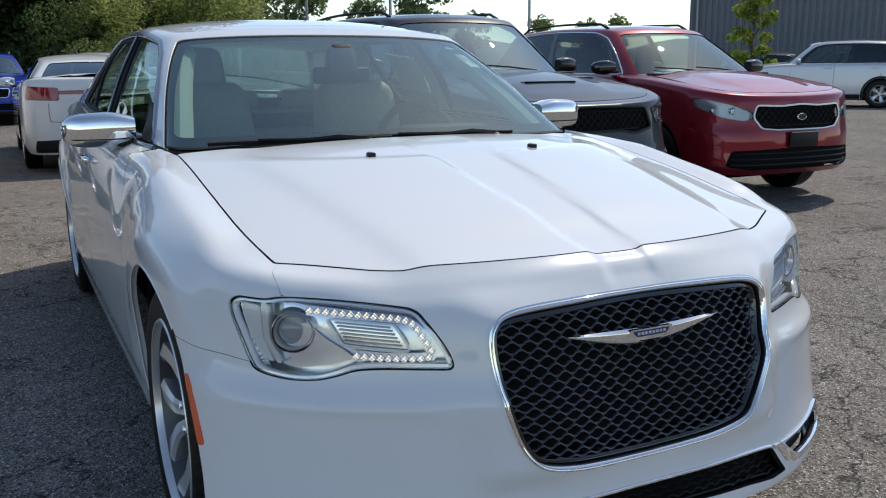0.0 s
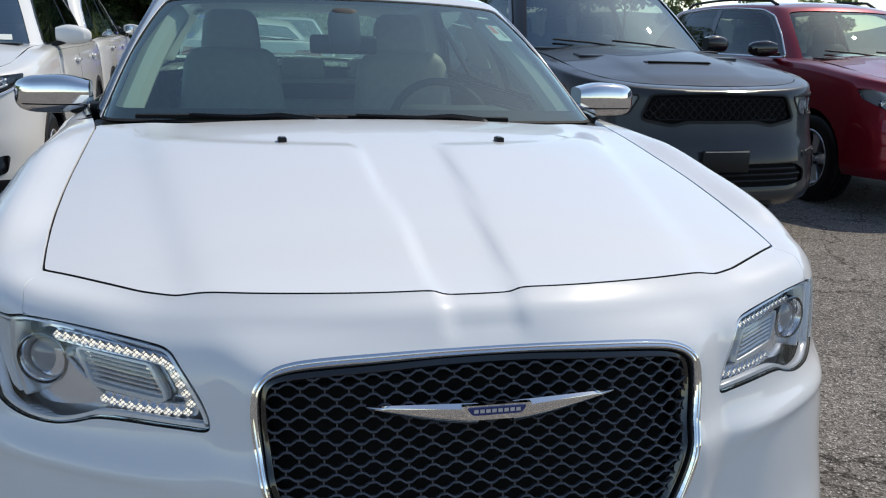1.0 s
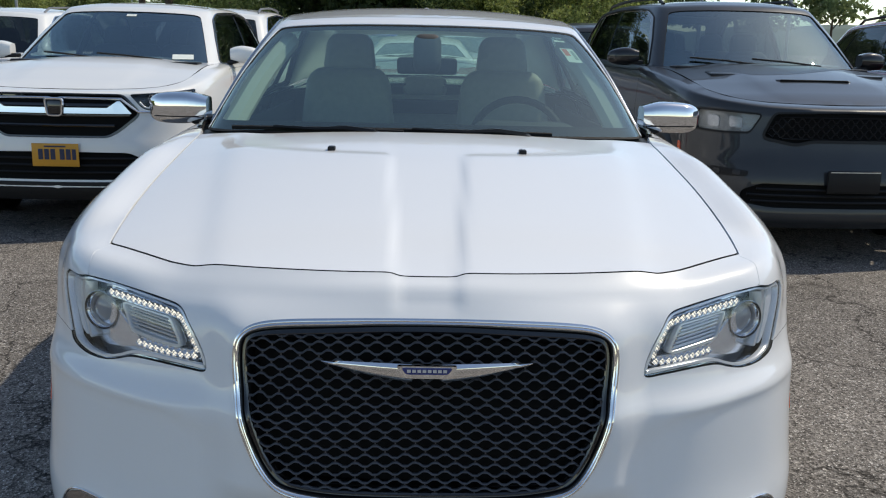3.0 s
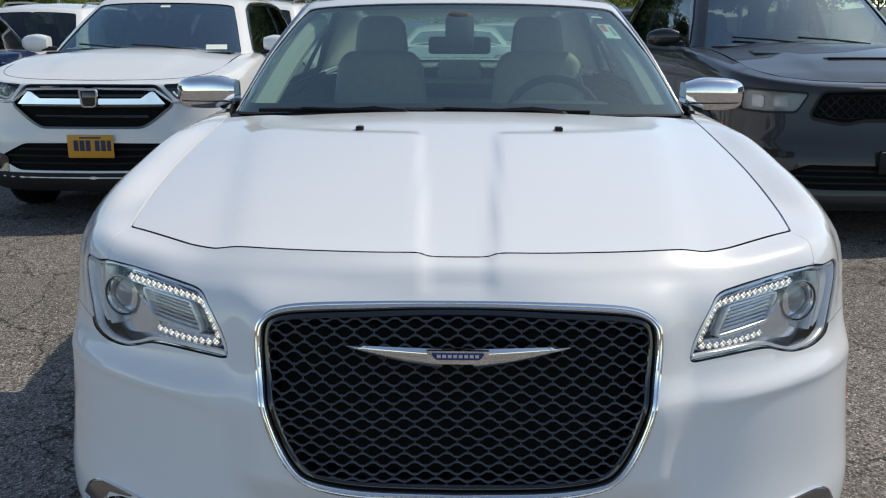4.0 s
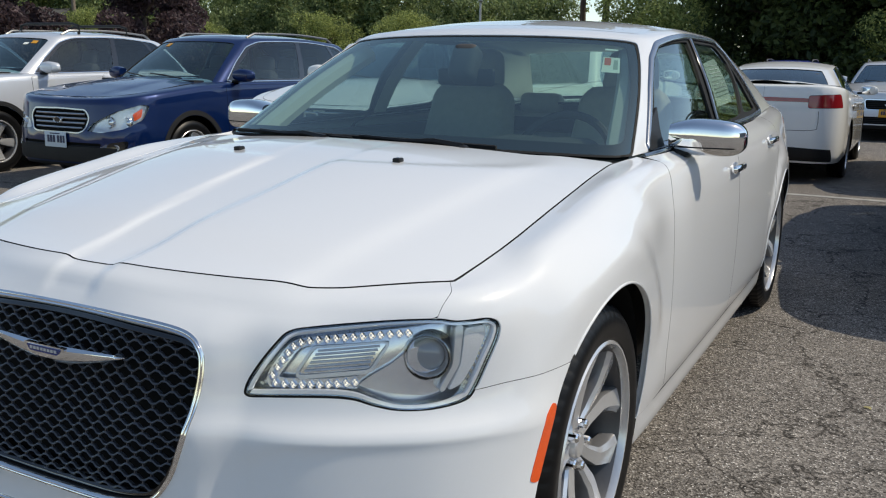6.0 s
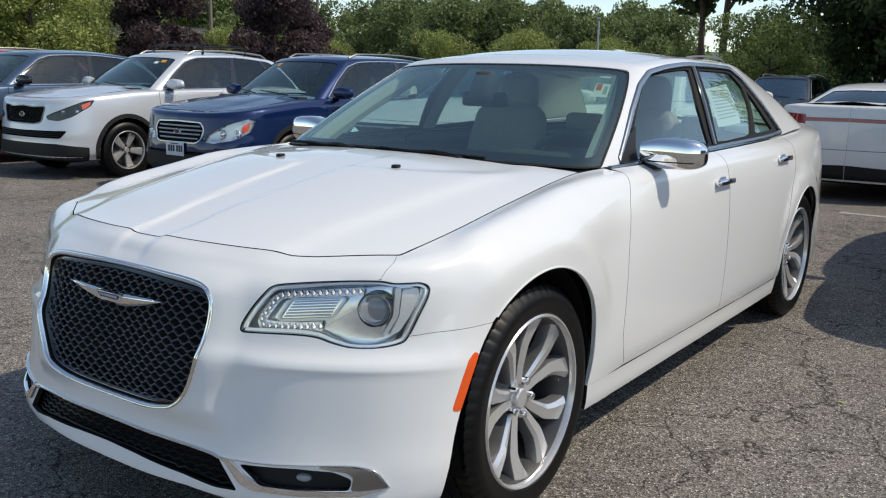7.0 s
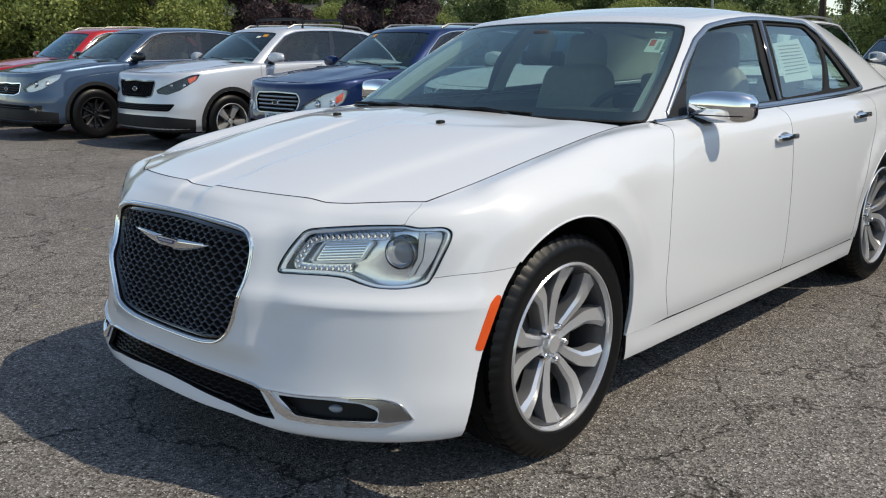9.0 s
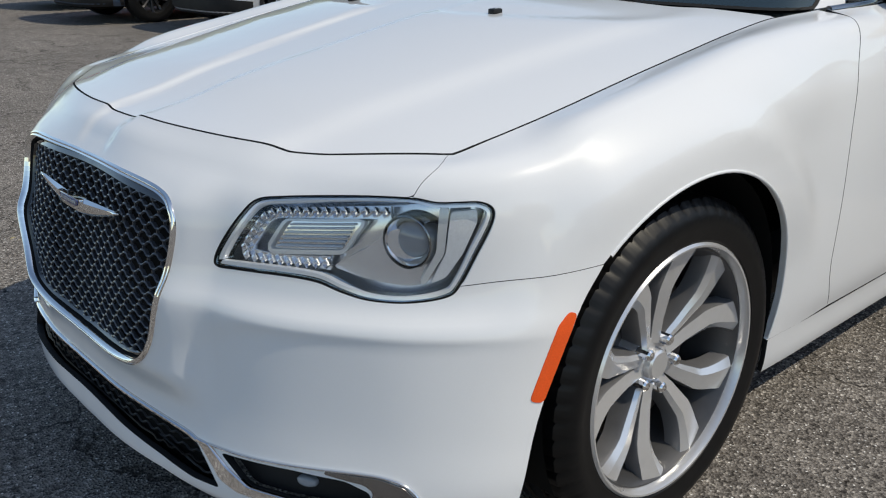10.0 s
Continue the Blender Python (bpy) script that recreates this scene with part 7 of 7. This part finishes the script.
    obj("rear_shelf", skin(s_deck, np.concatenate([e, (e[::-1] * (-1, 1))]), step=.08, lift=-.012), paint, car)
    for s in (1, -1):
        x, y = s * .282, .985
        z = float(s_deck(np.array([[x, y]]))[0, 2])
        bm = bmesh.new()
        add_box(bm, (x - .011, y - .016, z - .004), (x + .011, y + .014, z + .011), .004, None, 2)
        nz = part("washer_nozzle", bm, M["black_plastic"], car)
        part("jet", box((x - .004, y - .002, z + .0105), (x + .004, y + .013, z + .0125), .001), M["silver_plastic"], nz)

    # upper body
    H, hf = s_house, s_house.fn
    scr = [(1.07, .02), (1.06, .5), (1.04, 1.0), (1.01, 1.5), (.955, 2.16)]
    ws = H.dom(resample(rounded(scr + [(-q, w) for q, w in scr[::-1]], [.03, .2, .2, .2, .14, .14, .2, .2, .2, .03], 6), .05))
    rw = [H.dom(rounded([(s * 3.10, .12), (s * 3.999, .12), (s * 3.999, 2.15), (s * 3.10, 2.1)], .08, 5)) for s in (1, -1)]
    f_win = [(1.262, 0.1), (1.957, 0.11), (1.845, 0.98), (1.785, 1.96), (1.45, 1.97), (1.22, 1.92), (1.168, 1.6), (1.182, 1.1), (1.222, 0.4)]
    r_win = [(2.039, 0.13), (2.332, 0.18), (2.408, 0.8), (2.466, 1.45), (2.422, 1.9), (2.366, 1.96), (1.965, 1.96), (1.985, 1.3)]
    q_win = [(2.375, 0.2), (2.57, 0.18), (2.528, 0.8), (2.493, 1.36)]
    wins = []
    for s in (1, -1):
        for n, w in (("front_side_window", f_win), ("rear_side_window", r_win), ("quarter_window", q_win)):
            wins.append((n, s, H.dom(rounded(np.array(w) * (s, 1), .05, 4))))
    dlo = [(1.185, 0.02), (2, 0.02), (2.636, 0.05), (2.613, 0.5), (2.571, 1.1), (2.53, 1.7), (2.442, 2.18), (2.145, 2.22), (1.6, 2.18), (1.4, 2.15), (1.19, 2), (1.122, 1.6), (1.134, 1), (1.163, 0.5)]
    dl = [H.dom(resample(rounded(np.array(dlo) * (s, 1), .06, 5), .05)) for s in (1, -1)]
    out = H.dom([(-3.999, 0), (3.999, 0), (3.999, 4.9), (-3.999, 4.9)])
    obj("pillar_frame", skin(hf, out, [grow(ws, .012), *rw, *dl], step=.04, edge=.03, rim=.016, bare=3.99), paint, car).data.materials[1] = paint
    obj("roof", skin(H.roof_fn, H.roof_ring(), step=.05, edge=.04, rim=0), paint, car)
    obj("windscreen", skin(hf, grow(ws, .006), step=.06, edge=.04, lift=-.004, rim=0), M["glass"], car)
    obj("windscreen_seal", skin(hf, grow(ws, .013), [grow(ws, -.004)], step=.03, edge=.03, lift=-.003, rim=.006), M["rubber"], car)
    # black print round the glass
    obj("glass_border", skin(hf, grow(ws, .004), [H.dom(resample(rounded([(1.015, .2), (.985, 1.0), (.905, 2.0), (-.905, 2.0), (-.985, 1.0), (-1.015, .2)], [.08, .2, .1, .1, .2, .08], 6), .06))], step=.05, edge=.04, lift=-.009, rim=0), M["dark"], car)
    for w in rw:
        obj("rear_window", skin(hf, grow(w, .004), step=.08, lift=-.006, rim=0), M["glass"], car)
    for n, s, w in wins:
        obj(n, skin(hf, grow(w, .006), step=.06, lift=-.012, rim=0), M["side_glass"], car)
    for s, d in zip((1, -1), dl):
        fr = obj("window_frame", skin(hf, grow(d, -.002), [w for n, t, w in wins if t == s], step=.04, edge=.03, lift=-.006, rim=.014), M["rubber"], car)
        part("bright_trim", strip(hf, np.concatenate([d[4:], d[:5]]), .028, .008, 7), M["satin_trim"], fr, "satin grey metal window trim")
        part("pillar_trim", strip(hf, H.dom(catmull(np.array([(2.005, .1), (1.955, .7), (1.905, 1.4), (1.87, 2.16)]) * (s, 1), 8)), .05, .006, 7), M["gloss_black"], fr)
        # black corner piece that carries the mirror
        sp = [(1.185, .0), (1.30, .0), (1.25, .28), (1.20, .66), (1.172, .45)]
        obj("mirror_foot", skin(hf, H.dom(rounded(np.array(sp) * (s, 1), .02, 3)), step=.04, edge=.03, lift=.008, rim=.02), M["black_plastic"], car)
        add_mirror(car, s * .800, 1.835, 1.057, M["chrome"], M["black_plastic"], (1.0, .92, .84), "polished chrome mirror housing", True)
    # cowl and wipers
    bk = catmull([(.80, 1.46), (.72, 1.40), (.55, 1.34), (.35, 1.30), (.15, 1.275), (0, 1.27)], 5)
    fw = np.array([(0, 1.45), (.35, 1.47), (.6, 1.52), (.80, 1.60)])
    cw_ = np.concatenate([bk, fw])
    cw_ = np.concatenate([bk[:-1] - (0, .04), [(0, 1.22)], ((bk[:-1] - (0, .04))[::-1] * (-1, 1)), fw[::-1] * (-1, 1), fw[1:]])
    obj("cowl", skin(s_deck, cw_, step=.05, lift=-.018, rim=.03), M["black_plastic"], car)
    for q0, q1, w1 in ((.42, -.30, .06), (-.22, -.86, .05)):
        a = hf(H.dom([(q0, -.0)]))[0] + (0, -.03, .010)
        b = hf(H.dom([(q0 - .25, .0)]))[0] + (0, -.016, .016)
        c0, c1 = hf(H.dom([(q0 + .12, .0)]))[0] + (0, -.008, .012), hf(H.dom([(q1, w1 * .5)]))[0] + (0, -.006, .010)
        wp = part("wiper", tube([a, (a + b) / 2 + (0, 0, .008), b, (b + c1) / 2 + (0, 0, .006)], [.013, .011, .008, .006], 6), M["black_plastic"], car)
        part("blade", tube([c0, (c0 + c1) / 2 + (0, -.003, .003), c1], .0075, 5), M["rubber"], wp)
        part("pivot", lathe([(0, .020), (.012, .019), (.018, .010), (.018, .0001)], 14, "z"), M["black_plastic"], wp).matrix_local = Matrix.Translation(a - (0, 0, .012))

    # cabin
    part("dashboard", box((-.70, 1.42, .70), (.70, 1.95, .985), .07, None, 4), M["cabin"], car)
    part("instrument_hood", box((.18, 1.62, .93), (.58, 1.92, 1.035), .05, None, 3), M["cabin"], car)
    part("cabin_floor", box((-.74, 1.3, .24), (.74, 4.0, .34), .02), M["cabin"], car)
    part("door_trim", box((.76, 1.6, .36), (.80, 3.65, .99), .015), M["cabin"], car)
    part("door_trim", box((-.80, 1.6, .36), (-.76, 3.65, .99), .015), M["cabin"], car)
    part("parcel_shelf", box((-.66, 3.62, .92), (.66, 4.12, 1.0), .02), M["cabin"], car)
    part("rear_bulkhead", box((-.70, 3.72, .3), (.70, 3.80, .95), .02), M["cabin"], car)
    add_seats(car, [(2.42, (-.38, .38))], M["leather"], .20)
    bench = part("rear_bench", box((-.66, 3.05, .38), (.66, 3.62, .58), .06, None, 3), M["leather"], car)
    bm = box((-.66, -.07, 0), (.66, .09, .52), .06, pose(0, 3.62, .52, -14), 3)
    part("backrest", bm, M["leather"], bench)
    for x in (-.38, 0, .38):
        bm = box((-.13, -.05, 0), (.13, .05, .12), .04, pose(x, 3.73, 1.015, -8), 3)
        part("headrest", bm, M["leather"], bench)
    wh = part("steering_wheel", tube([(.19 * math.cos(a), .19 * math.sin(a), 0) for a in np.linspace(0, 2 * math.pi, 33)[:-1]], .016, 8, None, True), M["cabin"], car)
    wh.matrix_local = pose(.38, 2.03, .93, 66)
    part("spoke", box((-.18, -.03, -.015), (.18, .03, .012), .012), M["cabin"], wh)
    part("spoke", box((-.03, -.18, -.015), (.03, .0, .012), .012), M["cabin"], wh)
    part("airbag_cover", lathe([(-.02, .07), (.02, .065), (.03, .04), (.032, .0001)], 20, "z"), M["cabin"], wh)
    obj("headliner", skin(H.roof_fn, grow(H.roof_ring(), .04), step=.12, lift=-.05, rim=0), M["headliner"], car)
    for s in (1, -1):
        obj("pillar_lining", skin(hf, H.dom(np.array([(s * 1.05, .1), (s * 1.17, .1), (s * 1.11, 1.9), (s * .97, 2.1)])), step=.06, lift=-.035, rim=0), M["headliner"], car)
        q = H.dom(np.stack([s * np.linspace(1.07, .96, 9), np.linspace(.0, 2.1, 9)], 1))
        lin = hf(q) - normals_of(hf, q) * .055
        part("pillar_cover", tube(lin + (-s * .012, .02, 0), .042, 8), M["headliner"], car)
        obj("rear_lining", skin(hf, H.dom(np.array([(s * 2.62, .1), (s * 3.10, .1), (s * 3.10, 2.1), (s * 2.52, 2.1)])), step=.06, lift=-.03, rim=0), M["headliner"], car)
        obj("centre_lining", skin(hf, H.dom(np.array([(s * 1.965, .1), (s * 2.045, .1), (s * 1.96, 2.1), (s * 1.79, 2.1)])), step=.06, lift=-.03, rim=0), M["headliner"], car)
    mr = part("inside_mirror", box((-.12, -.014, -.033), (.12, .014, .033), .014, pose(0, 1.97, 1.235), 3), M["black_plastic"], car)
    part("sensor_cover", box((-.055, -.04, -.075), (.055, .05, .075), .03, pose(0, 1.955, 1.285, -28), 3), M["cabin"], car)
    # papers on the glass
    st = obj("inspection_sticker", skin(hf, H.dom(np.array([(.815, 1.36), (.905, 1.36), (.890, 1.68), (.805, 1.68)])), step=.05, lift=-.012, rim=0, flip=False), M["paper"], car)
    obj("print", skin(hf, H.dom(np.array([(.820, 1.50), (.852, 1.50), (.846, 1.66), (.812, 1.66)])), step=.05, lift=-.0115, rim=0), M["sticker_red"], st)
    obj("print", skin(hf, H.dom(np.array([(.868, 1.42), (.892, 1.42), (.882, 1.62), (.862, 1.62)])), step=.05, lift=-.0115, rim=0), M["print"], st)
    tag = obj("paper_tag", skin(hf, H.dom(np.array([(.80, 1.86), (.87, 1.86), (.868, 1.91), (.80, 1.91)])), step=.05, lift=-.012, rim=0), M["paper"], car)
    ps = obj("price_sheet", skin(hf, H.dom(np.array([(2.078, 0.46), (2.289, 0.5), (2.298, 1.56), (2.015, 1.4)])), step=.05, lift=-.016, rim=0), M["paper"], car, "white paper sheet with faint print")
    for k in range(9):
        w0 = .62 + k * .085
        part("print", strip(hf, H.dom(np.array([(2.09 - .035 * k / 9, w0), (2.265, w0 + .05)])) , .0035, .001, 3), M["print"], ps).location = (-.0145, 0, 0)
    part("underbody", box((-.60, .16, .20), (.60, 4.85, .56), .05), M["dark"], car)
    # added near-black block, unseen; it keeps the bonnet's gaps dark
    part("engine_bay", box((-.60, .30, .5), (.60, 1.2, .74), .05), M["dark"], car)
    part("aerial", box((-.018, 3.3, 1.475), (.018, 3.42, 1.51), .012, None, 3), M["white"], car)
    return car


M["grille_grey"] = plain("grille_plastic", (0.060, 0.063, 0.073), 0.32, 0, 0.1, 200, 0, 0.5)
M["bowl"] = plain("lamp_bowl_metal", (0.84, 0.86, 0.90), 0.16, 0.75, 0.06, 60)
M["lens"] = plain("projector_lens", (0.26, 0.28, 0.31), 0.03, 0, 0, 1, 0, 1.0)
M["satin_trim"] = plain("satin_trim_metal", (0.42, 0.43, 0.45), 0.24, 1.0, 0.04, 50)
M["end_metal"] = plain("dark_end_metal", (0.30, 0.30, 0.31), 0.2, 1.0, 0.1, 80)
M["satin_dark"] = plain("dark_chrome", (0.32, 0.33, 0.34), 0.16, 1.0)
M["side_glass"] = glass_mat("side_glass", (0.66, 0.78, 0.74), 0.075)
saloon()
